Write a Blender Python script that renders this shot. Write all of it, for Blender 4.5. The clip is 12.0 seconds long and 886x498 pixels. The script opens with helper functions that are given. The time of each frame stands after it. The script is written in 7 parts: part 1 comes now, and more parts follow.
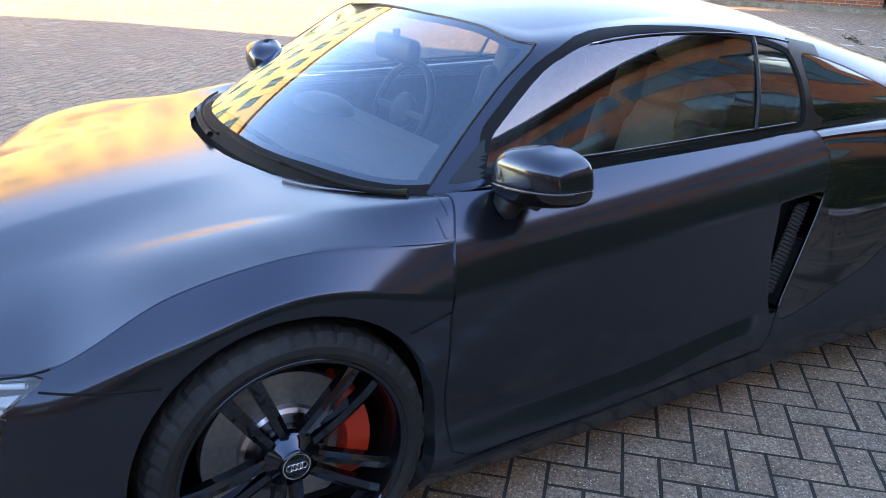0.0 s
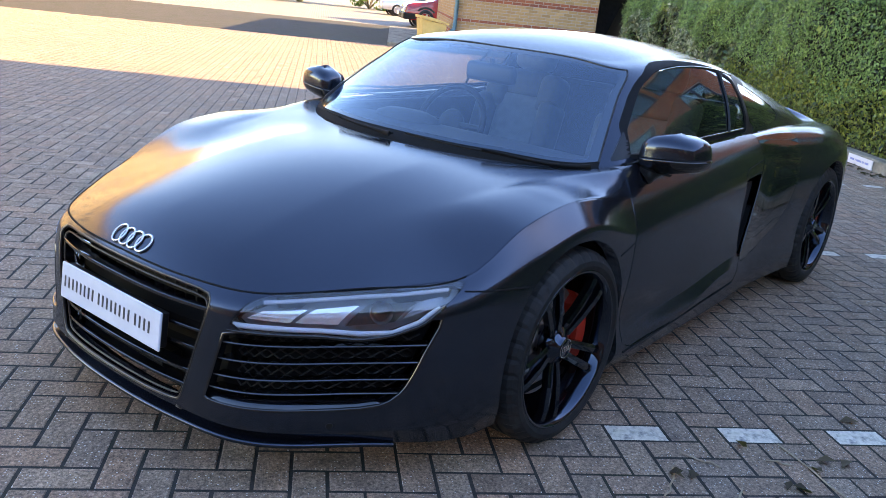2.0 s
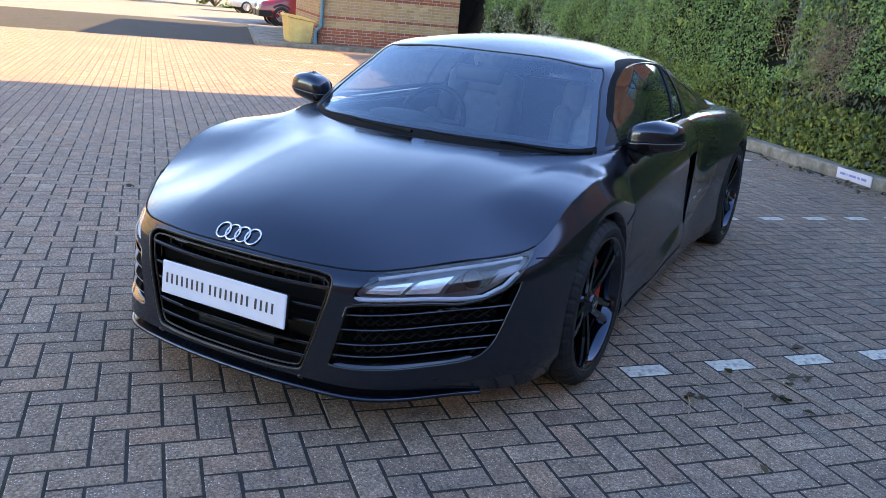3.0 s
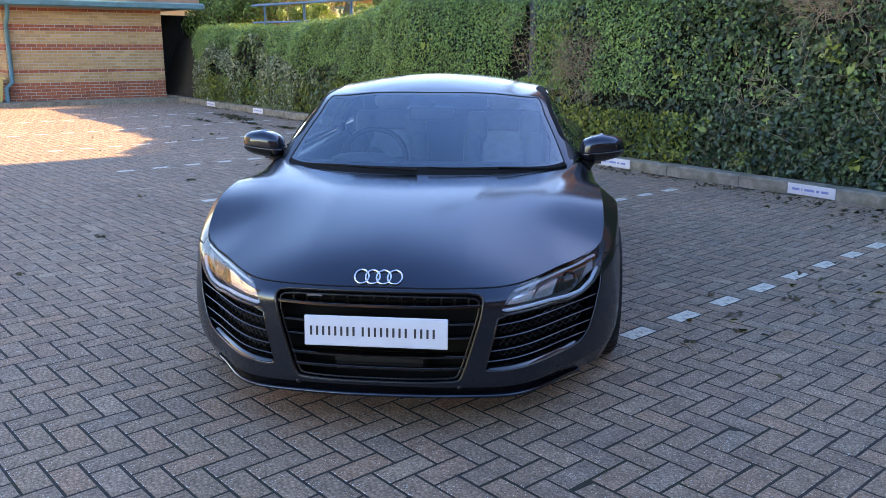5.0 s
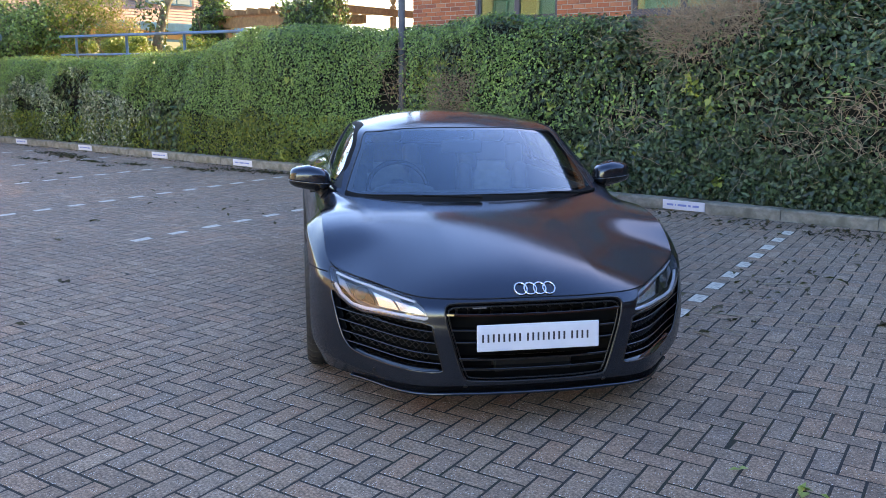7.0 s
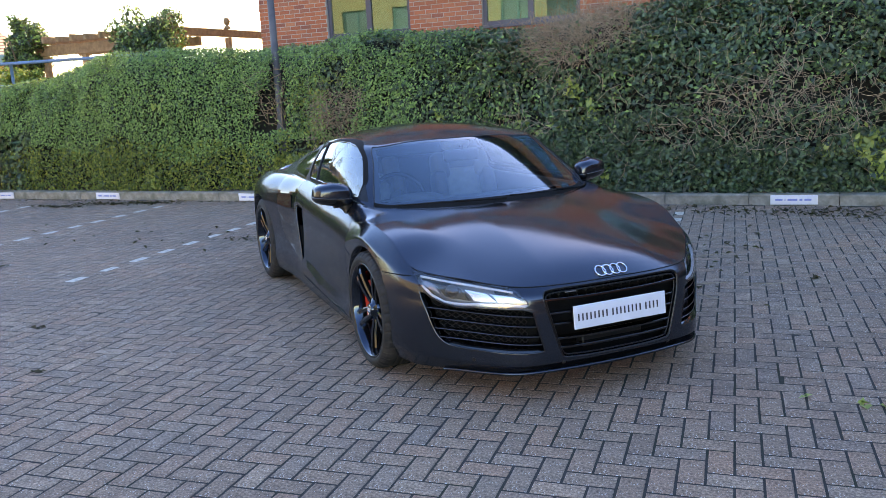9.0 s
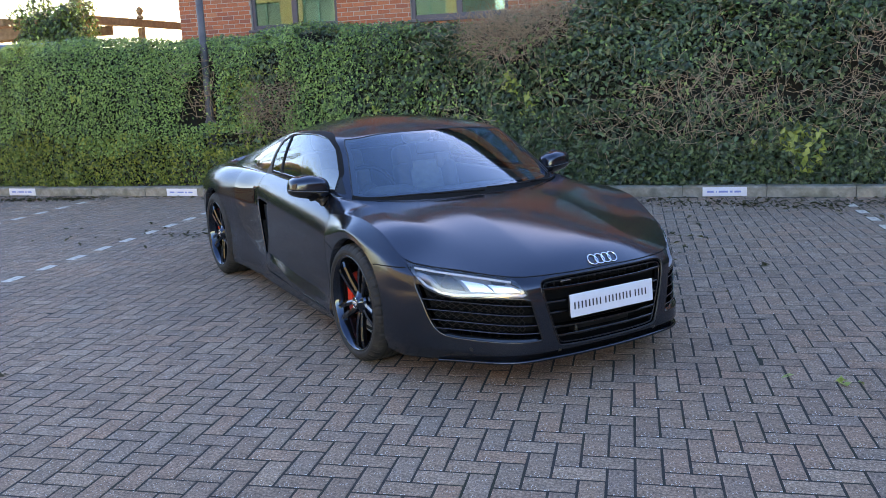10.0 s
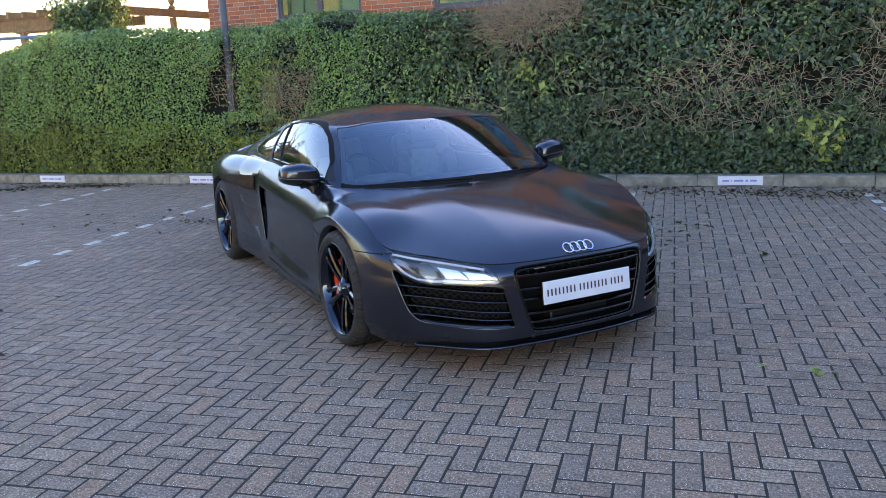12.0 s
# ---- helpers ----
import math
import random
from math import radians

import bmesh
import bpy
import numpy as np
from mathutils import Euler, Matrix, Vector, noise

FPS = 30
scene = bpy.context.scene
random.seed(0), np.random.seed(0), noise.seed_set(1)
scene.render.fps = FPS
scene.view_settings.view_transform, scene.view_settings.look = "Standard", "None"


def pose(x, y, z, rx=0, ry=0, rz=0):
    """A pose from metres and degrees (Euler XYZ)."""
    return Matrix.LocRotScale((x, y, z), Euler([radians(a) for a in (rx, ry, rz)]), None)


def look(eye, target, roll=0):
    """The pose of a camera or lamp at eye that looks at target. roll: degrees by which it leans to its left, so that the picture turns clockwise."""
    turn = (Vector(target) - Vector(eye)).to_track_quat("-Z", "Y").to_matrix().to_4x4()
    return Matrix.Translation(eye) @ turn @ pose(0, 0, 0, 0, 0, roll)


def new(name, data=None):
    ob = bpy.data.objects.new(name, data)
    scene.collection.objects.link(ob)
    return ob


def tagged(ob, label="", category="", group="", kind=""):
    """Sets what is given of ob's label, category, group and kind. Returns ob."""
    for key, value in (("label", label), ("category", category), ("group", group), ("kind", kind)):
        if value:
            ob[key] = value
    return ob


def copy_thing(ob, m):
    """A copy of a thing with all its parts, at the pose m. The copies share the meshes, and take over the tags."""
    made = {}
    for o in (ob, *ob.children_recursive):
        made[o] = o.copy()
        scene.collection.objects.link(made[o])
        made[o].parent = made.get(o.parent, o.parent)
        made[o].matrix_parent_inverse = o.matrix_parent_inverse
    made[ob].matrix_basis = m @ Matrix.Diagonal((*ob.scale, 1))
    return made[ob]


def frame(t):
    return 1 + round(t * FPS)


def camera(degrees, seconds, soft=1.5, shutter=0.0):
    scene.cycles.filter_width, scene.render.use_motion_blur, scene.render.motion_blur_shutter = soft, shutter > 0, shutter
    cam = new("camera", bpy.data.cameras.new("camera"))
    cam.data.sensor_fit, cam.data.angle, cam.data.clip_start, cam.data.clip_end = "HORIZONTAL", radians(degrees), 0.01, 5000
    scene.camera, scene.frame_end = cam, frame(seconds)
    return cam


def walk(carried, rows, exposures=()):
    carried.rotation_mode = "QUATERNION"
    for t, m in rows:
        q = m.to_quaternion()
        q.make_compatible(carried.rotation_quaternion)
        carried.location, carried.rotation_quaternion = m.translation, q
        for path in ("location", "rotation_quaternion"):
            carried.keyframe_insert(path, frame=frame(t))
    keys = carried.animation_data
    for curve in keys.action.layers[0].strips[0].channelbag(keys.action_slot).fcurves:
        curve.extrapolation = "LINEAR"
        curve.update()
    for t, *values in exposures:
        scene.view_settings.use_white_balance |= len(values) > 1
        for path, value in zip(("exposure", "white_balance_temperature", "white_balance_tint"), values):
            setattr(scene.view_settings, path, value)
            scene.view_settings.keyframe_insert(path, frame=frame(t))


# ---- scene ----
cam = camera(55.8, 12.0, soft=0.5)
PATH = [
    (0, (0.585, 2.356, 1.41), (-0.428, 0.791, 0.688), 2.5),
    (0.5, (1.005, 2.235, 1.373), (-0.225, 0.817, 0.684), 5.3),
    (1, (1.405, 2.137, 1.349), (0.106, 0.772, 0.676), 6.0),
    (1.5, (1.861, 2.176, 1.376), (0.472, 0.894, 0.724), 6.0),
    (2, (2.218, 2.058, 1.333), (0.68, 0.916, 0.755), 6.1),
    (2.5, (2.577, 1.915, 1.334), (0.946, 0.904, 0.769), 5.7),
    (4.5, (3.74, 0.868, 1.403), (1.823, 0.577, 0.91), 1.5),
    (5, (3.815, 0.482, 1.399), (1.879, 0.317, 0.927), 0.1),
    (5.5, (3.962, 0.107, 1.419), (2.018, 0.067, 0.948), 0.2),
    (6, (4.071, -0.256, 1.432), (2.139, -0.053, 0.956), 0.8),
    (6.5, (4.129, -0.651, 1.443), (2.189, -0.369, 1.045), -0.2),
    (7, (4.188, -1.002, 1.448), (2.263, -0.639, 1.046), 0.1),
    (7.5, (4.238, -1.348, 1.465), (2.346, -0.84, 1.061), -0.4),
    (9.5, (4.057, -2.571, 1.49), (2.32, -1.66, 1.098), -3.1),
    (10, (3.963, -2.707, 1.491), (2.28, -1.705, 1.086), -2.5),
    (10.5, (4.02, -2.712, 1.484), (2.334, -1.714, 1.079), -2.0),
    (11, (4.125, -2.445, 1.454), (2.413, -1.507, 1.019), -0.4),
    (11.5, (4.176, -2.476, 1.474), (2.456, -1.548, 1.051), -1.9),
    (12, (4.171, -2.474, 1.485), (2.446, -1.557, 1.057), -2.7),
]
walk(cam, [(t, look(eye, target, roll)) for t, eye, target, roll in PATH], [(0.0, 3.74, 13500, 26), (0.5, 3.62, 12700, 26), (1.0, 3.42, 12400, 26), (1.5, 3.30, 11400, 26), (2.0, 3.19, 10900, 26), (2.5, 3.06, 10500, 25), (5.0, 2.94, 10100, 25), (9.0, 2.94, 10100, 25), (10.5, 2.90, 10300, 26), (12.0, 2.90, 10300, 26)])

# ---- light: low winter sun behind the hedge and the office, clear sky ----
SUN_AZ = Vector((-0.70, 0.715, 0.0)).normalized()
SUN_EL = radians(26.0)
world = bpy.data.worlds.new("sky")
scene.world = world
world.use_nodes = True
wn = world.node_tree.nodes
sky = wn.new("ShaderNodeTexSky")
sky.sky_type = 'NISHITA'
sky.sun_disc = False
sky.sun_elevation = SUN_EL
sky.sun_rotation = math.atan2(SUN_AZ.x, SUN_AZ.y)
sky.air_density, sky.dust_density, sky.ozone_density = 1.0, 0.18, 1.7
wn["Background"].inputs["Strength"].default_value = 0.145
hue = wn.new("ShaderNodeHueSaturation")
hue.inputs["Hue"].default_value = 0.508
hue.inputs["Saturation"].default_value = 1.3
world.node_tree.links.new(sky.outputs[0], hue.inputs["Color"])
world.node_tree.links.new(hue.outputs[0], wn["Background"].inputs["Color"])

sun = new("sun", bpy.data.lights.new("sun", 'SUN'))
sun.data.energy, sun.data.angle, sun.data.color = 3.3, radians(0.6), (1.0, 0.91, 0.62)
sun_dir = SUN_AZ * math.cos(SUN_EL) + Vector((0, 0, math.sin(SUN_EL)))
sun.matrix_world = look(sun_dir * 60, (0, 0, 0))

# ---- materials ----
def material(name, color, rough=0.6, metal=0.0, spec=0.5, coat=0.0, coat_rough=0.05):
    m = bpy.data.materials.new(name)
    m.use_nodes = True
    b = m.node_tree.nodes["Principled BSDF"]
    b.inputs["Base Color"].default_value = (*color, 1)
    b.inputs["Roughness"].default_value = rough
    b.inputs["Metallic"].default_value = metal
    b.inputs["Specular IOR Level"].default_value = spec
    b.inputs["Coat Weight"].default_value = coat
    b.inputs["Coat Roughness"].default_value = coat_rough
    return m


def tree(m):
    return m.node_tree, m.node_tree.nodes, m.node_tree.links, m.node_tree.nodes["Principled BSDF"]


def noise_node(m, scale, detail=4.0, rough=0.6, coords="Object"):
    nt, nodes, links, b = tree(m)
    tc = nodes.new("ShaderNodeTexCoord")
    n = nodes.new("ShaderNodeTexNoise")
    n.inputs["Scale"].default_value, n.inputs["Detail"].default_value, n.inputs["Roughness"].default_value = scale, detail, rough
    links.new(tc.outputs[coords], n.inputs["Vector"])
    return n


def ramp(m, source, stops):
    nt, nodes, links, b = tree(m)
    r = nodes.new("ShaderNodeValToRGB")
    e = r.color_ramp.elements
    e[0].position, e[0].color = stops[0][0], (*stops[0][1], 1)
    e[1].position, e[1].color = stops[-1][0], (*stops[-1][1], 1)
    for pos, col in stops[1:-1]:
        k = e.new(pos)
        k.color = (*col, 1)
    links.new(source, r.inputs[0])
    return r


def mix(m, fac, a, bb, mode='MIX'):
    nt, nodes, links, b = tree(m)
    x = nodes.new("ShaderNodeMix")
    x.data_type, x.blend_type = 'RGBA', mode
    for sock, val in ((x.inputs[0], fac), (x.inputs[6], a), (x.inputs[7], bb)):
        if isinstance(val, (int, float)):
            sock.default_value = val
        elif isinstance(val, tuple):
            sock.default_value = (*val, 1)
        else:
            links.new(val, sock)
    return x.outputs[2]


def bump(m, height, strength=0.3, dist=0.005):
    nt, nodes, links, b = tree(m)
    bp = nodes.new("ShaderNodeBump")
    bp.inputs["Strength"].default_value, bp.inputs["Distance"].default_value = strength, dist
    links.new(height, bp.inputs["Height"])
    links.new(bp.outputs[0], b.inputs["Normal"])


def rand_out(m, islands=False):
    nodes = m.node_tree.nodes
    if islands:
        return nodes.new("ShaderNodeNewGeometry").outputs["Random Per Island"]
    return nodes.new("ShaderNodeObjectInfo").outputs["Random"]


def textured(name, c1, c2, scale, rough=0.8, bump_scale=None, bump_strength=0.3, bump_dist=0.004, stain=None, stain_scale=1.5, spec=0.4):
    """A matte surface: two colours in grain, with larger stains over it and fine relief."""
    m = material(name, c1, rough, spec=spec)
    nt, nodes, links, b = tree(m)
    n = noise_node(m, scale, 6)
    col = ramp(m, n.outputs[0], [(0.35, c1), (0.65, c2)]).outputs[0]
    if stain:
        s = noise_node(m, stain_scale, 5)
        col = mix(m, ramp(m, s.outputs[0], [(0.48, (0, 0, 0)), (0.68, (1, 1, 1))]).outputs[0], col, stain)
    links.new(col, b.inputs["Base Color"])
    n2 = noise_node(m, bump_scale or scale * 2, 4)
    bump(m, n2.outputs[0], bump_strength, bump_dist)
    return m


def paver_material(name, islands):
    m = material(name, (0.2, 0.18, 0.16), 0.85, spec=0.3)
    nt, nodes, links, b = tree(m)
    tint = ramp(m, rand_out(m, islands), [(0.0, (0.258, 0.164, 0.116)), (0.2, (0.345, 0.212, 0.143)), (0.4, (0.292, 0.195, 0.140)), (0.6, (0.385, 0.214, 0.139)), (0.8, (0.268, 0.184, 0.138)), (1.0, (0.400, 0.256, 0.176))]).outputs[0]
    big = noise_node(m, 0.55, 5)
    mid = noise_node(m, 11, 5, 0.7)
    fine = noise_node(m, 85, 6, 0.8)
    speck = nodes.new("ShaderNodeTexVoronoi")
    speck.inputs["Scale"].default_value = 110
    links.new(nodes.new("ShaderNodeTexCoord").outputs["Object"], speck.inputs["Vector"])
    col = mix(m, ramp(m, big.outputs[0], [(0.40, (0, 0, 0)), (0.70, (0.55, 0.55, 0.55))]).outputs[0], tint, (0.205, 0.138, 0.104))
    col = mix(m, 0.8, col, ramp(m, mid.outputs[0], [(0.32, (0.62, 0.62, 0.62)), (0.68, (1.35, 1.34, 1.32))]).outputs[0], 'MULTIPLY')
    col = mix(m, 0.9, col, ramp(m, fine.outputs[0], [(0.36, (0.30, 0.30, 0.30)), (0.50, (0.92, 0.92, 0.92)), (0.64, (1.8, 1.78, 1.75))]).outputs[0], 'MULTIPLY')
    col = mix(m, ramp(m, speck.outputs["Distance"], [(0.20, (0.9, 0.9, 0.9)), (0.28, (0, 0, 0))]).outputs[0], col, ramp(m, speck.outputs["Color"], [(0.30, (0.09, 0.075, 0.06)), (0.62, (0.26, 0.20, 0.15)), (0.72, (0.75, 0.70, 0.62))]).outputs[0])
    links.new(col, b.inputs["Base Color"])
    bump(m, fine.outputs[0], 0.9, 0.006)
    return m


def leaf_material(name, stops, rough=0.45, spec=0.4, sub=0.25, through_=((0.10, 0.17, 0.02), (0.28, 0.36, 0.05))):
    m = material(name, stops[0][1], rough, spec=spec)
    nt, nodes, links, b = tree(m)
    links.new(ramp(m, rand_out(m, True), stops).outputs[0], b.inputs["Base Color"])
    tr = nodes.new("ShaderNodeBsdfTranslucent")
    links.new(ramp(m, rand_out(m, True), [(0.0, through_[0]), (1.0, through_[1])]).outputs[0], tr.inputs[0])
    mx = nodes.new("ShaderNodeMixShader")
    mx.inputs[0].default_value = sub
    links.new(b.outputs[0], mx.inputs[1])
    links.new(tr.outputs[0], mx.inputs[2])
    links.new(mx.outputs[0], nodes["Material Output"].inputs[0])
    return m


def glass_material(name, tint, rough=0.0, ior=1.45, gloss=(1.0, 1.0, 1.0)):
    m = bpy.data.materials.new(name)
    m.use_nodes = True
    nodes, links = m.node_tree.nodes, m.node_tree.links
    nodes.remove(nodes["Principled BSDF"])
    tr = nodes.new("ShaderNodeBsdfTransparent")
    tr.inputs[0].default_value = (*tint, 1)
    gl = nodes.new("ShaderNodeBsdfGlossy")
    gl.inputs["Roughness"].default_value = rough
    gl.inputs["Color"].default_value = (*gloss, 1)
    face = nodes.new("ShaderNodeLayerWeight")
    face.inputs["Blend"].default_value = 0.5
    power = nodes.new("ShaderNodeMath")
    power.operation = 'POWER'
    power.inputs[1].default_value = 5.0
    links.new(face.outputs["Facing"], power.inputs[0])
    f0 = ((ior - 1) / (ior + 1)) ** 2
    add = nodes.new("ShaderNodeMath")
    add.operation = 'MULTIPLY_ADD'
    add.inputs[1].default_value, add.inputs[2].default_value = 1 - f0, f0
    links.new(power.outputs[0], add.inputs[0])
    mx = nodes.new("ShaderNodeMixShader")
    links.new(add.outputs[0], mx.inputs[0])
    links.new(tr.outputs[0], mx.inputs[1])
    links.new(gl.outputs[0], mx.inputs[2])
    links.new(mx.outputs[0], nodes["Material Output"].inputs[0])
    return m


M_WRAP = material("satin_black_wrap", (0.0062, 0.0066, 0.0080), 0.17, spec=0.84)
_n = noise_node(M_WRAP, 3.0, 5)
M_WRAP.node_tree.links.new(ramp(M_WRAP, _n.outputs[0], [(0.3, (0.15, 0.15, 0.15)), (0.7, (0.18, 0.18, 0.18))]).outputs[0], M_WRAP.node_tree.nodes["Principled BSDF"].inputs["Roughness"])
# blue specular tint paints a deeper sky colour into the black wrap's reflections
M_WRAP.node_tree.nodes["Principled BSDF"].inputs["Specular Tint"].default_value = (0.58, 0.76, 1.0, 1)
M_GLOSS = material("gloss_black", (0.0035, 0.0035, 0.004), 0.04, spec=0.5, coat=0.5)
M_RIM = material("gloss_black_rim", (0.0035, 0.0035, 0.004), 0.05, spec=0.9)
# same tint on the spokes: sky-blue highlights put in by colour
M_RIM.node_tree.nodes["Principled BSDF"].inputs["Specular Tint"].default_value = (0.52, 0.74, 1.0, 1)
M_RIM_TRIM = material("satin_black_trim", (0.006, 0.006, 0.007), 0.28, spec=0.5)
M_TRIM = material("black_plastic", (0.006, 0.006, 0.006), 0.45, spec=0.4)
M_DARK = material("dark_cavity", (0.004, 0.004, 0.004), 0.8, spec=0.2)
M_RUBBER = textured("tyre_rubber", (0.011, 0.011, 0.011), (0.017, 0.0165, 0.016), 40, 0.72, 160, 0.25, 0.001, stain=(0.030, 0.028, 0.025), stain_scale=9, spec=0.3)
M_CHROME = material("bright_chrome", (0.75, 0.76, 0.78), 0.12, 1.0)
M_LEDGE = material("gloss_black_ledge", (0.006, 0.007, 0.009), 0.10, spec=0.7, coat=0.6)
M_EDGE = material("silver_slat_edge", (0.105, 0.108, 0.118), 0.3, 0.9)
M_SATIN_METAL = material("satin_aluminium", (0.5, 0.5, 0.52), 0.3, 1.0)
M_DISC = textured("brake_disc_steel", (0.28, 0.27, 0.26), (0.36, 0.35, 0.34), 60, 0.4, spec=0.5)
M_DISC.node_tree.nodes["Principled BSDF"].inputs["Metallic"].default_value = 0.8
M_RED = material("red_caliper_paint", (0.62, 0.03, 0.012), 0.3, spec=0.5)
# blue gloss colours the reflected sky, which is paler by itself
M_GLASS = glass_material("windscreen_glass", (0.66, 0.76, 0.78), ior=2.15, gloss=(0.60, 0.83, 1.0))
M_FRIT = material("black_glass_border", (0.003, 0.003, 0.003), 0.02, spec=0.5)
_f = M_FRIT.node_tree.nodes["Principled BSDF"].inputs
_f["IOR"].default_value = 2.15
# the border's reflections take the screen's painted sky blue
_f["Specular Tint"].default_value = (0.60, 0.83, 1.0, 1)
# a weaker sky blue is put into the side windows' reflections
M_SIDEGLASS = glass_material("tinted_side_glass", (0.34, 0.38, 0.38), ior=2.0, gloss=(0.78, 0.88, 1.0))
M_LENS = glass_material("headlamp_lens", (0.95, 0.97, 0.98), ior=1.75)
M_LEATHER_GREY = textured("grey_seat_leather", (0.20, 0.208, 0.212), (0.25, 0.258, 0.262), 30, 0.5, 300, 0.2, 0.001)
M_LEATHER_DARK = textured("dark_seat_leather", (0.08, 0.082, 0.086), (0.10, 0.102, 0.107), 30, 0.5, 300, 0.2, 0.001)
M_DASH = textured("dash_plastic", (0.045, 0.046, 0.048), (0.06, 0.061, 0.063), 60, 0.6, 400, 0.3, 0.001)
M_PLATE = textured("white_plate_acrylic", (0.55, 0.57, 0.62), (0.59, 0.61, 0.66), 12, 0.25, 40, 0.02, 0.001)
M_INK = material("black_print", (0.02, 0.02, 0.025), 0.4)
M_BLUE_INK = material("blue_print", (0.16, 0.22, 0.48), 0.5)
M_SIGN = textured("white_sign_plastic", (0.56, 0.57, 0.61), (0.64, 0.65, 0.69), 9, 0.45, 30, 0.05, 0.001, stain=(0.55, 0.55, 0.55), stain_scale=5)
M_LAMP_WHITE = material("lamp_strip", (0.46, 0.485, 0.535), 0.3, 0.0)
M_LAMP_MIRROR = material("lamp_reflector", (0.68, 0.71, 0.76), 0.22, 0.75)
M_LAMP_GREY = material("lamp_bezel", (0.20, 0.21, 0.235), 0.28, 0.35)
M_STRIP = material("smoked_indicator_lens", (0.07, 0.072, 0.08), 0.2)

M_PAVER = paver_material("paver", False)
M_PAVER_STUFF = paver_material("paver_field", True)
M_JOINT = textured("joint_sand", (0.020, 0.018, 0.016), (0.042, 0.036, 0.030), 25, 0.95, 200, 0.5, 0.004, stain=(0.018, 0.022, 0.010), stain_scale=2)
M_WHITE_LINE = textured("worn_white_marking", (0.52, 0.44, 0.345), (0.72, 0.62, 0.50), 60, 0.8, 120, 0.4, 0.002, stain=(0.20, 0.18, 0.17), stain_scale=26)
M_KERB = textured("kerb_concrete", (0.165, 0.150, 0.120), (0.275, 0.250, 0.205), 14, 0.9, 120, 0.5, 0.004, stain=(0.085, 0.085, 0.055), stain_scale=2.2)
M_SOIL = textured("leaf_mould_soil", (0.03, 0.024, 0.016), (0.06, 0.045, 0.03), 30, 0.95, 60, 0.8, 0.02)
M_MORTAR = textured("mortar", (0.34, 0.31, 0.27), (0.42, 0.38, 0.33), 30, 0.9, 120, 0.4, 0.003)
M_MORTAR_DARK = textured("red_brick_mortar", (0.30, 0.26, 0.22), (0.38, 0.33, 0.29), 30, 0.9, 120, 0.4, 0.003)


def brick_material(name, stops):
    m = material(name, stops[0][1], 0.85, spec=0.3)
    nt, nodes, links, b = tree(m)
    col = ramp(m, rand_out(m, True), stops).outputs[0]
    n = noise_node(m, 35, 5)
    col = mix(m, 0.6, col, ramp(m, n.outputs[0], [(0.3, (0.72, 0.72, 0.72)), (0.7, (1.15, 1.15, 1.15))]).outputs[0], 'MULTIPLY')
    links.new(col, b.inputs["Base Color"])
    bump(m, n.outputs[0], 0.4, 0.004)
    return m


M_BRICK_BUFF = brick_material("buff_brick", [(0.0, (0.36, 0.22, 0.10)), (0.4, (0.46, 0.29, 0.14)), (0.7, (0.40, 0.25, 0.13)), (1.0, (0.52, 0.34, 0.17))])
M_BRICK_DULL = brick_material("weathered_buff_brick", [(0.0, (0.26, 0.18, 0.11)), (0.5, (0.33, 0.24, 0.155)), (1.0, (0.29, 0.21, 0.13))])
M_BRICK_RED = brick_material("red_brick", [(0.0, (0.30, 0.085, 0.045)), (0.5, (0.40, 0.12, 0.06)), (1.0, (0.24, 0.075, 0.05))])
M_BRICK_ORANGE = brick_material("orange_red_brick", [(0.0, (0.31, 0.090, 0.046)), (0.35, (0.41, 0.128, 0.064)), (0.6, (0.36, 0.105, 0.052)), (0.85, (0.23, 0.078, 0.056)), (1.0, (0.45, 0.165, 0.085))])
M_TEAL = textured("teal_painted_metal", (0.05, 0.16, 0.19), (0.07, 0.19, 0.22), 8, 0.45, 50, 0.05, 0.001, stain=(0.05, 0.11, 0.12))
M_BLUE_PAINT = textured("blue_painted_steel", (0.06, 0.16, 0.30), (0.08, 0.19, 0.34), 8, 0.4, 50, 0.05, 0.001, stain=(0.09, 0.13, 0.18))
M_POST = textured("dark_grey_post", (0.045, 0.05, 0.06), (0.065, 0.07, 0.08), 8, 0.5, 50, 0.05, 0.001, stain=(0.10, 0.10, 0.10))
M_FRAME = material("navy_window_frame", (0.035, 0.045, 0.07), 0.4)
M_WINDOW = material("window_glass", (0.02, 0.03, 0.035), 0.02, spec=0.9, coat=0.6)
M_YELLOW = textured("yellow_grit_bin_plastic", (0.60, 0.44, 0.15), (0.66, 0.50, 0.19), 10, 0.5, 60, 0.1, 0.002, stain=(0.40, 0.30, 0.12))
M_TIMBER = textured("weathered_timber", (0.20, 0.12, 0.065), (0.30, 0.19, 0.10), 12, 0.8, 50, 0.4, 0.004)
M_TILE_ROOF = textured("brown_roof_tiles", (0.24, 0.145, 0.11), (0.33, 0.205, 0.155), 6, 0.85, 20, 0.5, 0.01)
M_SLATE = textured("dark_roof_slate", (0.030, 0.032, 0.036), (0.052, 0.053, 0.056), 6, 0.7, 20, 0.5, 0.01)
M_BARK = textured("bark", (0.10, 0.075, 0.05), (0.19, 0.15, 0.10), 18, 0.9, 40, 0.8, 0.01, stain=(0.10, 0.12, 0.05), stain_scale=4)
M_TWIG = textured("dry_twig", (0.16, 0.11, 0.07), (0.30, 0.22, 0.15), 12, 0.9)
M_STEM = textured("thin_stem", (0.27, 0.195, 0.13), (0.40, 0.30, 0.20), 12, 0.9)
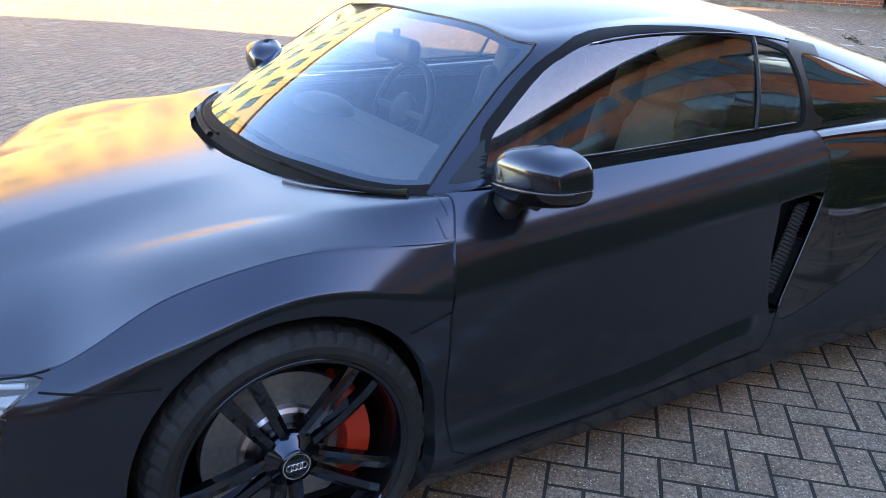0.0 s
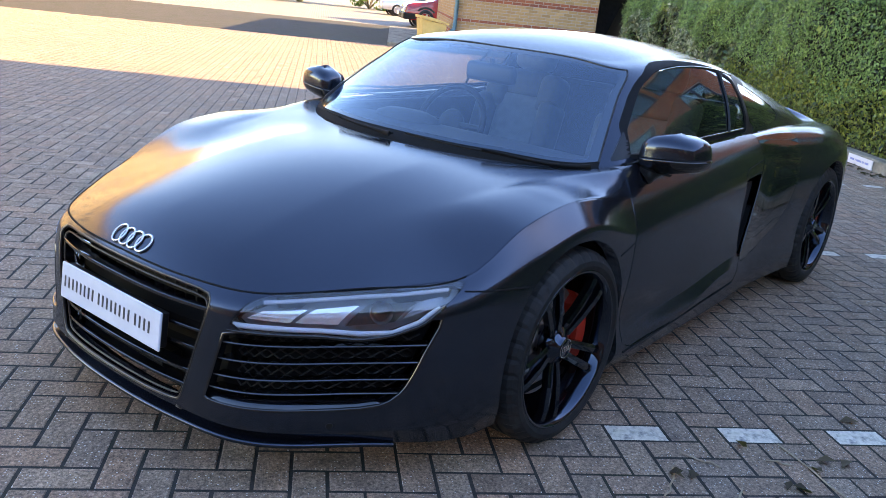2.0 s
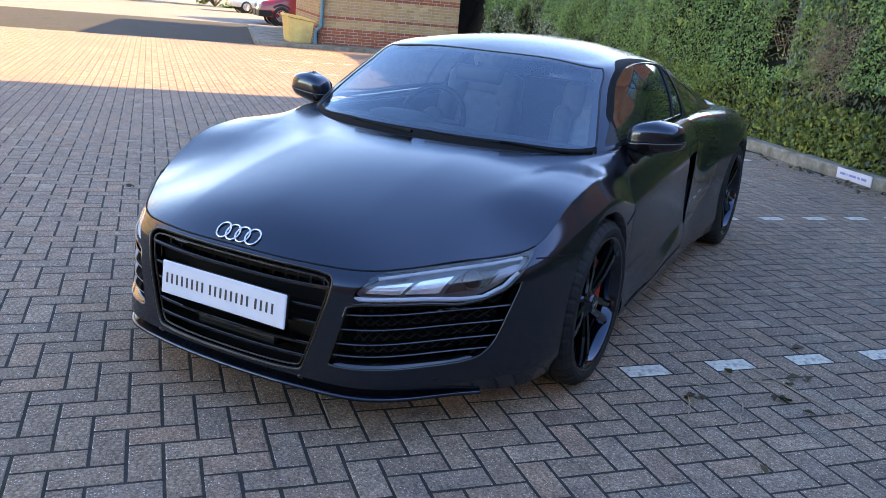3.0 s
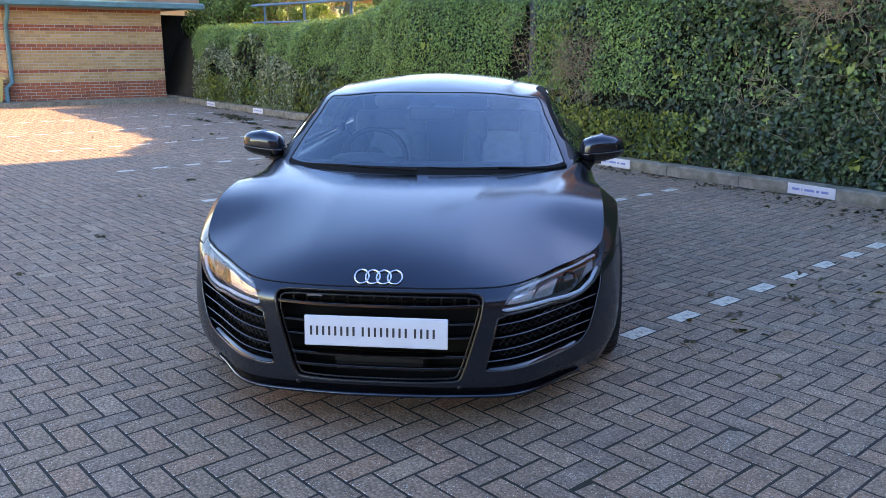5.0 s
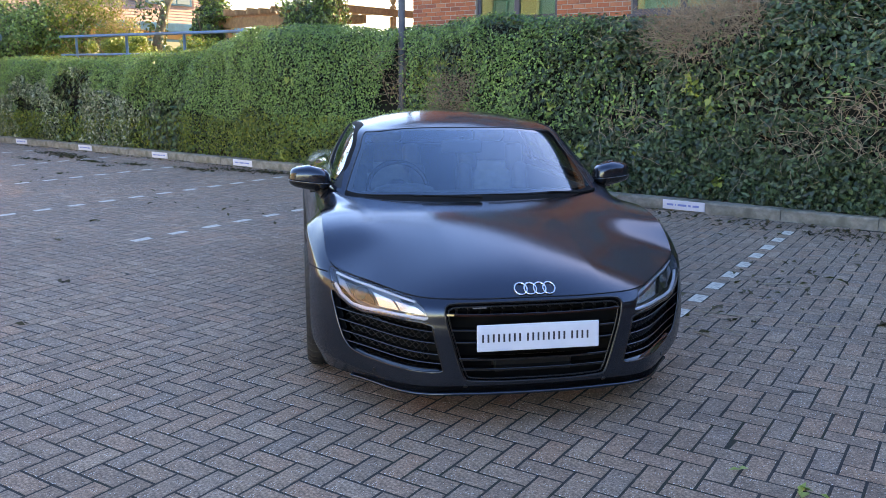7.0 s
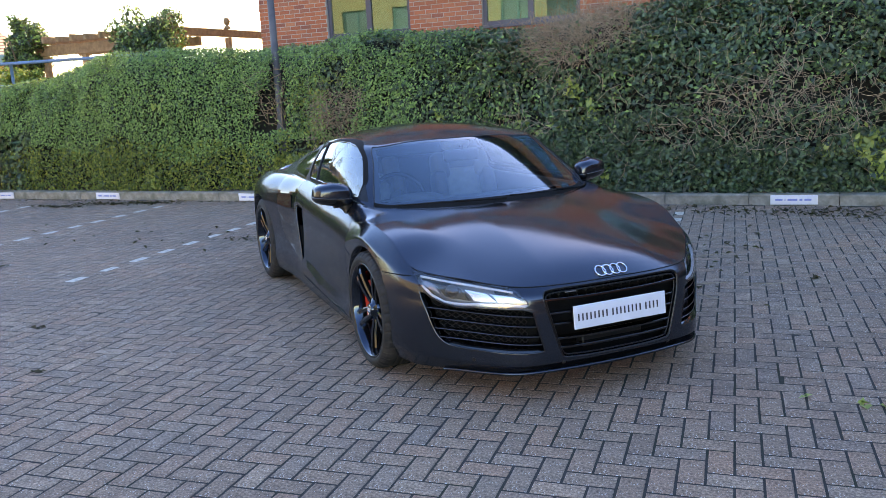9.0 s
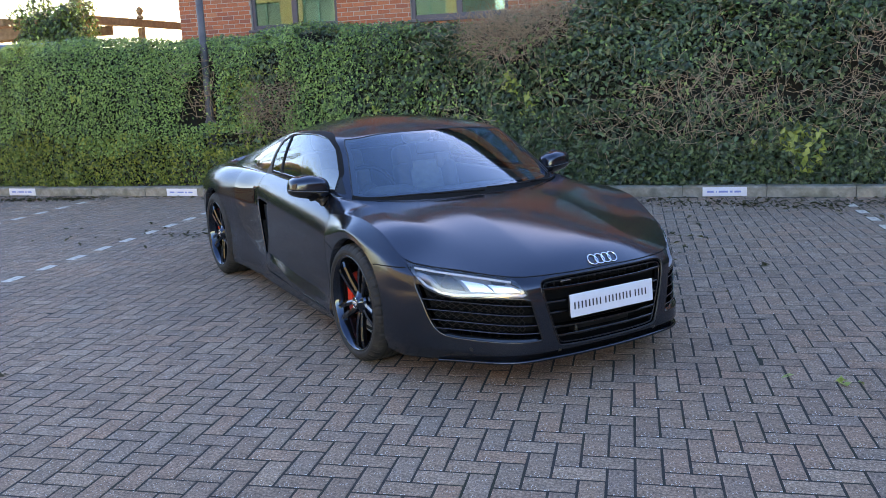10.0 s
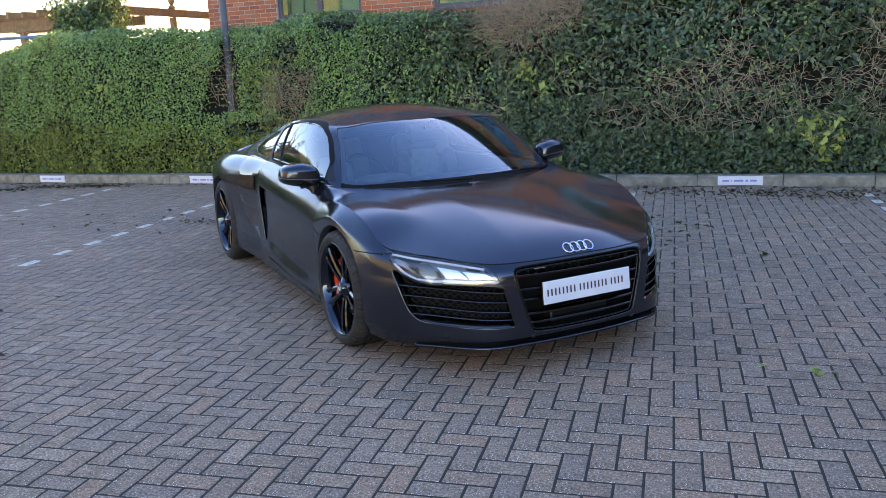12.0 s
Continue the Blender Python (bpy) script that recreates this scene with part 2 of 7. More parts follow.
M_WALL_DARK = textured("dark_fence", (0.012, 0.012, 0.012), (0.02, 0.02, 0.018), 8, 0.9)
M_LEAF_SMALL = leaf_material("small_hedge_leaf", [(0.0, (0.072, 0.160, 0.050)), (0.4, (0.142, 0.275, 0.080)), (0.75, (0.205, 0.360, 0.108)), (1.0, (0.290, 0.430, 0.140))], 0.55, 0.3, 0.22, ((0.08, 0.15, 0.03), (0.17, 0.25, 0.06)))
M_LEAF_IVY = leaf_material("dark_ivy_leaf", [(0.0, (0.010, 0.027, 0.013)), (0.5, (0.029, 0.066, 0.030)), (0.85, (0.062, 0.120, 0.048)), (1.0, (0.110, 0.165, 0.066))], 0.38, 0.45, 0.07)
M_LEAF_GOLD = leaf_material("golden_green_leaf", [(0.0, (0.052, 0.098, 0.024)), (0.5, (0.120, 0.172, 0.036)), (0.85, (0.275, 0.295, 0.058)), (1.0, (0.050, 0.090, 0.025))], 0.5, 0.3)
M_LEAF_SILVER = leaf_material("variegated_ivy_leaf", [(0.0, (0.05, 0.09, 0.05)), (0.4, (0.15, 0.20, 0.13)), (0.75, (0.34, 0.38, 0.28)), (1.0, (0.46, 0.48, 0.37))], 0.4)
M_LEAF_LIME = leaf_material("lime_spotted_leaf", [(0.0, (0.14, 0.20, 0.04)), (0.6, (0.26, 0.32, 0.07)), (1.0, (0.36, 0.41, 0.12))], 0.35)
M_LEAF_STRAW = leaf_material("straw_leaf", [(0.0, (0.20, 0.15, 0.07)), (0.6, (0.34, 0.25, 0.12)), (1.0, (0.46, 0.36, 0.19))], 0.6, 0.3, 0.2, ((0.25, 0.19, 0.08), (0.40, 0.30, 0.14)))
M_LEAF_DEAD = leaf_material("fallen_leaf", [(0.0, (0.035, 0.022, 0.012)), (1.0, (0.09, 0.055, 0.03))], 0.8, 0.3, 0.1)
M_RED_CAR = material("red_car_paint", (0.30, 0.012, 0.012), 0.25, 0.0, coat=0.8)
M_SILVER_CAR = material("silver_car_paint", (0.55, 0.57, 0.60), 0.3, 0.6, coat=0.6)

# ---- helpers for building ----
KA = radians(41.5)          # heading of the kerb line; the hedge and the office run along it
KERB = Matrix.Rotation(KA, 4, 'Z')
BA = radians(46.3)          # heading of the paver courses and bay lines
BAY = Matrix.Rotation(BA, 4, 'Z')
KV = 5.32                   # the kerb's face lies this far out along its normal


def from_bm(name, bm, mat, parent=None, label="", smooth=False):
    me = bpy.data.meshes.new(name)
    bm.to_mesh(me)
    bm.free()
    me.materials.append(mat)
    if smooth:
        me.shade_smooth()
    ob = new(name, me)
    ob.parent = parent
    if label:
        tagged(ob, label)
    return ob


def part(name, bm, mat, parent, label="", smooth=False):
    return from_bm(name, bm, mat, parent, label, smooth)


def raw(name, verts, faces, mat, parent=None, label="", smooth=False):
    me = bpy.data.meshes.new(name)
    me.from_pydata([tuple(v) for v in verts], [], [tuple(f) for f in faces])
    me.materials.append(mat)
    if smooth:
        me.shade_smooth()
    ob = new(name, me)
    ob.parent = parent
    if label:
        tagged(ob, label)
    return ob


def empty(name, m=None):
    ob = new(name)
    ob.empty_display_size = 0.2
    if m is not None:
        ob.matrix_world = m
    return ob


def box(bm, x0, x1, y0, y1, z0, z1, bevel=0.0, m=None, segments=1):
    mm = Matrix.Translation(((x0 + x1) / 2, (y0 + y1) / 2, (z0 + z1) / 2)) @ Matrix.Diagonal((abs(x1 - x0), abs(y1 - y0), abs(z1 - z0), 1))
    got = bmesh.ops.create_cube(bm, size=1, matrix=(m @ mm) if m else mm)["verts"]
    if bevel:
        edges = list({e for v in got for e in v.link_edges})
        bmesh.ops.bevel(bm, geom=edges, offset=bevel, segments=segments, affect='EDGES', profile=0.5)
    return bm


def boxed(*a, **k):
    return box(bmesh.new(), *a, **k)


def tube(bm, pts, radius, sides=6, closed=False, cap=True):
    """A round bar along pts; radius may be one number or one for each point."""
    pts = [Vector(p) for p in pts]
    n = len(pts)
    rad = radius if isinstance(radius, (list, tuple)) else [radius] * n
    rings = []
    up = Vector((0, 0, 1))
    side = None
    for i, p in enumerate(pts):
        a = pts[(i - 1) % n] if (closed or i) else p
        b = pts[(i + 1) % n] if (closed or i < n - 1) else p
        d = (b - a)
        d = d.normalized() if d.length > 1e-9 else Vector((1, 0, 0))
        if side is None:
            side = d.cross(up if abs(d.z) < 0.95 else Vector((1, 0, 0))).normalized()
        side = (side - d * side.dot(d)).normalized()
        top = side.cross(d)
        rings.append([bm.verts.new(p + (side * math.cos(t) + top * math.sin(t)) * rad[i]) for t in [2 * math.pi * k / sides for k in range(sides)]])
    for i in range(n if closed else n - 1):
        r0, r1 = rings[i], rings[(i + 1) % n]
        for k in range(sides):
            bm.faces.new((r0[k], r0[(k + 1) % sides], r1[(k + 1) % sides], r1[k]))
    if cap and not closed:
        bm.faces.new(rings[0])
        bm.faces.new(rings[-1][::-1])
    return bm


def lathe(bm, profile, steps=48, axis='Y', centre=(0, 0, 0), closed=False):
    """Turns a profile of (radius, along) pairs about an axis through centre."""
    rings = []
    for r, a in profile:
        ring = []
        for k in range(steps):
            t = 2 * math.pi * k / steps
            c, s = math.cos(t) * r, math.sin(t) * r
            v = {'Y': (c, a, s), 'Z': (c, s, a), 'X': (a, c, s)}[axis]
            ring.append(bm.verts.new(Vector(v) + Vector(centre)))
        rings.append(ring)
    n = len(rings)
    for i in range(n if closed else n - 1):
        r0, r1 = rings[i], rings[(i + 1) % n]
        for k in range(steps):
            bm.faces.new((r0[k], r0[(k + 1) % steps], r1[(k + 1) % steps], r1[k]))
    bmesh.ops.recalc_face_normals(bm, faces=bm.faces)
    return bm


def extruded(bm, outline, d0, d1, axes="xz", m=None):
    """A plate with the given 2D outline, from d0 to d1 along the third axis."""
    def place(a, b, d):
        v = {"xz": (a, d, b), "yz": (d, a, b), "xy": (a, b, d)}[axes]
        return (m @ Vector(v)) if m else Vector(v)
    f = [bm.verts.new(place(a, b, d0)) for a, b in outline]
    g = [bm.verts.new(place(a, b, d1)) for a, b in outline]
    n = len(outline)
    bm.faces.new(f)
    bm.faces.new(g[::-1])
    for i in range(n):
        bm.faces.new((f[i], g[i], g[(i + 1) % n], f[(i + 1) % n]))
    bmesh.ops.recalc_face_normals(bm, faces=bm.faces)
    return bm


# ---- ground: one sheet to the horizon ----
def build_ground():
    bm = bmesh.new()
    s = 900.0
    bmesh.ops.create_grid(bm, x_segments=12, y_segments=12, size=s)
    ob = from_bm("ground", bm, M_GROUND)
    ob.location.z = -0.012
    tagged(ob, "block-paved car park ground stretching to the horizon", "ground", kind="structure")
    return ob


M_GROUND = material("far_paving", (0.16, 0.14, 0.12), 0.9, spec=0.25)
_, _nodes, _links, _b = tree(M_GROUND)
_tc = _nodes.new("ShaderNodeTexCoord")
_mp = _nodes.new("ShaderNodeMapping")
_mp.inputs["Rotation"].default_value = (0, 0, -BA)
_br = _nodes.new("ShaderNodeTexBrick")
_br.offset, _br.inputs["Scale"].default_value = 0.5, 1.0
_br.inputs["Brick Width"].default_value, _br.inputs["Row Height"].default_value = 0.2, 0.1
_br.inputs["Mortar Size"].default_value = 0.006
_br.inputs["Color1"].default_value, _br.inputs["Color2"].default_value = (0.22, 0.19, 0.165, 1), (0.28, 0.24, 0.205, 1)
_br.inputs["Mortar"].default_value = (0.07, 0.062, 0.055, 1)
_links.new(_tc.outputs["Object"], _mp.inputs[0])
_links.new(_mp.outputs[0], _br.inputs["Vector"])
_s = noise_node(M_GROUND, 0.5, 6)
_links.new(mix(M_GROUND, ramp(M_GROUND, _s.outputs[0], [(0.42, (0, 0, 0)), (0.7, (0.6, 0.6, 0.6))]).outputs[0], _br.outputs["Color"], (0.17, 0.155, 0.14)), _b.inputs["Base Color"])
_f = noise_node(M_GROUND, 80, 3)
bump(M_GROUND, _f.outputs[0], 0.5, 0.004)
ground = build_ground()


# ---- kerb ----
kerb = tagged(empty("kerb", KERB), "grey concrete kerb along the hedge, stained and mossy", "kerb", kind="structure")


def kerb_stone(length):
    bm = bmesh.new()
    out = [(KV, -0.05), (KV, 0.105), (KV + 0.012, 0.122), (KV + 0.145, 0.127), (KV + 0.15, -0.05)]
    extruded(bm, out, 0.004, length - 0.004, "yz")
    return bm


_first = part("kerb_stone", kerb_stone(0.915), M_KERB, kerb)
_first.location = (-20.13, 0, 0)
for i in range(1, 34):
    ob = new("kerb_stone", _first.data)
    ob.parent = kerb
    ob.location = (-20.13 + 0.915 * i, random.uniform(-0.004, 0.004), random.uniform(-0.003, 0.003))

# ---- bay name boards on the kerb face ----
BOARD_U = (-16.0, -13.4, -10.87, -8.55, -5.79, -3.5, -1.03, 1.38, 3.8)
bm = bmesh.new()
box(bm, -0.24, 0.24, -0.016, -0.004, 0.012, 0.115, 0.002)
first_board = empty("bay_sign")
part("panel", bm, M_SIGN, first_board)
bm = bmesh.new()
_x = -0.19
for w in (0.075, 0.01, 0.10, 0.03, 0.07):
    box(bm, _x, _x + w, -0.0185, -0.0155, 0.054, 0.076)
    _x += w + 0.02
part("lettering", bm, M_BLUE_INK, first_board, "faded blue lettering")
tagged(first_board, "small white plastic bay name board on the kerb face", "sign", group="bay signs along the kerb")
first_board.matrix_world = KERB @ pose(BOARD_U[0], KV, 0, 3, 0, 0)
for i, u in enumerate(BOARD_U[1:]):
    copy_thing(first_board, KERB @ pose(u, KV - 0.002, random.uniform(-0.006, 0.006), 3, random.uniform(-1.0, 1.0), random.uniform(-1, 1)))

# ---- bank behind the kerb, under the hedge ----
def bank_height(u, v):
    """Height of the hedge bank's core."""
    d = v - KV - 0.38
    return min(0.12 + max(0.0, d) * 2.6, 1.75)


def build_bank():
    us = np.linspace(-21, 12, 60)
    vs = [0.15, 0.38, 0.5, 0.7, 0.9, 1.5, 3.0, 5.0]
    verts, faces = [], []
    for u in us:
        for v in vs:
            verts.append((u, KV + v, bank_height(u, KV + v) + 0.04 * noise.noise((u * 1.3, v * 2, 0))))
    nv = len(vs)
    for i in range(len(us) - 1):
        for j in range(nv - 1):
            a = i * nv + j
            faces.append((a, a + nv, a + nv + 1, a + 1))
    ob = raw("bank", verts, faces, M_SOIL, smooth=True)
    ob.matrix_world = KERB
    tagged(ob, "dark soil bank rising behind the kerb under the hedge", "bank", kind="structure")


build_bank()


# ---- leaves: folded blades scattered over a hedge face ----
def leaf_cloud(name, centres, normals, size, mat, parent, fold=0.25, width=0.55, jitter=0.75, seed=1, label=""):
    """Many leaves, each of two halves folded along its midrib, facing about the given normals."""
    rng = np.random.default_rng(seed)
    n = len(centres)
    nrm = normals + rng.normal(0, jitter, (n, 3)) * 0.5
    nrm /= np.linalg.norm(nrm, axis=1)[:, None]
    tan = rng.normal(0, 1, (n, 3)) + np.array((0, 0, -0.5))
    tan -= nrm * (tan * nrm).sum(1)[:, None]
    tan /= np.linalg.norm(tan, axis=1)[:, None]
    bit = np.cross(nrm, tan)
    ln = size * rng.uniform(0.6, 1.35, n)[:, None]
    wd = ln * width * rng.uniform(0.8, 1.2, n)[:, None]
    base, tip = centres - tan * ln * 0.5, centres + tan * ln * 0.5 - nrm * ln * 0.15
    mid = centres + tan * ln * 0.05 - nrm * ln * fold * 0.3
    l = centres + bit * wd * 0.5 + nrm * ln * fold * 0.35
    r = centres - bit * wd * 0.5 + nrm * ln * fold * 0.35
    verts = np.stack([base, l, tip, r, mid], 1).reshape(-1, 3)
    k = np.arange(n)[:, None] * 5
    tris = np.concatenate([k + [0, 4, 1], k + [1, 4, 2], k + [2, 4, 3], k + [3, 4, 0]], 1).reshape(-1, 3)
    me = bpy.data.meshes.new(name)
    me.vertices.add(len(verts))
    me.vertices.foreach_set("co", verts.astype(np.float32).ravel())
    me.loops.add(tris.size)
    me.loops.foreach_set("vertex_index", tris.astype(np.int32).ravel())
    me.polygons.add(len(tris))
    me.polygons.foreach_set("loop_start", np.arange(0, tris.size, 3, dtype=np.int32))
    me.update(calc_edges=True)
    me.materials.append(mat)
    ob = new(name, me)
    ob.parent = parent
    tagged(ob, label, kind="stuff")
    return ob


def field(u, w, seed):
    """Smooth lumps over (u, w), about -1 to 1, the same at every build."""
    r = np.random.default_rng(seed)
    out = np.zeros_like(u)
    for k in range(14):
        f = r.uniform(0.6, 5.0)
        a = r.uniform(0, 2 * math.pi)
        out += np.sin((u * math.cos(a) + w * math.sin(a)) * f + r.uniform(0, 6.28)) / (0.7 + 0.35 * f)
    return out / 3.0


# outline of the hedge's front: its height along the kerb
HEDGE_TOP = ((-22.0, 2.3), (-17.5, 1.86), (-15.5, 1.76), (-13.0, 1.78), (-11.9, 1.76), (-10.8, 1.84), (-9.8, 1.96), (-8.8, 2.12), (-8.0, 2.18), (-5.0, 2.17), (-2.0, 2.13), (0.0, 2.26), (2.0, 2.26), (6.0, 2.4), (12.0, 2.4))


def hedge_top(u):
    return np.interp(u, [p[0] for p in HEDGE_TOP], [p[1] for p in HEDGE_TOP])


def hedge_face(u, w):
    """A point and normal of the hedge at u along the kerb and w from the foot (0) over the top (1) and back (1.5)."""
    top = hedge_top(u)
    lump = 0.11 * field(u, w * 2.0, 11) + 0.075 * field(u * 2.3, w * 5.0, 12)
    face = np.minimum(w, 1.0)
    z = 0.10 + (top - 0.10) * np.sin(np.clip(face, 0, 1) * math.pi / 2) ** 0.85
    v = KV + 0.17 + 0.12 * face + 0.42 * face ** 4 + np.maximum(w - 1.0, 0) * 2.6 - lump * (0.35 + 0.65 * np.minimum(face * 3, 1))
    z = z + np.maximum(w - 1.0, 0) * 0.15 + lump * 0.5 * face
    ny = -np.cos(np.clip(face, 0, 1) ** 2 * 1.35)
    nz = np.sin(np.clip(face, 0, 1) ** 2 * 1.35) + 0.15
    return np.stack([u, v, z], -1), np.stack([u * 0, ny, nz], -1)


def face_z(u, w):
    return hedge_face(u, w)[0][..., 2]


def post_gap(u, w):
    """The slanting bare slot in the hedge beside the lamp post."""
    z = face_z(u, w)
    ragged = 0.07 * field(u * 3.0, z * 4.0, 71)
    return (u < -5.34 + ragged) & (u > -5.50 - 0.50 * np.clip(2.05 - z, 0, 1.0) + ragged) & (z < 2.08) & (z > 0.92 + 2.0 * ragged)


def hedge(name, label, u0, u1, groups, seed):
    """A length of hedge: a near-black core sheet that paints the shade within, and leaves of several kinds. groups:
    (part, count per metre, size, material, w0, w1, depth, rule).
    """
    top = tagged(empty(name, KERB), label, "hedge")
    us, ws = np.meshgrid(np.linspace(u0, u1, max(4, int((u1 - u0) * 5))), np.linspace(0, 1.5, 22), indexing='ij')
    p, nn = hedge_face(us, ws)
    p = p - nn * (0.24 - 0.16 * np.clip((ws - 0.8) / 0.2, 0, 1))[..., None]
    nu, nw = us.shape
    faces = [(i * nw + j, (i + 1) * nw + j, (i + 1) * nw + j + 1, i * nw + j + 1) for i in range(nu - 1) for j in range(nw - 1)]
    raw("core", p.reshape(-1, 3), faces, M_CORE_SHADE, top, "near-black sheet that paints the shade inside the hedge", smooth=True)
    for gi, (pname, dens, size, mat, w0, w1, depth, rule) in enumerate(groups):
        rng = np.random.default_rng(seed * 31 + gi)
        n = int(dens * (u1 - u0))
        u, w = rng.uniform(u0, u1, n), w0 + (w1 - w0) * rng.uniform(0, 1, n) ** 1.2
        gap = post_gap(u, w) & (rng.uniform(size=n) < 0.96)
        u, w = u[~gap], w[~gap]
        if rule:
            keep = rule(u, w, rng)
            u, w = u[keep], w[keep]
        p, nn = hedge_face(u, w)
        p = p + nn * (rng.uniform(-depth, 0.045, len(u)))[:, None] + rng.normal(0, 0.015, (len(u), 3))
        leaf_cloud(pname, p, nn, size, mat, top, jitter=1.0 if mat == M_LEAF_IVY else 0.8, seed=seed * 7 + gi)
    return top


# almost black, so gaps between leaves read as deep shade
M_CORE_SHADE = textured("hedge_shade_core", (0.004, 0.005, 0.003), (0.012, 0.010, 0.006), 14, 0.95, 40, 0.8, 0.02)


def bare(u, w, rng):
    """Where the hedge has died back to twigs."""
    z = hedge_face(u, w)[0][..., 2]
    ragged = 0.55 * field(u * 2.0, z * 2.5, 23)
    middle = ((u - 1.45) / 1.0) ** 2 + ((z - 1.05) / 0.36) ** 2 < 1 + ragged
    side = ((u - 2.85) / 0.55) ** 2 + ((z - 1.25) / 0.62) ** 2 < 1 + ragged
    bush = ((u + 1.15) / 0.85) ** 2 + ((z - 2.0) / 0.36) ** 2 < 1 + ragged
    dead = ((u + 4.45) / 0.36) ** 2 + ((z - 1.18) / 0.34) ** 2 < 1 + ragged
    far = (u > 3.6) & (field(u * 1.1, w * 2.5, 23) > 0.42) & (w < 1.02)
    low = ((u + 1.85) / 0.55) ** 2 + ((z - 0.93) / 0.15) ** 2 < 1 + ragged
    nook = ((u + 0.05) / 0.40) ** 2 + ((z - 0.80) / 0.16) ** 2 < 1 + ragged
    return middle | side | bush | dead | far | low | nook


LIME_SPOTS = ((-1.17, 1.39, 0.11), (-0.99, 1.08, 0.13), (2.22, 0.52, 0.27), (2.05, 0.72, 0.12), (1.68, 0.62, 0.10), (-0.69, 0.33, 0.10), (-3.0, 1.22, 0.08),
              (-2.96, 1.04, 0.09), (-3.06, 0.80, 0.09), (-2.85, 0.70, 0.10), (-2.45, 0.60, 0.10), (-1.81, 0.92, 0.08), (-1.72, 0.61, 0.09),
              (-1.33, 0.90, 0.07), (-1.25, 0.43, 0.08), (-1.95, 0.28, 0.10), (-7.7, 0.36, 0.16), (-7.45, 1.45, 0.12), (-6.9, 0.95, 0.08))


def lime_spot(u, w, rng):
    z = hedge_face(u, w)[0][..., 2]
    return np.any([((u - a) ** 2 + (z - b) ** 2) < r * r for a, b, r in LIME_SPOTS], axis=0)


def hollow(u, w):
    """False in the shaded hollows between the clumps."""
    return field(u * 2.6, w * 5.0, 77) > -0.18


def silver_zone(u, w):
    """The lower part of the far end, grown over with variegated ivy."""
    z = face_z(u, w)
    return (z < np.interp(u, [-17.6, -16.0, -14.0, -12.2, -11.3, -10.9], [0.85, 1.30, 1.42, 1.12, 1.0, 0.5]) + 0.22 * field(u * 1.6, z * 2, 34)) & (u < -10.9)


def ivy_patch(u, w):
    """A hanging curtain of dark ivy between the variegated and the golden growth."""
    z = face_z(u, w)
    return ((u + 10.85) / 0.56) ** 2 < 1 + 0.8 * field(u * 3, z * 3, 35) - np.clip(z - 0.95, 0, 1) * 9


def gold_zone(u, w):
    z = face_z(u, w)
    return (z < 0.78 + 0.30 * field(u * 1.4, z * 1.5, 32)) & (u > -10.4)


hedge("hedge", "clipped small-leaved evergreen hedge with golden and variegated lower growth", -17.6, -5.6, [
    ("leaves", 8200, 0.038, M_LEAF_SMALL, 0.10, 1.25, 0.06, lambda u, w, r: ~(silver_zone(u, w) | ivy_patch(u, w) | gold_zone(u, w)) | (r.uniform(size=u.size) < 0.10)),
    # deep leaves use the dark ivy colour to paint shade behind the outer ones
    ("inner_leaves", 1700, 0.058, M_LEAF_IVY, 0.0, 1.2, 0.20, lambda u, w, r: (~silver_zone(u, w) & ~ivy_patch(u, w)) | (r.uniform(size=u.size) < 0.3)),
    ("golden_leaves", 2700, 0.045, M_LEAF_GOLD, 0.0, 0.6, 0.10, lambda u, w, r: gold_zone(u, w) & ((field(u * 2.2, w * 5, 36) > -0.35) | (r.uniform(size=u.size) < 0.3))),
    ("ivy_leaves", 1500, 0.105, M_LEAF_IVY, 0.0, 0.7, 0.08, lambda u, w, r: ivy_patch(u, w) | (silver_zone(u, w) & (r.uniform(size=u.size) < 0.12))),
    ("variegated_leaves", 2300, 0.068, M_LEAF_SILVER, 0.0, 0.75, 0.09, lambda u, w, r: silver_zone(u, w) & (field(u * 1.7, w * 5, 33) > -0.30)),
    ("low_leaves", 1500, 0.050, M_LEAF_GOLD, 0.0, 0.20, 0.12, lambda u, w, r: hollow(u, w) | (r.uniform(size=u.size) < 0.55)),
    ("lime_leaves", 300, 0.095, M_LEAF_LIME, 0.0, 0.7, 0.02, lambda u, w, r: lime_spot(u, w, r)),
    # lime colour along the top stands in for sunlight on the hedge
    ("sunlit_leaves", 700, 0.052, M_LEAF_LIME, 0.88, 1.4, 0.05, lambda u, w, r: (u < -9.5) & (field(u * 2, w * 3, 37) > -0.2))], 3)
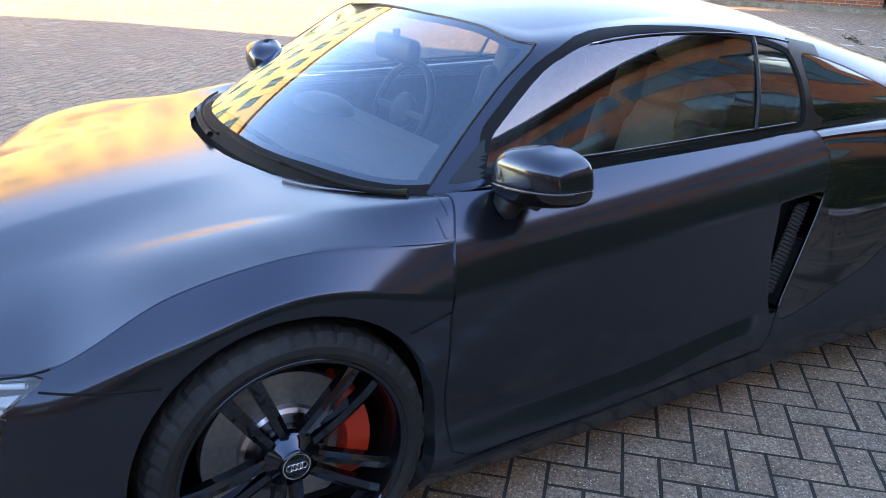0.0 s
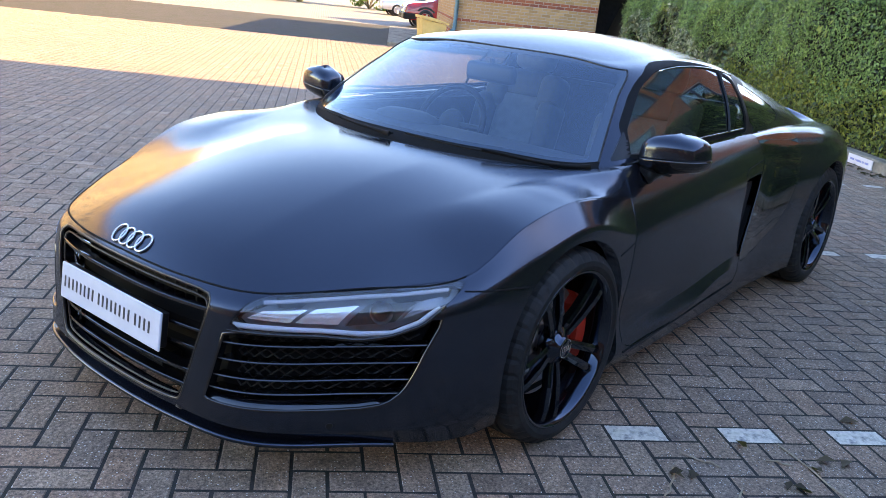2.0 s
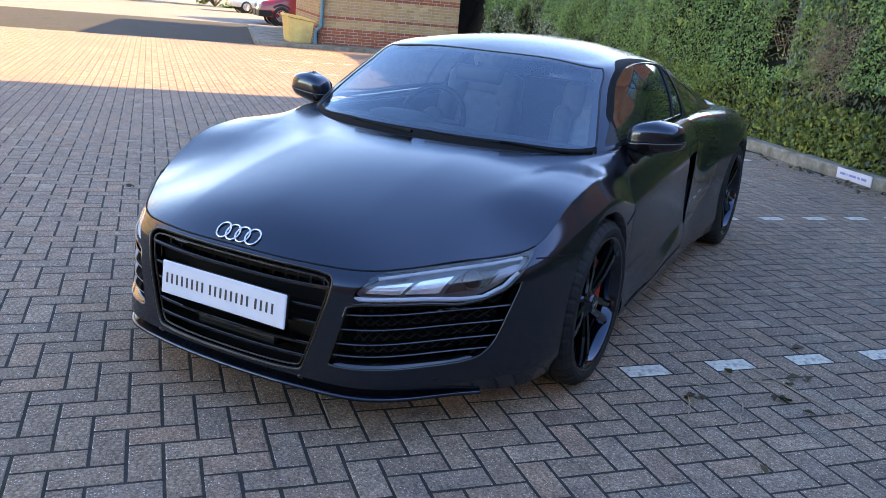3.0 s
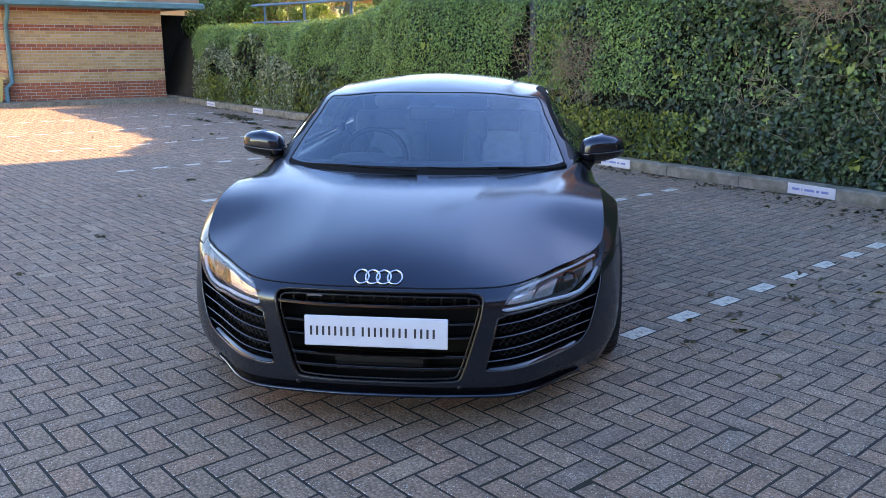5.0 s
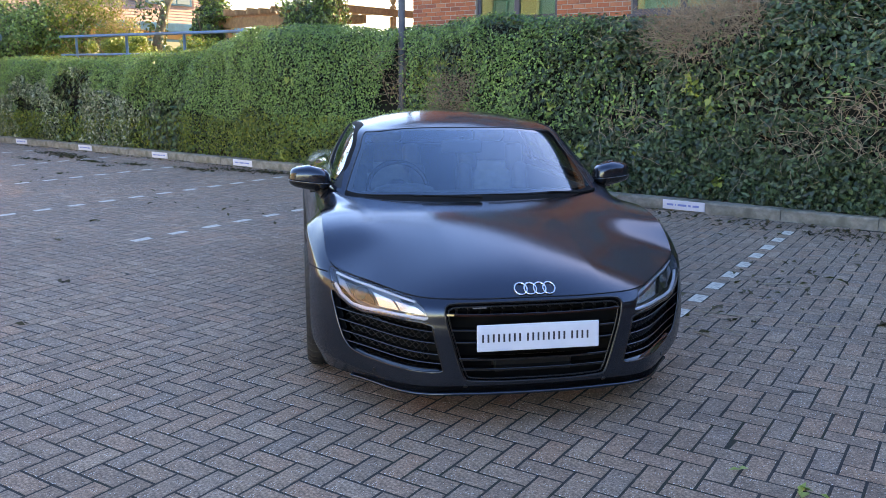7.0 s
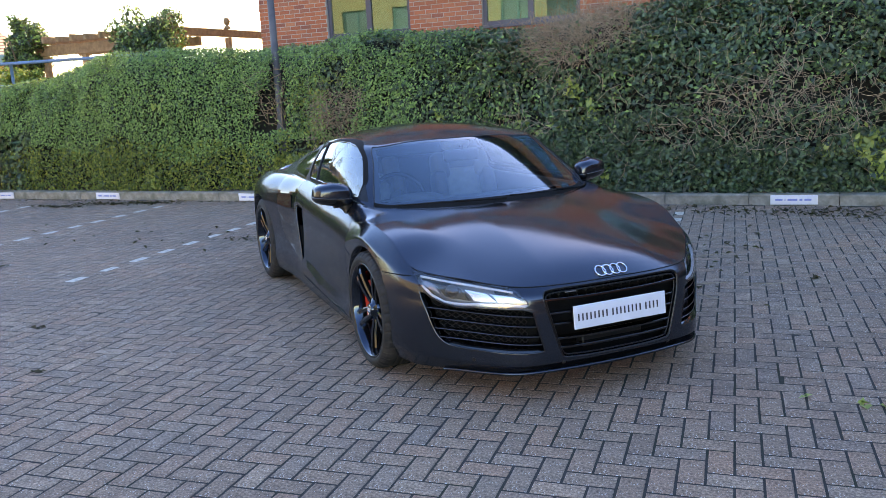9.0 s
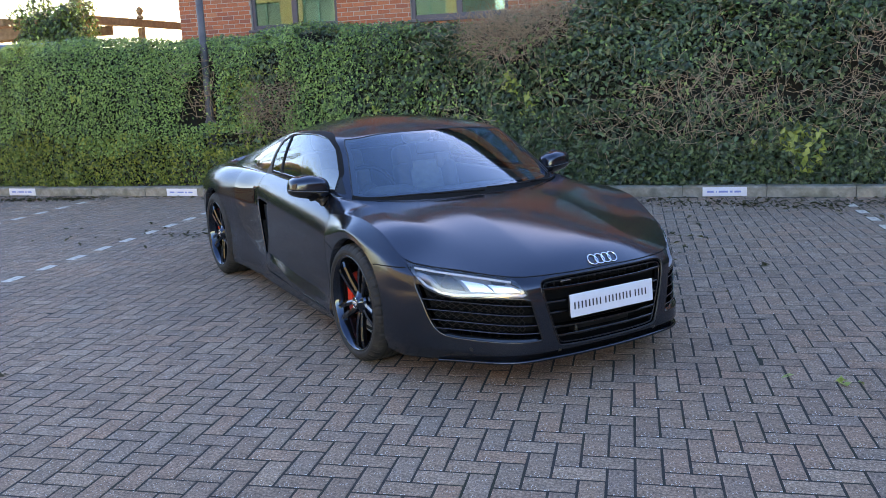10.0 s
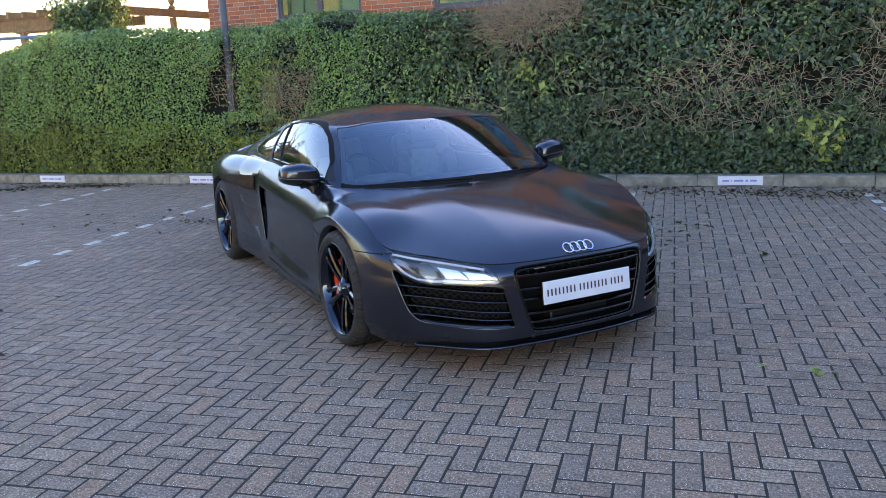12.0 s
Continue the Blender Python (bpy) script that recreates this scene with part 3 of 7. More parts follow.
hedge("hedge", "dense evergreen hedge with yellowing patches beside the lamp post", -5.6, -2.6, [
    ("leaves", 6600, 0.039, M_LEAF_SMALL, 0.2, 1.25, 0.07, lambda u, w, r: (field(u * 1.5, w * 3, 41) > -0.75) & (r.uniform(size=u.size) > 0.65 * np.clip((u + 3.7) / 1.1 + 0.5 * field(u * 2, w * 4, 43), 0, 1)) & (~bare(u, w, r) | (r.uniform(size=u.size) < 0.15))),
    # dark ivy colour here too, as painted shade under the outer leaves
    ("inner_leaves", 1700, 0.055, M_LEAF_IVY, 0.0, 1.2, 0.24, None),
    ("golden_leaves", 1400, 0.05, M_LEAF_GOLD, 0.0, 0.55, 0.09, lambda u, w, r: (field(u * 1.4, w * 3, 42) > -0.3) & (u < -4.2) & ~bare(u, w, r)),
    ("ivy_leaves", 2600, 0.062, M_LEAF_IVY, 0.0, 1.2, 0.10, lambda u, w, r: ~bare(u, w, r) & (r.uniform(size=u.size) < 0.30 + 0.7 * np.clip((u + 3.7) / 1.1, 0, 1))),
    ("lime_leaves", 420, 0.10, M_LEAF_LIME, 0.0, 0.6, 0.02, lambda u, w, r: lime_spot(u, w, r) & (r.uniform(size=u.size) < 0.7)),
    ("low_leaves", 1500, 0.055, M_LEAF_GOLD, 0.0, 0.14, 0.10, None)], 4)
hedge("hedge", "dark glossy ivy hedge with bare brown stems showing", -2.6, 9.0, [
    ("ivy_leaves", 5000, 0.070, M_LEAF_IVY, 0.0, 1.25, 0.10, lambda u, w, r: (~bare(u, w, r) | (r.uniform(size=u.size) < 0.10)) & (hollow(u, w) | (r.uniform(size=u.size) < 0.25))),
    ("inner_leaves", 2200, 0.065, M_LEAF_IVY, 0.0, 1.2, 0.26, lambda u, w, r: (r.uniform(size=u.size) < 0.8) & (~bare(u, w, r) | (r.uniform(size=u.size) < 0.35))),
    ("small_leaves", 2400, 0.05, M_LEAF_SMALL, 0.2, 1.25, 0.10, lambda u, w, r: ((field(u * 1.3, w * 2, 51) > 0.1) & (r.uniform(size=u.size) < 0.17)) | (r.uniform(size=u.size) < 0.6 * np.clip((-1.3 - u) / 1.3 + 0.4 * field(u * 2, w * 4, 52), 0, 1) * (u < -0.9))),
    ("low_leaves", 2600, 0.062, M_LEAF_IVY, 0.0, 0.26, 0.12, lambda u, w, r: ~bare(u, w, r) | (r.uniform(size=u.size) < 0.30)),
    ("lime_leaves", 640, 0.120, M_LEAF_LIME, 0.0, 0.6, 0.02, lambda u, w, r: lime_spot(u, w, r))], 5)


# dead twigs and stems over the bare places
def twig_tangle(name, label, u0, u1, w0, w1, count, seed, length=0.45, radius=0.0035, mat=None, rule=None, sink=0.0):
    rng = random.Random(seed)
    bm = bmesh.new()
    made = 0
    while made < count:
        u, w = rng.uniform(u0, u1), rng.uniform(w0, w1)
        if rule is not None and not bool(rule(np.array([u]), np.array([w]), None)[0]):
            if rng.random() > 0.12:
                continue
        made += 1
        p, nn = hedge_face(np.array([u]), np.array([w]))
        p, nn = Vector(p[0]) + Vector(nn[0]) * (rng.uniform(-0.06, 0.05) - sink), Vector(nn[0])
        d = Vector((rng.gauss(0, 1), rng.gauss(-0.2, 0.35), rng.gauss(0.1, 0.8))).normalized()
        pts, L = [p], rng.uniform(0.5, 1.3) * length
        for k in range(5):
            d = (d + Vector((rng.gauss(0, 0.35), rng.gauss(0, 0.2), rng.gauss(0, 0.35)))).normalized()
            pts.append(pts[-1] + d * L / 5)
        r = radius * rng.uniform(0.6, 1.5)
        tube(bm, pts, [r, r * 0.95, r * 0.85, r * 0.7, r * 0.55, r * 0.35], 4, cap=False)
    ob = from_bm(name, bm, mat or M_STEM)
    ob.matrix_world = KERB
    return tagged(ob, label, "twigs", kind="stuff")


twig_tangle("dead_twigs", "tangle of dead brown twigs in the ivy", -2.4, 6.0, 0.05, 0.9, 2100, 5, 0.32, 0.0026, rule=bare)
twig_tangle("dead_twigs", "dry brown twigs sticking out of the hedge top", -2.0, -0.2, 0.45, 1.2, 800, 6, 0.35, 0.003, M_TWIG, rule=bare)
twig_tangle("dead_twigs", "bare grey stems in the gap by the lamp post", -6.0, -5.36, 0.2, 0.8, 60, 7, 0.5, 0.0045, M_TWIG, rule=lambda u, w, r: post_gap(u, w), sink=0.12)
twig_tangle("dead_twigs", "brown dead patch in the hedge", -4.85, -4.05, 0.17, 0.42, 380, 8, 0.3, 0.003, M_TWIG)

# ---- lamp post ----
post = tagged(empty("lamp_post", KERB @ Matrix.Translation((-5.60, KV + 0.58, 0))), "slim dark grey steel lamp post rising from the hedge", "lamp post")
bm = bmesh.new()
lathe(bm, [(0.075, 0.0), (0.075, 1.0), (0.052, 1.06), (0.048, 5.6), (0.0, 5.6)], 16, 'Z')
part("pole", bm, M_POST, post, smooth=True)
bm = tube(bmesh.new(), [(0, 0, 5.55), (0, -0.25, 5.75), (0, -0.7, 5.8)], 0.03, 8)
part("arm", bm, M_POST, post, smooth=True)
part("lantern", boxed(-0.11, 0.11, -1.2, -0.65, 5.74, 5.86, 0.03), M_POST, post)


# ---- brick walls ----
def brick_wall(name, origin, along, length, height, mat_of_row, mortar, holes=(), depth=0.25, parent=None, label="", z0=0.0, course=0.075, brick=0.225, face=1):
    """A wall with a mortar core and bricks proud of it, laid in stretcher bond. holes: (x0, x1, z0, z1). along: heading in degrees."""
    frame_m = Matrix.Translation(origin) @ Matrix.Rotation(radians(along), 4, 'Z')
    root = empty(name, frame_m)
    if parent:
        root.parent = parent
    xs = sorted({0.0, length, *[h[0] for h in holes], *[h[1] for h in holes]})
    zs = sorted({z0, z0 + height, *[h[2] for h in holes], *[h[3] for h in holes]})
    bm = bmesh.new()
    for a, b in zip(xs, xs[1:]):
        for c, d in zip(zs, zs[1:]):
            if not any(h[0] - 1e-6 <= a and b <= h[1] + 1e-6 and h[2] - 1e-6 <= c and d <= h[3] + 1e-6 for h in holes):
                box(bm, a, b, 0.0, depth, c, d)
    part("mortar_core", bm, mortar, root)
    rows = int(height / course)
    sets = {}
    for r in range(rows):
        zc0, zc1 = z0 + r * course + 0.005, z0 + (r + 1) * course - 0.005
        x = -brick / 2 if r % 2 else 0.0
        while x < length:
            a, b = max(x + 0.005, 0.0), min(x + brick - 0.005, length)
            spans = [(a, b)]
            for h in holes:
                if zc1 > h[2] + 0.01 and zc0 < h[3] - 0.01:
                    nxt = []
                    for p, q in spans:
                        if q <= h[0] or p >= h[1]:
                            nxt.append((p, q))
                        else:
                            if p < h[0] - 0.02:
                                nxt.append((p, h[0]))
                            if q > h[1] + 0.02:
                                nxt.append((h[1], q))
                    spans = nxt
            for p, q in spans:
                if q - p > 0.02:
                    sets.setdefault(mat_of_row(r), []).append((p, q, zc0, zc1))
            x += brick
    rng = random.Random(len(name) + rows)
    for mat, cells in sets.items():
        verts, faces = [], []
        for p, q, c, d in cells:
            y = -0.006 + rng.uniform(-0.002, 0.002)
            k = len(verts)
            verts += [(p, 0.001, c), (q, 0.001, c), (q, 0.001, d), (p, 0.001, d), (p + 0.004, y, c + 0.004), (q - 0.004, y, c + 0.004), (q - 0.004, y, d - 0.004), (p + 0.004, y, d - 0.004)]
            faces += [(k + 4, k + 5, k + 6, k + 7), (k, k + 1, k + 5, k + 4), (k + 1, k + 2, k + 6, k + 5), (k + 2, k + 3, k + 7, k + 6), (k + 3, k, k + 4, k + 7)]
        ob = raw("bricks", verts, faces, mat, root)
        tagged(ob, kind="stuff")
    if label:
        tagged(root, label, "wall", kind="structure")
    return root


# office above the hedge; its long front runs along the kerb
OFF_V, OFF_U0, OFF_U1, OFF_TOP = 9.3, -8.22, 22.0, 7.1
OFF_WIN = [(-6.74 + 3.06 * k, -5.04 + 3.06 * k) for k in range(9)]
office = tagged(empty("office_building", KERB), "orange-red brick office building with navy framed windows", "building")
holes = []
for a, b in OFF_WIN:
    holes += [(a - OFF_U0, b - OFF_U0, 2.45, 4.1), (a - 0.60 - OFF_U0, b + 0.60 - OFF_U0, 5.1, 6.2)]
brick_wall("front_wall", (OFF_U0, OFF_V, 0), 0, OFF_U1 - OFF_U0, OFF_TOP - 1.6, lambda r: M_BRICK_ORANGE, M_MORTAR_DARK, holes, parent=office, z0=1.6)
brick_wall("end_wall", (OFF_U0, OFF_V + 12, 0), -90, 12.0, OFF_TOP - 1.6, lambda r: M_BRICK_ORANGE, M_MORTAR_DARK, (), parent=office, z0=1.6)
part("back_wall", boxed(OFF_U0 + 0.3, OFF_U1, OFF_V + 11.7, OFF_V + 11.95, 0, OFF_TOP), M_BRICK_ORANGE, office)
part("far_wall", boxed(OFF_U1 - 0.25, OFF_U1, OFF_V + 0.3, OFF_V + 11.7, 0, OFF_TOP), M_BRICK_ORANGE, office)
part("inner_floor", boxed(OFF_U0 + 0.3, OFF_U1 - 0.3, OFF_V + 0.3, OFF_V + 11.6, 4.35, 4.6), M_SIGN, office, "white suspended ceiling")
part("inner_wall", boxed(OFF_U0 + 0.3, OFF_U1 - 0.3, OFF_V + 4.0, OFF_V + 4.1, 1.7, 7.2), M_SIGN, office)
bm = bmesh.new()
extruded(bm, [(OFF_V - 0.7, OFF_TOP), (OFF_V - 0.7, OFF_TOP + 0.25), (OFF_V + 6, OFF_TOP + 4.6), (OFF_V + 12.7, OFF_TOP + 0.25), (OFF_V + 12.7, OFF_TOP)], OFF_U0 - 0.5, OFF_U1 + 0.5, "yz")
part("roof", bm, M_SLATE, office, "dark slate roof")
part("soffit", boxed(OFF_U0 - 0.4, OFF_U1 + 0.4, OFF_V - 0.68, OFF_V - 0.01, OFF_TOP - 0.05, OFF_TOP - 0.004), M_FRAME, office, "dark eaves soffit")
part("gutter", boxed(OFF_U0 - 0.5, OFF_U1 + 0.5, OFF_V - 0.83, OFF_V - 0.705, OFF_TOP + 0.08, OFF_TOP + 0.24, 0.02), M_BLUE_PAINT, office)


def office_window(a, b, z0, z1):
    win = empty("window")
    win.parent = office
    fr = bmesh.new()
    y0, y1 = OFF_V + 0.05, OFF_V + 0.12
    for x0, x1, c, d in ((a, a + 0.07, z0, z1), (b - 0.07, b, z0, z1), (a + 0.07, b - 0.07, z0, z0 + 0.07), (a + 0.07, b - 0.07, z1 - 0.07, z1), ((a + b) / 2 - 0.05, (a + b) / 2 + 0.05, z0 + 0.07, z1 - 0.07)):
        box(fr, x0, x1, y0, y1, c, d, 0.006)
    part("window_frame", fr, M_FRAME, win)
    mid = (a + b) / 2
    part("pane", boxed(a + 0.07, mid - 0.05, y0 + 0.03, y0 + 0.04, z0 + 0.07, z1 - 0.07), M_OFFICE_GLASS, win)
    part("pane", boxed(mid + 0.05, b - 0.07, y0 + 0.03, y0 + 0.04, z0 + 0.07, z1 - 0.07), M_OFFICE_GLASS, win)
    part("window_sill", boxed(a - 0.05, b + 0.05, OFF_V - 0.04, OFF_V + 0.05, z0 - 0.05, z0 - 0.004, 0.006), M_FRAME, win)


# teal gloss paints the colour of what the panes reflect
M_OFFICE_GLASS = glass_material("office_glass", (0.55, 0.78, 0.74), ior=1.9, gloss=(0.60, 0.92, 0.92))
for a, b in OFF_WIN:
    office_window(a, b, 2.45, 4.1)
    office_window(a - 0.60, b + 0.60, 5.1, 6.2)

# ---- blue handrail along the top of the bank ----
rail = tagged(empty("handrail", KERB), "blue painted tubular steel handrail above the hedge", "railing")
RV = KV + 1.6
part("top_rail", tube(bmesh.new(), [(-17.0, RV, 2.36), (-8.8, RV, 2.27), (-8.0, RV, 2.10), (-7.8, RV, 1.8)], 0.03, 10), M_BLUE_PAINT, rail, smooth=True)
part("mid_rail", tube(bmesh.new(), [(-17.0, RV, 1.95), (-10.2, RV, 1.88)], 0.022, 8), M_BLUE_PAINT, rail, smooth=True)
for k in range(4):
    part("post", tube(bmesh.new(), [(-16.30 + 2.05 * k, RV, 1.3), (-16.30 + 2.05 * k, RV, 2.35 - 0.022 * k)], 0.03, 8), M_BLUE_PAINT, rail, smooth=True)

# ---- low brick building at the end of the car park ----
SHED_U, SHED_V0, SHED_V1, SHED_TOP = -18.91, 1.58, 5.26, 2.3
shed = tagged(empty("brick_outbuilding", KERB), "low buff brick outbuilding with red brick bands and teal eaves", "building")
def shed_row(r):
    return M_BRICK_RED if r < 7 or r in (10, 11 + 6, 18, 23, 24, 29) else M_BRICK_BUFF
brick_wall("front_wall", (SHED_U, SHED_V0, 0), 90, SHED_V1 - SHED_V0, SHED_TOP, shed_row, M_MORTAR, (), parent=shed)
brick_wall("side_wall", (SHED_U - 8.0, SHED_V0, 0), 0, 8.0, SHED_TOP, shed_row, M_MORTAR, (), parent=shed)
part("back_wall", boxed(SHED_U - 7.9, SHED_U - 0.3, SHED_V1 - 0.25, SHED_V1, 0, SHED_TOP), M_BRICK_BUFF, shed)
part("far_wall", boxed(SHED_U - 8.0, SHED_U - 7.75, SHED_V0 + 0.3, SHED_V1 - 0.3, 0, SHED_TOP), M_BRICK_BUFF, shed)
part("roof", boxed(SHED_U - 8.4, SHED_U + 0.35, SHED_V0 - 0.4, SHED_V1 + 0.9, SHED_TOP + 0.02, SHED_TOP + 0.3, 0.02), M_TILE_ROOF, shed)
part("fascia", boxed(SHED_U + 0.36, SHED_U + 0.48, SHED_V0 - 0.5, SHED_V1 + 1.0, SHED_TOP - 0.02, SHED_TOP + 0.14, 0.03), M_TEAL, shed, "teal gutter and fascia")
bm = tube(bmesh.new(), [(SHED_U + 0.42, SHED_V0 + 0.06, SHED_TOP), (SHED_U + 0.42, SHED_V0 + 0.06, SHED_TOP - 0.2), (SHED_U + 0.08, SHED_V0 + 0.06, SHED_TOP - 0.45), (SHED_U + 0.08, SHED_V0 + 0.06, 0.55), (SHED_U + 0.16, SHED_V0 - 0.1, 0.42), (SHED_U + 0.16, SHED_V0 - 0.1, 0.05)], 0.05, 8)
part("downpipe", bm, M_TEAL, shed, "teal painted downpipe", smooth=True)
plinth = from_bm("pavement", extruded(bmesh.new(), [(SHED_U + 0.7, SHED_V0 - 1.6), (SHED_U + 0.7, SHED_V1 + 0.9), (SHED_U - 9, SHED_V1 + 0.9), (SHED_U - 9, SHED_V0 - 1.6)], 0.0, 0.10, "xy"), M_KERB)
plinth.matrix_world = KERB
tagged(plinth, "raised grey concrete path round the outbuilding", "pavement", kind="structure")

# ---- the car: nose towards +x, front axle at x = 0 ----
class Loft:
    """A smooth surface through feature lines. lines: one row of stations each; s runs along the lines, h across them."""

    def __init__(self, lines, mirror_start=True, mirror_end=True, mirror_top=True, creases=(), swells=()):
        self.p = np.array(lines, float)
        self.creases, self.swells = creases, swells      # (line, stations, strengths): edges along a line, and rounded bands above it
        self.flags = mirror_start, mirror_end, mirror_top

    @staticmethod
    def hermite(p, t, first=None, last=None):
        """p: (knots, ..., 3), t: (m,). first and last: knots beyond the ends."""
        n = len(p)
        a = p[0] * 2 - p[1] if first is None else first
        b = p[-1] * 2 - p[-2] if last is None else last
        q = np.concatenate([a[None], p, b[None]])
        d = np.diff(q, axis=0)
        ln = np.linalg.norm(d, axis=-1, keepdims=True) + 1e-6
        tan = (d[:-1] / ln[:-1] * ln[1:] + d[1:] / ln[1:] * ln[:-1]) / (ln[:-1] + ln[1:])
        seg = ln[1:-1]
        k = np.clip(np.floor(t).astype(int), 0, n - 2)
        f = (t - k).reshape((-1,) + (1,) * (p.ndim - 1))
        p0, p1, m0, m1 = p[k], p[k + 1], tan[k] * seg[k], tan[k + 1] * seg[k]
        return (2 * f**3 - 3 * f**2 + 1) * p0 + (f**3 - 2 * f**2 + f) * m0 + (3 * f**2 - 2 * f**3) * p1 + (f**3 - f**2) * m1

    def at(self, s, h):
        s, h = np.asarray(s, float).ravel(), np.asarray(h, float).ravel()
        flip = np.array((1, -1, 1.0))
        lp = self.p.transpose(1, 0, 2)
        first = lp[1] * flip if self.flags[0] else None
        last = lp[-2] * flip if self.flags[1] else None
        cross = self.hermite(lp, s, first, last)              # (m, lines, 3)
        out = np.empty((len(s), 3))
        c = cross.transpose(1, 0, 2)
        n = len(c)
        end = c[-2] * flip if self.flags[2] else c[-1] * 2 - c[-2]
        q = np.concatenate([(c[0] * 2 - c[1])[None], c, end[None]])
        d = np.diff(q, axis=0)
        ln = np.linalg.norm(d, axis=-1, keepdims=True) + 1e-6
        tan = (d[:-1] / ln[:-1] * ln[1:] + d[1:] / ln[1:] * ln[:-1]) / (ln[:-1] + ln[1:])
        k = np.clip(np.floor(h).astype(int), 0, n - 2)
        i = np.arange(len(s))
        f = (h - k)[:, None]
        seg = ln[1:-1][k, i]
        t0, t1 = tan[k, i], tan[k + 1, i]
        own = d[1:-1][k, i] / seg
        for line, at_s, much in self.creases:
            w = np.interp(s, at_s, much)[:, None]
            t0 = np.where((k == line)[:, None], t0 + (own - t0) * w, t0)
            t1 = np.where((k + 1 == line)[:, None], t1 + (own - t1) * w, t1)
        p0, p1, m0, m1 = c[k, i], c[k + 1, i], t0 * seg, t1 * seg
        out = (2 * f**3 - 3 * f**2 + 1) * p0 + (f**3 - 2 * f**2 + f) * m0 + (3 * f**2 - 2 * f**3) * p1 + (f**3 - f**2) * m1
        for line, at_s, rise in self.swells:
            out[:, 2] += np.where(k == line, np.interp(s, at_s, rise) * 3.2 * f[:, 0] ** 1.4 * (1 - f[:, 0]), 0.0)
        return out

    def normal(self, s, h):
        e = 0.012
        ns, nh = self.p.shape[1] - 1, self.p.shape[0] - 1
        s, h = np.asarray(s, float).ravel(), np.asarray(h, float).ravel()
        a = self.at(np.minimum(s + e, ns), h) - self.at(np.maximum(s - e, 0), h)
        b = self.at(s, np.minimum(h + e, nh)) - self.at(s, np.maximum(h - e, 0))
        n = np.cross(a, b)
        ln = np.linalg.norm(n, axis=1, keepdims=True)
        bad = ln[:, 0] < 1e-9
        n = n / np.maximum(ln, 1e-9)
        n[bad] = (1, 0, 0)
        return n

    def find(self, goal, axes, guess):
        """The parameters whose point has the two given coordinates, from a first guess."""
        s, h = guess
        ns, nh = self.p.shape[1] - 1, self.p.shape[0] - 1
        for _ in range(14):
            p = self.at([s, s + 0.01, s], [h, h, h + 0.01])[:, axes]
            j = np.array([(p[1] - p[0]) / 0.01, (p[2] - p[0]) / 0.01]).T
            st = np.linalg.lstsq(j, np.array(goal) - p[0], rcond=None)[0]
            st = np.clip(st, -0.4, 0.4)
            s, h = min(max(s + st[0], 0), ns - 0.011), min(max(h + st[1], 0), nh - 0.011)
        return s, h


def smooth_outline(pts, rounds=2):
    pts = [np.array(p, float) for p in pts]
    for _ in range(rounds):
        nxt = []
        for a, b in zip(pts, pts[1:] + pts[:1]):
            nxt += [a * 0.8 + b * 0.2, a * 0.2 + b * 0.8]
        pts = nxt
    return np.array(pts)


def outline_distance(poly, axes, where=None):
    """Signed distance, negative inside, of points to a closed outline in two of the axes."""
    poly = np.array(poly, float)
    nxt = np.roll(poly, -1, axis=0)

    def f(p):
        q = p[:, axes]
        best = np.full(len(q), 1e9)
        inside = np.zeros(len(q), bool)
        for a, b in zip(poly, nxt):
            ab = b - a
            t = np.clip(((q - a) @ ab) / max(ab @ ab, 1e-12), 0, 1)
            best = np.minimum(best, np.linalg.norm(q - a - t[:, None] * ab, axis=1))
            cross = ((a[1] > q[:, 1]) != (b[1] > q[:, 1]))
            with np.errstate(divide='ignore', invalid='ignore'):
                xi = (b[0] - a[0]) * (q[:, 1] - a[1]) / (b[1] - a[1]) + a[0]
            inside ^= cross & (q[:, 0] < xi)
        d = np.where(inside, -best, best)
        if where is not None:
            d = np.where(where(p), d, 1.0)
        return d
    return f


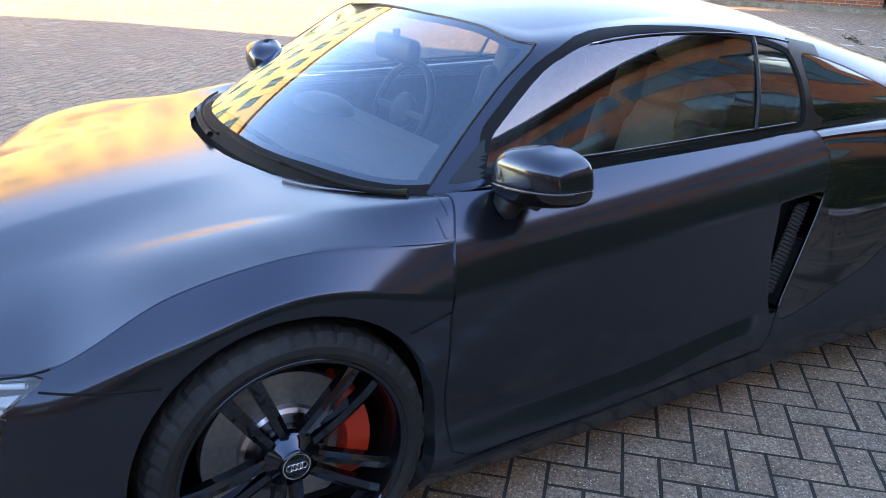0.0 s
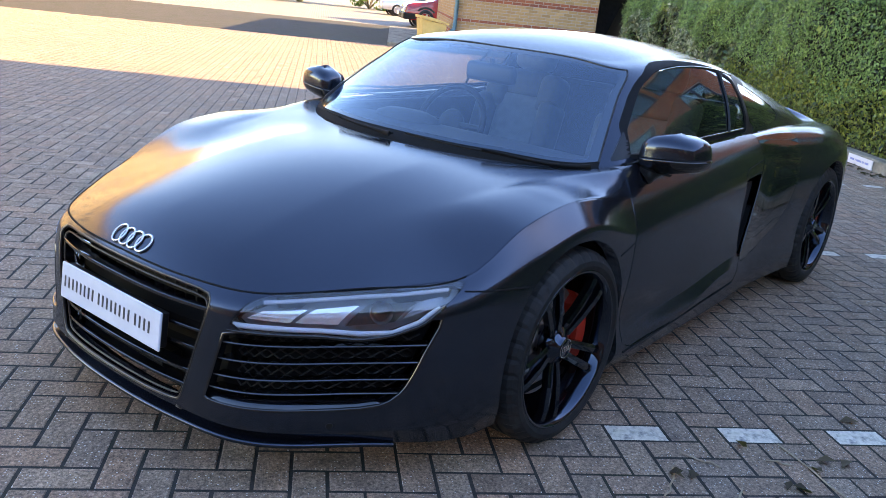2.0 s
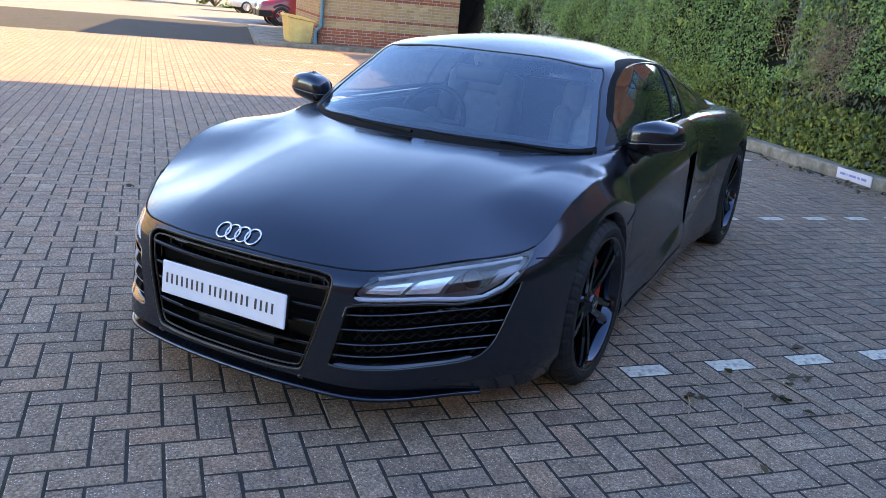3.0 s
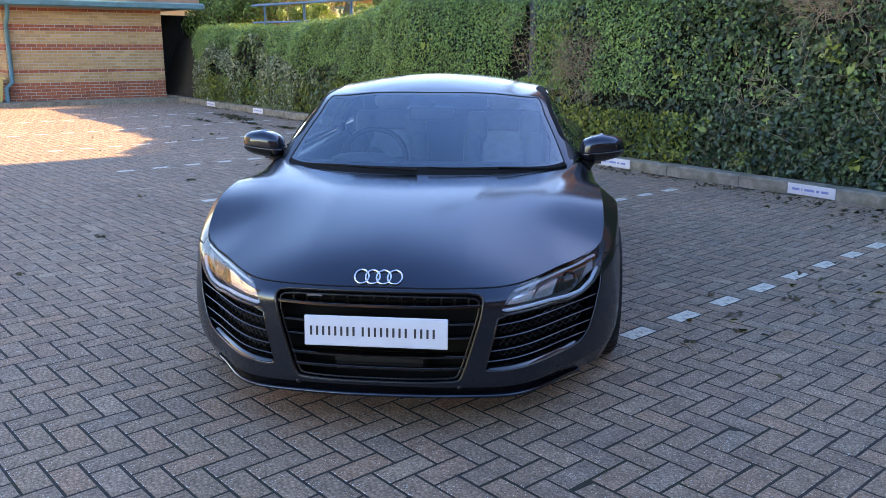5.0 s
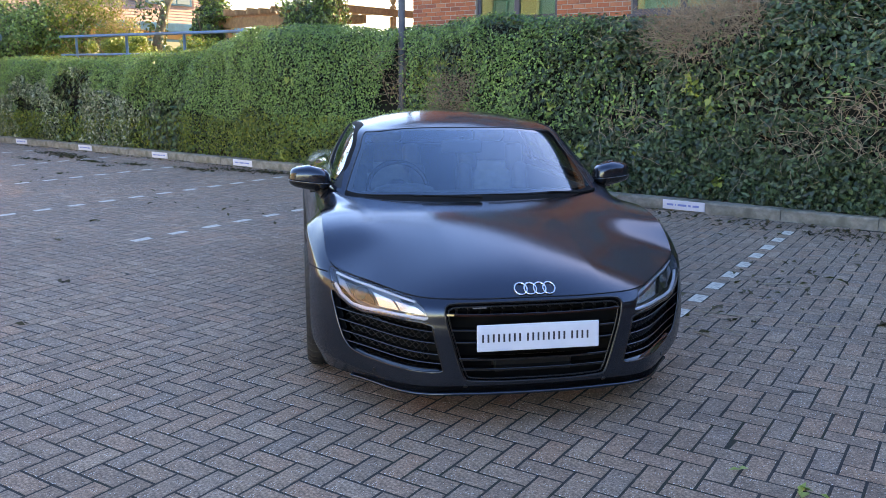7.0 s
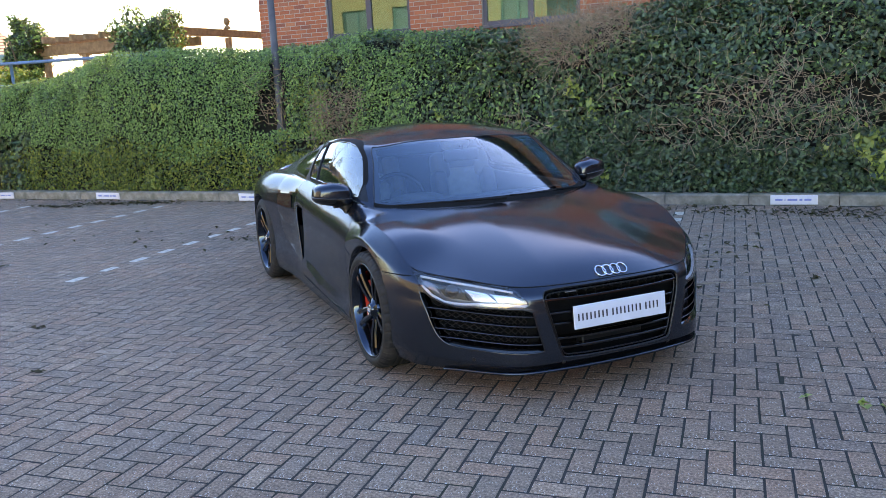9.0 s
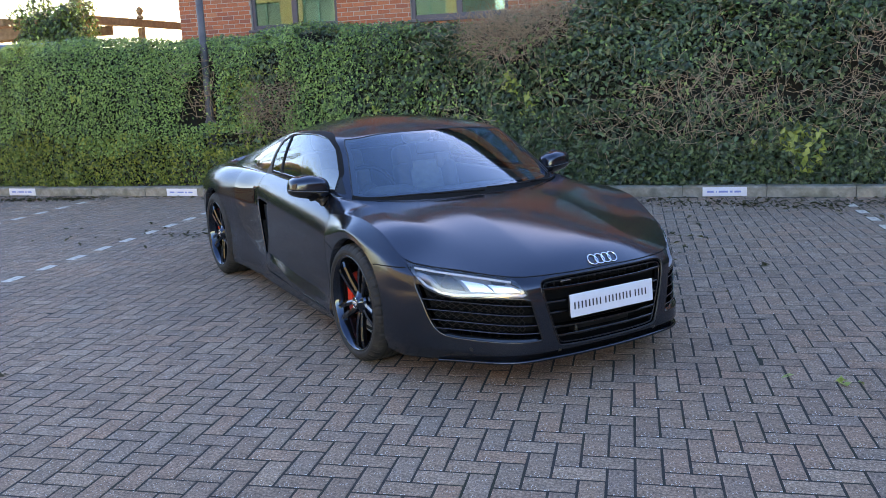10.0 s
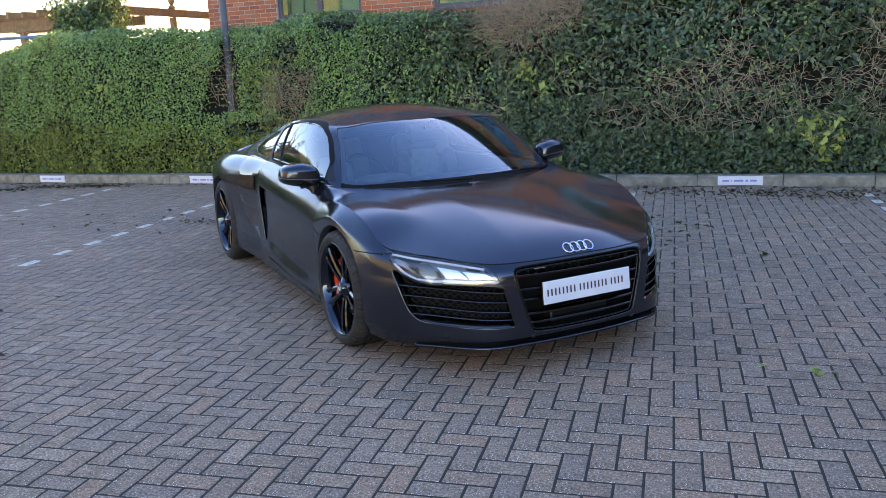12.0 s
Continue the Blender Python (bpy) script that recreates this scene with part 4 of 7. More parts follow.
class Skin:
    """A grid over a loft, cut along outlines into panels."""

    def __init__(self, loft, s_steps, h_steps):
        self.loft = loft
        s, h = np.meshgrid(s_steps, h_steps, indexing='ij')
        self.shape = s.shape
        self.s, self.h = s.ravel().copy(), h.ravel().copy()
        self.locked = np.zeros(self.s.size, bool)
        ns, nh = self.shape
        idx = np.arange(self.s.size).reshape(ns, nh)
        self.quads = np.stack([idx[:-1, :-1], idx[1:, :-1], idx[1:, 1:], idx[:-1, 1:]], -1).reshape(-1, 4)
        self.faces = [tuple(q) for q in self.quads]
        self.owner = ["body"] * len(self.faces)
        self.edges = np.concatenate([np.stack([idx[:-1].ravel(), idx[1:].ravel()], 1), np.stack([idx[:, :-1].ravel(), idx[:, 1:].ravel()], 1)])

    def points(self):
        return self.loft.at(self.s, self.h)

    def cut(self, name, f, only=("body",)):
        """Moves grid points on to the outline and hands the faces inside to the named panel."""
        v = f(self.points())
        a, b = self.edges.T
        cross = (v[a] * v[b]) < 0
        near = np.where(np.abs(v[a]) <= np.abs(v[b]), a, b)[cross]
        far = np.where(np.abs(v[a]) <= np.abs(v[b]), b, a)[cross]
        pick = np.where(self.locked[near] & ~self.locked[far], far, near)
        move = np.unique(pick[~self.locked[pick]])
        move = move[np.abs(v[move]) < 0.08]
        s, h = self.s[move].copy(), self.h[move].copy()
        ns, nh = self.loft.p.shape[1] - 1, self.loft.p.shape[0] - 1
        e = 1e-3
        for _ in range(6):
            f0 = f(self.loft.at(s, h))
            gs = (f(self.loft.at(np.minimum(s + e, ns), h)) - f0) / e
            gh = (f(self.loft.at(s, np.minimum(h + e, nh))) - f0) / e
            g2 = gs**2 + gh**2 + 1e-9
            s = np.clip(s - np.clip(f0 * gs / g2, -0.12, 0.12), 0, ns)
            h = np.clip(h - np.clip(f0 * gh / g2, -0.12, 0.12), 0, nh)
        keep_s = (self.s[move] > 0) & (self.s[move] < ns)
        keep_h = (self.h[move] > 0) & (self.h[move] < nh)
        self.s[move] = np.where(keep_s, s, self.s[move])
        self.h[move] = np.where(keep_h, h, self.h[move])
        self.locked[move] = True
        v = f(self.points())
        v[np.abs(v) < 6e-4] = 0
        faces, owner = [], []
        for q, o in zip(self.faces, self.owner):
            vals = v[list(q)]
            if o not in only or vals.min() >= 0:
                faces.append(q), owner.append(o)
            elif vals.max() <= 0:
                faces.append(q), owner.append(name)
            elif len(q) == 4:
                d = (0, 2) if abs(vals[0]) + abs(vals[2]) < abs(vals[1]) + abs(vals[3]) else (1, 3)
                tris = ((q[0], q[1], q[2]), (q[0], q[2], q[3])) if d == (0, 2) else ((q[0], q[1], q[3]), (q[1], q[2], q[3]))
                for tq in tris:
                    faces.append(tq), owner.append(name if v[list(tq)].mean() < 0 else o)
            else:
                faces.append(q), owner.append(name if vals.mean() < 0 else o)
        self.faces, self.owner = faces, owner

    def even_field(self, owners, dep, degree, even=True, where=None):
        """Normals of one smooth polynomial sheet laid through the named panels. dep: the axis that it gives; even: mirrored about the car's middle."""
        ids = sorted({i for f, o in zip(self.faces, self.owner) if o in owners for i in f})
        P = self.points()[ids]
        if where is not None:
            P = P[where(P)]
        ia, ib = [k for k in range(3) if k != dep]
        powers = [(i, j) for i in range(degree + 1) for j in range(degree + 1 - i) if not even or (i if ia == 1 else j) % 2 == 0]
        mid, half = P.mean(0), np.ptp(P, axis=0) / 2 + 1e-6
        if even:
            mid[1] = 0.0

        def scaled(p):
            return (p[:, ia] - mid[ia]) / half[ia], (p[:, ib] - mid[ib]) / half[ib]
        a, b = scaled(P)
        co = np.linalg.lstsq(np.stack([a**i * b**j for i, j in powers], 1), P[:, dep], rcond=None)[0]

        def normals(p, like):
            a, b = scaled(p)
            da = sum(c * i * a**max(i - 1, 0) * b**j for c, (i, j) in zip(co, powers)) / half[ia]
            db = sum(c * j * a**i * b**max(j - 1, 0) for c, (i, j) in zip(co, powers)) / half[ib]
            n = np.empty_like(p)
            n[:, dep], n[:, ia], n[:, ib] = 1.0, -da, -db
            n /= np.linalg.norm(n, axis=1, keepdims=True)
            return n * np.sign((n * like).sum(1, keepdims=True) + 1e-9)
        return normals

    def panel(self, owner, side=1, gap=0.0, flange=0.0, inset=0.0, gap_where=None, sheet=None):
        """Vertices, faces and normals of one panel; side -1 mirrors it. Its rim is drawn in by gap and turned inwards by flange."""
        fs = [f for f, o in zip(self.faces, self.owner) if o == owner]
        used = sorted({i for f in fs for i in f})
        new_i = {g: k for k, g in enumerate(used)}
        P = self.points()[used]
        hh = self.h[used].copy()
        if owner in ("bonnet", "body"):
            edge = (np.abs(hh - 5) < 1e-3) & (self.s[used] < 6.2)
            hh[edge] += 0.04 if owner == "bonnet" else -0.04
        N = self.loft.normal(self.s[used], hh)
        if sheet is not None:
            N = N + (sheet[0](P, N) - N) * (sheet[1](P)[:, None] if callable(sheet[1]) else sheet[1])
            N = N / np.linalg.norm(N, axis=1, keepdims=True)
        fs = [tuple(new_i[i] for i in f) for f in fs]
        if inset:
            P = P - N * inset
        count = {}
        for f in fs:
            for a, b in zip(f, f[1:] + f[:1]):
                count.setdefault((min(a, b), max(a, b)), []).append((a, b))
        rim = [e[0] for e in count.values() if len(e) == 1]
        rim = [(a, b) for a, b in rim if not (abs(P[a][1]) < 1e-4 and abs(P[b][1]) < 1e-4)]
        rv = sorted({i for e in rim for i in e})
        if gap and rv:
            acc = {i: np.zeros(3) for i in rv}
            for f in fs:
                if any(i in acc for i in f):
                    c = P[list(f)].mean(0)
                    for i in f:
                        if i in acc:
                            acc[i] += c - P[i]
            for i in rv:
                if gap_where is not None and not gap_where(P[i]):
                    continue
                d = acc[i] - N[i] * (acc[i] @ N[i])
                ln = np.linalg.norm(d)
                if ln > 1e-7:
                    y = P[i][1]
                    P[i] = P[i] + d / ln * gap
                    if abs(y) < 1e-4:
                        P[i][1] = 0.0
        if flange and rv:
            base = len(P)
            low = {i: base + k for k, i in enumerate(rv)}
            P = np.concatenate([P, P[rv] - N[rv] * flange])
            N = np.concatenate([N, N[rv]])
            fs = fs + [(b, a, low[a], low[b]) for a, b in rim]
        if side < 0:
            P, N = P * (1, -1, 1), N * (1, -1, 1)
            fs = [f[::-1] for f in fs]
        return P, fs, N


def skin_mesh(name, pieces, mat, parent, label="", thick=0.0):
    """One mesh from panels (vertices, faces, normals), welded along the middle of the car."""
    verts, faces, norms = [], [], []
    weld = {}
    for P, F, N in pieces:
        remap = []
        for p, n in zip(P, N):
            key = (round(p[0], 5), round(p[2], 5)) if abs(p[1]) < 1e-4 else None
            if key is not None and key in weld:
                remap.append(weld[key])
                continue
            if key is not None:
                weld[key] = len(verts)
                n = np.array((n[0], 0.0, n[2]))
                n = n / max(np.linalg.norm(n), 1e-9)
            remap.append(len(verts))
            verts.append(tuple(p))
            norms.append(tuple(n))
        for f in F:
            g = [remap[i] for i in f]
            g = [v for k, v in enumerate(g) if v != g[k - 1]]
            if len(set(g)) >= 3 and len(set(g)) == len(g):
                faces.append(tuple(g))
    me = bpy.data.meshes.new(name)
    me.from_pydata(verts, [], faces)
    me.materials.append(mat)
    me.shade_smooth()
    me.normals_split_custom_set_from_vertices(norms)
    ob = new(name, me)
    ob.parent = parent
    if label:
        tagged(ob, label)
    if thick:
        so = ob.modifiers.new("thickness", 'SOLIDIFY')
        so.thickness, so.offset = thick, -1
    return ob


# feature lines of the left half, from the sill up to the middle of the bonnet; stations run from the nose round to the tail
LINES = [
    # lower edge
    [(0.968, 0.000, 0.164), (0.949, 0.280, 0.161), (0.900, 0.478, 0.153), (0.662, 0.684, 0.136), (0.440, 0.845, 0.128), (0.226, 0.891, 0.144), (0.000, 0.900, 0.150), (-0.420, 0.900, 0.130), (-0.950, 0.895, 0.130), (-1.450, 0.885, 0.132), (-1.800, 0.870, 0.135), (-2.200, 0.890, 0.140), (-2.650, 0.923, 0.150), (-3.050, 0.872, 0.170), (-3.310, 0.760, 0.190), (-3.420, 0.420, 0.200), (-3.440, 0.000, 0.200)],
    [(1.000, 0.000, 0.196), (0.981, 0.280, 0.193), (0.930, 0.480, 0.188), (0.698, 0.702, 0.186), (0.455, 0.875, 0.205), (0.234, 0.931, 0.226), (0.000, 0.945, 0.240), (-0.420, 0.932, 0.188), (-0.950, 0.920, 0.222), (-1.450, 0.897, 0.285), (-1.800, 0.885, 0.200), (-2.200, 0.910, 0.215), (-2.650, 0.941, 0.250), (-3.050, 0.898, 0.250), (-3.345, 0.790, 0.260), (-3.460, 0.440, 0.270), (-3.480, 0.000, 0.270)],
    [(0.999, 0.000, 0.330), (0.979, 0.280, 0.330), (0.927, 0.475, 0.325), (0.698, 0.706, 0.325), (0.462, 0.886, 0.335), (0.238, 0.946, 0.351), (0.000, 0.958, 0.365), (-0.420, 0.906, 0.300), (-0.950, 0.893, 0.300), (-1.450, 0.878, 0.338), (-1.800, 0.878, 0.380), (-2.200, 0.912, 0.385), (-2.650, 0.950, 0.400), (-3.050, 0.910, 0.400), (-3.362, 0.804, 0.410), (-3.490, 0.450, 0.420), (-3.510, 0.000, 0.420)],
    [(0.996, 0.000, 0.445), (0.976, 0.280, 0.445), (0.922, 0.466, 0.445), (0.700, 0.703, 0.455), (0.467, 0.872, 0.470), (0.240, 0.938, 0.486), (0.000, 0.940, 0.505), (-0.420, 0.920, 0.513), (-0.950, 0.898, 0.520), (-1.450, 0.873, 0.540), (-1.800, 0.868, 0.550), (-2.200, 0.914, 0.555), (-2.650, 0.953, 0.562), (-3.050, 0.912, 0.555), (-3.365, 0.806, 0.565), (-3.492, 0.451, 0.582), (-3.512, 0.000, 0.582)],
    [(0.984, 0.000, 0.522), (0.964, 0.280, 0.520), (0.910, 0.459, 0.516), (0.688, 0.683, 0.538), (0.462, 0.855, 0.568), (0.225, 0.912, 0.650), (0.000, 0.930, 0.708), (-0.420, 0.914, 0.632), (-0.950, 0.896, 0.642), (-1.450, 0.872, 0.659), (-1.800, 0.856, 0.670), (-2.200, 0.908, 0.681), (-2.650, 0.950, 0.692), (-3.050, 0.902, 0.680), (-3.350, 0.800, 0.680), (-3.477, 0.448, 0.708), (-3.498, 0.000, 0.708)],
    # bonnet front edge, crest of the wing, shoulder
    [(0.958, 0.000, 0.556), (0.936, 0.280, 0.553), (0.880, 0.455, 0.552), (0.668, 0.663, 0.580), (0.450, 0.820, 0.612), (0.215, 0.850, 0.730), (0.000, 0.850, 0.769), (-0.420, 0.858, 0.745), (-0.950, 0.862, 0.756), (-1.450, 0.846, 0.772), (-1.800, 0.832, 0.781), (-2.200, 0.872, 0.794), (-2.650, 0.908, 0.795), (-3.050, 0.862, 0.776), (-3.330, 0.760, 0.765), (-3.441, 0.431, 0.810), (-3.464, 0.000, 0.810)],
    [(0.905, 0.000, 0.607), (0.850, 0.215, 0.620), (0.760, 0.365, 0.625), (0.555, 0.485, 0.666), (0.400, 0.535, 0.702), (0.205, 0.600, 0.752), (0.000, 0.635, 0.782), (-0.415, 0.785, 0.818), (-0.950, 0.785, 0.835), (-1.450, 0.775, 0.848), (-1.800, 0.778, 0.855), (-2.200, 0.800, 0.864), (-2.650, 0.825, 0.857), (-3.050, 0.770, 0.835), (-3.300, 0.670, 0.815), (-3.400, 0.400, 0.870), (-3.420, 0.000, 0.870)],
    [(0.835, 0.000, 0.643), (0.750, 0.125, 0.665), (0.625, 0.215, 0.693), (0.420, 0.315, 0.730), (0.200, 0.380, 0.764), (0.055, 0.415, 0.783), (-0.100, 0.430, 0.797), (-0.430, 0.680, 0.812), (-0.950, 0.660, 0.830), (-1.450, 0.660, 0.845), (-1.800, 0.660, 0.850), (-2.200, 0.660, 0.860), (-2.650, 0.660, 0.850), (-3.050, 0.600, 0.840), (-3.250, 0.500, 0.830), (-3.350, 0.280, 0.885), (-3.370, 0.000, 0.885)],
    [(0.765, 0.000, 0.671), (0.660, 0.000, 0.700), (0.510, 0.000, 0.733), (0.310, 0.000, 0.763), (0.110, 0.000, 0.786), (-0.020, 0.000, 0.797), (-0.150, 0.000, 0.807), (-0.430, 0.000, 0.830), (-0.950, 0.000, 0.845), (-1.450, 0.000, 0.855), (-1.800, 0.000, 0.860), (-2.200, 0.000, 0.870), (-2.650, 0.000, 0.865), (-3.050, 0.000, 0.865), (-3.150, 0.000, 0.895), (-3.220, 0.000, 0.895), (-3.260, 0.000, 0.895)],
]
body_loft = Loft(LINES, creases=((1, [0, 3.4, 4.4, 6.9, 7.3, 9.4, 10.0], [0.9, 0.9, 0, 0, 0.7, 0.7, 0]), (2, [6.9, 7.3, 9.4, 10.0], [0, 0.8, 0.8, 0]), (4, [4.2, 4.8, 6.4, 7.2], [0, 0.8, 0.8, 0]), (5, [0, 5.8, 7.0, 7.8], [1, 1, 0.6, 0]), (6, [2.6, 4.0, 6.3, 7.0], [0, 0.8, 0.8, 0])), swells=((5, [3.2, 4.6, 6.0, 6.8], [0, 0.010, 0.011, 0]),))
skin = Skin(body_loft, np.linspace(0, 16, 16 * 15 + 1), np.linspace(0, 8, 8 * 12 + 1))

GRILLE = smooth_outline([(-0.40, 0.547), (0.352, 0.545), (0.394, 0.512), (0.312, 0.224), (0.285, 0.207), (-0.40, 0.207)], 2)
LAMP = [(0.440, 0.456), (0.488, 0.5525), (0.62, 0.570), (0.74, 0.590), (0.815, 0.606), (0.834, 0.600), (0.829, 0.550), (0.802, 0.500), (0.755, 0.470), (0.70, 0.456), (0.63, 0.463)]
INTAKE = [(0.436, 0.454), (0.63, 0.460), (0.70, 0.453), (0.755, 0.467), (0.802, 0.497), (0.829, 0.545), (0.832, 0.50), (0.822, 0.45), (0.808, 0.38), (0.787, 0.31), (0.755, 0.268), (0.70, 0.252), (0.55, 0.246), (0.42, 0.246), (0.388, 0.252), (0.398, 0.285), (0.426, 0.40)]
AX_F, AX_R, TYRE_F, TYRE_R = (0.0, 0.318), (-2.65, 0.328), 0.321, 0.331


def front(p):
    return p[:, 0] > 0.3


def circle(cx, cz, r):
    return lambda p: np.where((np.abs(p[:, 1]) > 0.55) & (p[:, 2] < 0.80), np.hypot(p[:, 0] - cx, p[:, 2] - cz) - r, 1.0)


def flanks(p):
    return (p[:, 1] > 0.74) & (p[:, 0] < -0.2)


skin.locked |= (np.abs(skin.h - 5.0) < 1e-6) & (skin.s < 4.7)
skin.cut("hole", circle(AX_F[0], AX_F[1] + 0.006, 0.345))
skin.cut("hole", circle(AX_R[0], AX_R[1] + 0.008, 0.362))
skin.cut("hole", outline_distance(GRILLE, [1, 2], front))
skin.cut("lamp", outline_distance(smooth_outline(LAMP, 1), [1, 2], front))
skin.cut("intake", outline_distance(smooth_outline(INTAKE, 1), [1, 2], front))
BLADE = [(-1.590, 0.300), (-1.605, 0.345), (-1.685, 0.53), (-1.765, 0.70), (-1.790, 0.76), (-1.785, 0.83), (-1.770, 0.90), (-2.20, 0.92), (-2.20, 0.80), (-2.16, 0.64), (-2.09, 0.50), (-2.00, 0.42), (-1.80, 0.340), (-1.68, 0.305)]
VENT = [(-1.545, 0.684), (-1.758, 0.695), (-1.685, 0.53), (-1.605, 0.345), (-1.588, 0.31), (-1.572, 0.315), (-1.548, 0.42), (-1.538, 0.53), (-1.540, 0.62)]
DOOR = [(-0.475, 0.90), (-0.45, 0.835), (-0.405, 0.72), (-0.375, 0.60), (-0.372, 0.40), (-0.39, 0.235), (-0.45, 0.205), (-1.545, 0.218), (-1.575, 0.27), (-1.605, 0.345), (-1.685, 0.53), (-1.765, 0.70), (-1.790, 0.76), (-1.785, 0.83), (-1.770, 0.91)]
skin.cut("vent", outline_distance(VENT, [0, 2], flanks))
skin.cut("blade", outline_distance(BLADE, [0, 2], flanks))
skin.cut("door", outline_distance(DOOR, [0, 2], flanks))
skin.cut("hole", outline_distance([(-0.100, -0.5), (-0.100, 0.0), (-0.116, 0.20), (-0.162, 0.38), (-0.242, 0.53), (-0.340, 0.645), (-0.44, 0.715), (-0.60, 0.70), (-1.76, 0.70), (-1.84, 0.5), (-1.84, -0.5)], [0, 1], lambda p: p[:, 2] > 0.78))


_hs = skin.h.copy()
skin.owner = ["bonnet" if o == "body" and min(_hs[list(f)]) >= 4.999 and max(skin.s[list(f)]) <= 7.0 else o for f, o in zip(skin.faces, skin.owner)]

car = tagged(empty("sports_car", Matrix.Translation((0, 0.02, 0)) @ Matrix.Rotation(radians(-1.1), 4, 'Z')), "satin black two-door sports coupe parked on block paving", "car")


def both(owner, **k):
    return [skin.panel(owner, 1, **k), skin.panel(owner, -1, **k)]


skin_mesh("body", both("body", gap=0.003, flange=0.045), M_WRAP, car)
bonnet_sheet = skin.even_field(("bonnet",), 2, 6)


def bonnet_form(p, like):
    """The bonnet's smooth sheet with a soft crease along each side of its middle panel."""
    n = bonnet_sheet(p, like)
    y = np.abs(p[:, 1])
    f = np.clip((y - 0.285) / 0.04, 0, 1)
    fade = np.clip((0.62 - y) / 0.22, 0, 1) * np.clip((p[:, 0] + 0.1) / 0.2, 0, 1) * np.clip((0.92 - p[:, 0]) / 0.2, 0, 1)
    n[:, 1] += np.sign(p[:, 1]) * 0.075 * f * f * (3 - 2 * f) * fade
    return n / np.linalg.norm(n, axis=1, keepdims=True)


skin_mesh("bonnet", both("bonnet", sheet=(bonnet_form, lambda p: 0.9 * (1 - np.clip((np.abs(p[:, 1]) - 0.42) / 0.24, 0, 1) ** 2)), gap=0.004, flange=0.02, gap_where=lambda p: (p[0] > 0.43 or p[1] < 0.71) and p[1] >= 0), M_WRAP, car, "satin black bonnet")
door_sheet = skin.even_field(("door",), 1, 4, False, lambda p: p[:, 2] > 0.31 + 0.07 * np.clip(-p[:, 0] - 0.6, 0, 1))


def door_share(p):
    """How far the door follows its smooth sheet: not at all on the ledge, wholly above it."""
    f = np.clip((p[:, 2] - 0.305 - 0.075 * np.clip(-p[:, 0] - 0.6, 0, 1)) / 0.05, 0, 1)
    return f * f * (3 - 2 * f)


for sd in (1, -1):
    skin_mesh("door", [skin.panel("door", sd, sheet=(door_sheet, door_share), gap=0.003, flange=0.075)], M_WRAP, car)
    skin_mesh("side_blade", [skin.panel("blade", sd, gap=0.0015, flange=0.035, inset=-0.001)], M_GLOSS, car, "gloss black side blade")
    skin_mesh("headlamp_lens", [skin.panel("lamp", sd, gap=0.002, flange=0.01)], M_LENS, car, "clear headlamp lens")

# greenhouse: windscreen, roof and side glass
G0 = [(-0.13, 0, 0.80), (-0.185, 0.38, 0.80), (-0.41, 0.718, 0.808), (-0.47, 0.755, 0.828), (-0.95, 0.768, 0.838), (-1.40, 0.762, 0.850), (-1.64, 0.753, 0.855), (-1.72, 0.751, 0.858), (-2.15, 0.745, 0.860), (-2.60, 0.725, 0.850), (-3.05, 0.64, 0.835)]
G3 = [(-0.82, 0, 1.154), (-0.82, 0.31, 1.150), (-0.832, 0.555, 1.132), (-0.90, 0.592, 1.138), (-1.17, 0.603, 1.158), (-1.48, 0.598, 1.154), (-1.72, 0.588, 1.134), (-1.83, 0.584, 1.118), (-2.25, 0.570, 1.042), (-2.65, 0.555, 0.962), (-3.05, 0.52, 0.880)]
G6 = [(-0.95, 0, 1.186), (-1.01, 0, 1.199), (-1.12, 0, 1.216), (-1.25, 0, 1.228), (-1.42, 0, 1.233), (-1.62, 0, 1.226), (-1.82, 0, 1.208), (-1.93, 0, 1.19), (-2.32, 0, 1.10), (-2.70, 0, 1.00), (-3.05, 0, 0.895)]


def glasshouse():
    a, b, c = (np.array(g) for g in (G0, G3, G6))
    out = np.cross(np.gradient(b, axis=0), b - a)
    out /= np.linalg.norm(out, axis=1, keepdims=True)
    out[0] = (0.45, 0, 0.9)
    bulge = np.array([0.018, 0.018, 0.016, 0.020, 0.022, 0.022, 0.022, 0.024, 0.028, 0.018, 0.0])[:, None]
    sign = np.sign(out[:, 1:2] + out[:, 0:1] * 1.0 + 1e-6)
    out = out * sign
    rise = np.array([0.0, 0.0, 1.0])
    mids = [a + (b - a) * f + out * bulge * 4 * f * (1 - f) for f in (0.33, 0.67)]
    sw = np.array([0.006, 0.012, 0.022, 0.026, 0.028, 0.026, 0.024, 0.022, 0.015, 0.01, 0.0])[:, None]
    ridge = np.polyfit(np.append(c[:8, 0], -0.82), np.append(c[:8, 2], 1.154), 4)
    tops = []
    for f, k in ((0.18, 0.62), (0.5, 1.0)):
        p = b + (c - b) * f
        fall = (np.polyval(ridge, b[:, 0]) - b[:, 2]) / np.maximum(b[:, 1], 0.05) ** 2
        crown = np.polyval(ridge, p[:, 0]) - fall * p[:, 1] ** 2
        old = (p + rise * sw * k)[:, 2]
        p[:, 2] = np.where(np.arange(len(p)) < 7, crown, old)
        tops.append(p)
    c = c.copy()
    c[:7, 2] = np.polyval(ridge, c[:7, 0])
    return [a, *mids, b, *tops, c]


roof_loft = Loft(glasshouse(), True, False, True)
rskin = Skin(roof_loft, np.linspace(0, 10, 161), np.linspace(0, 6, 79))


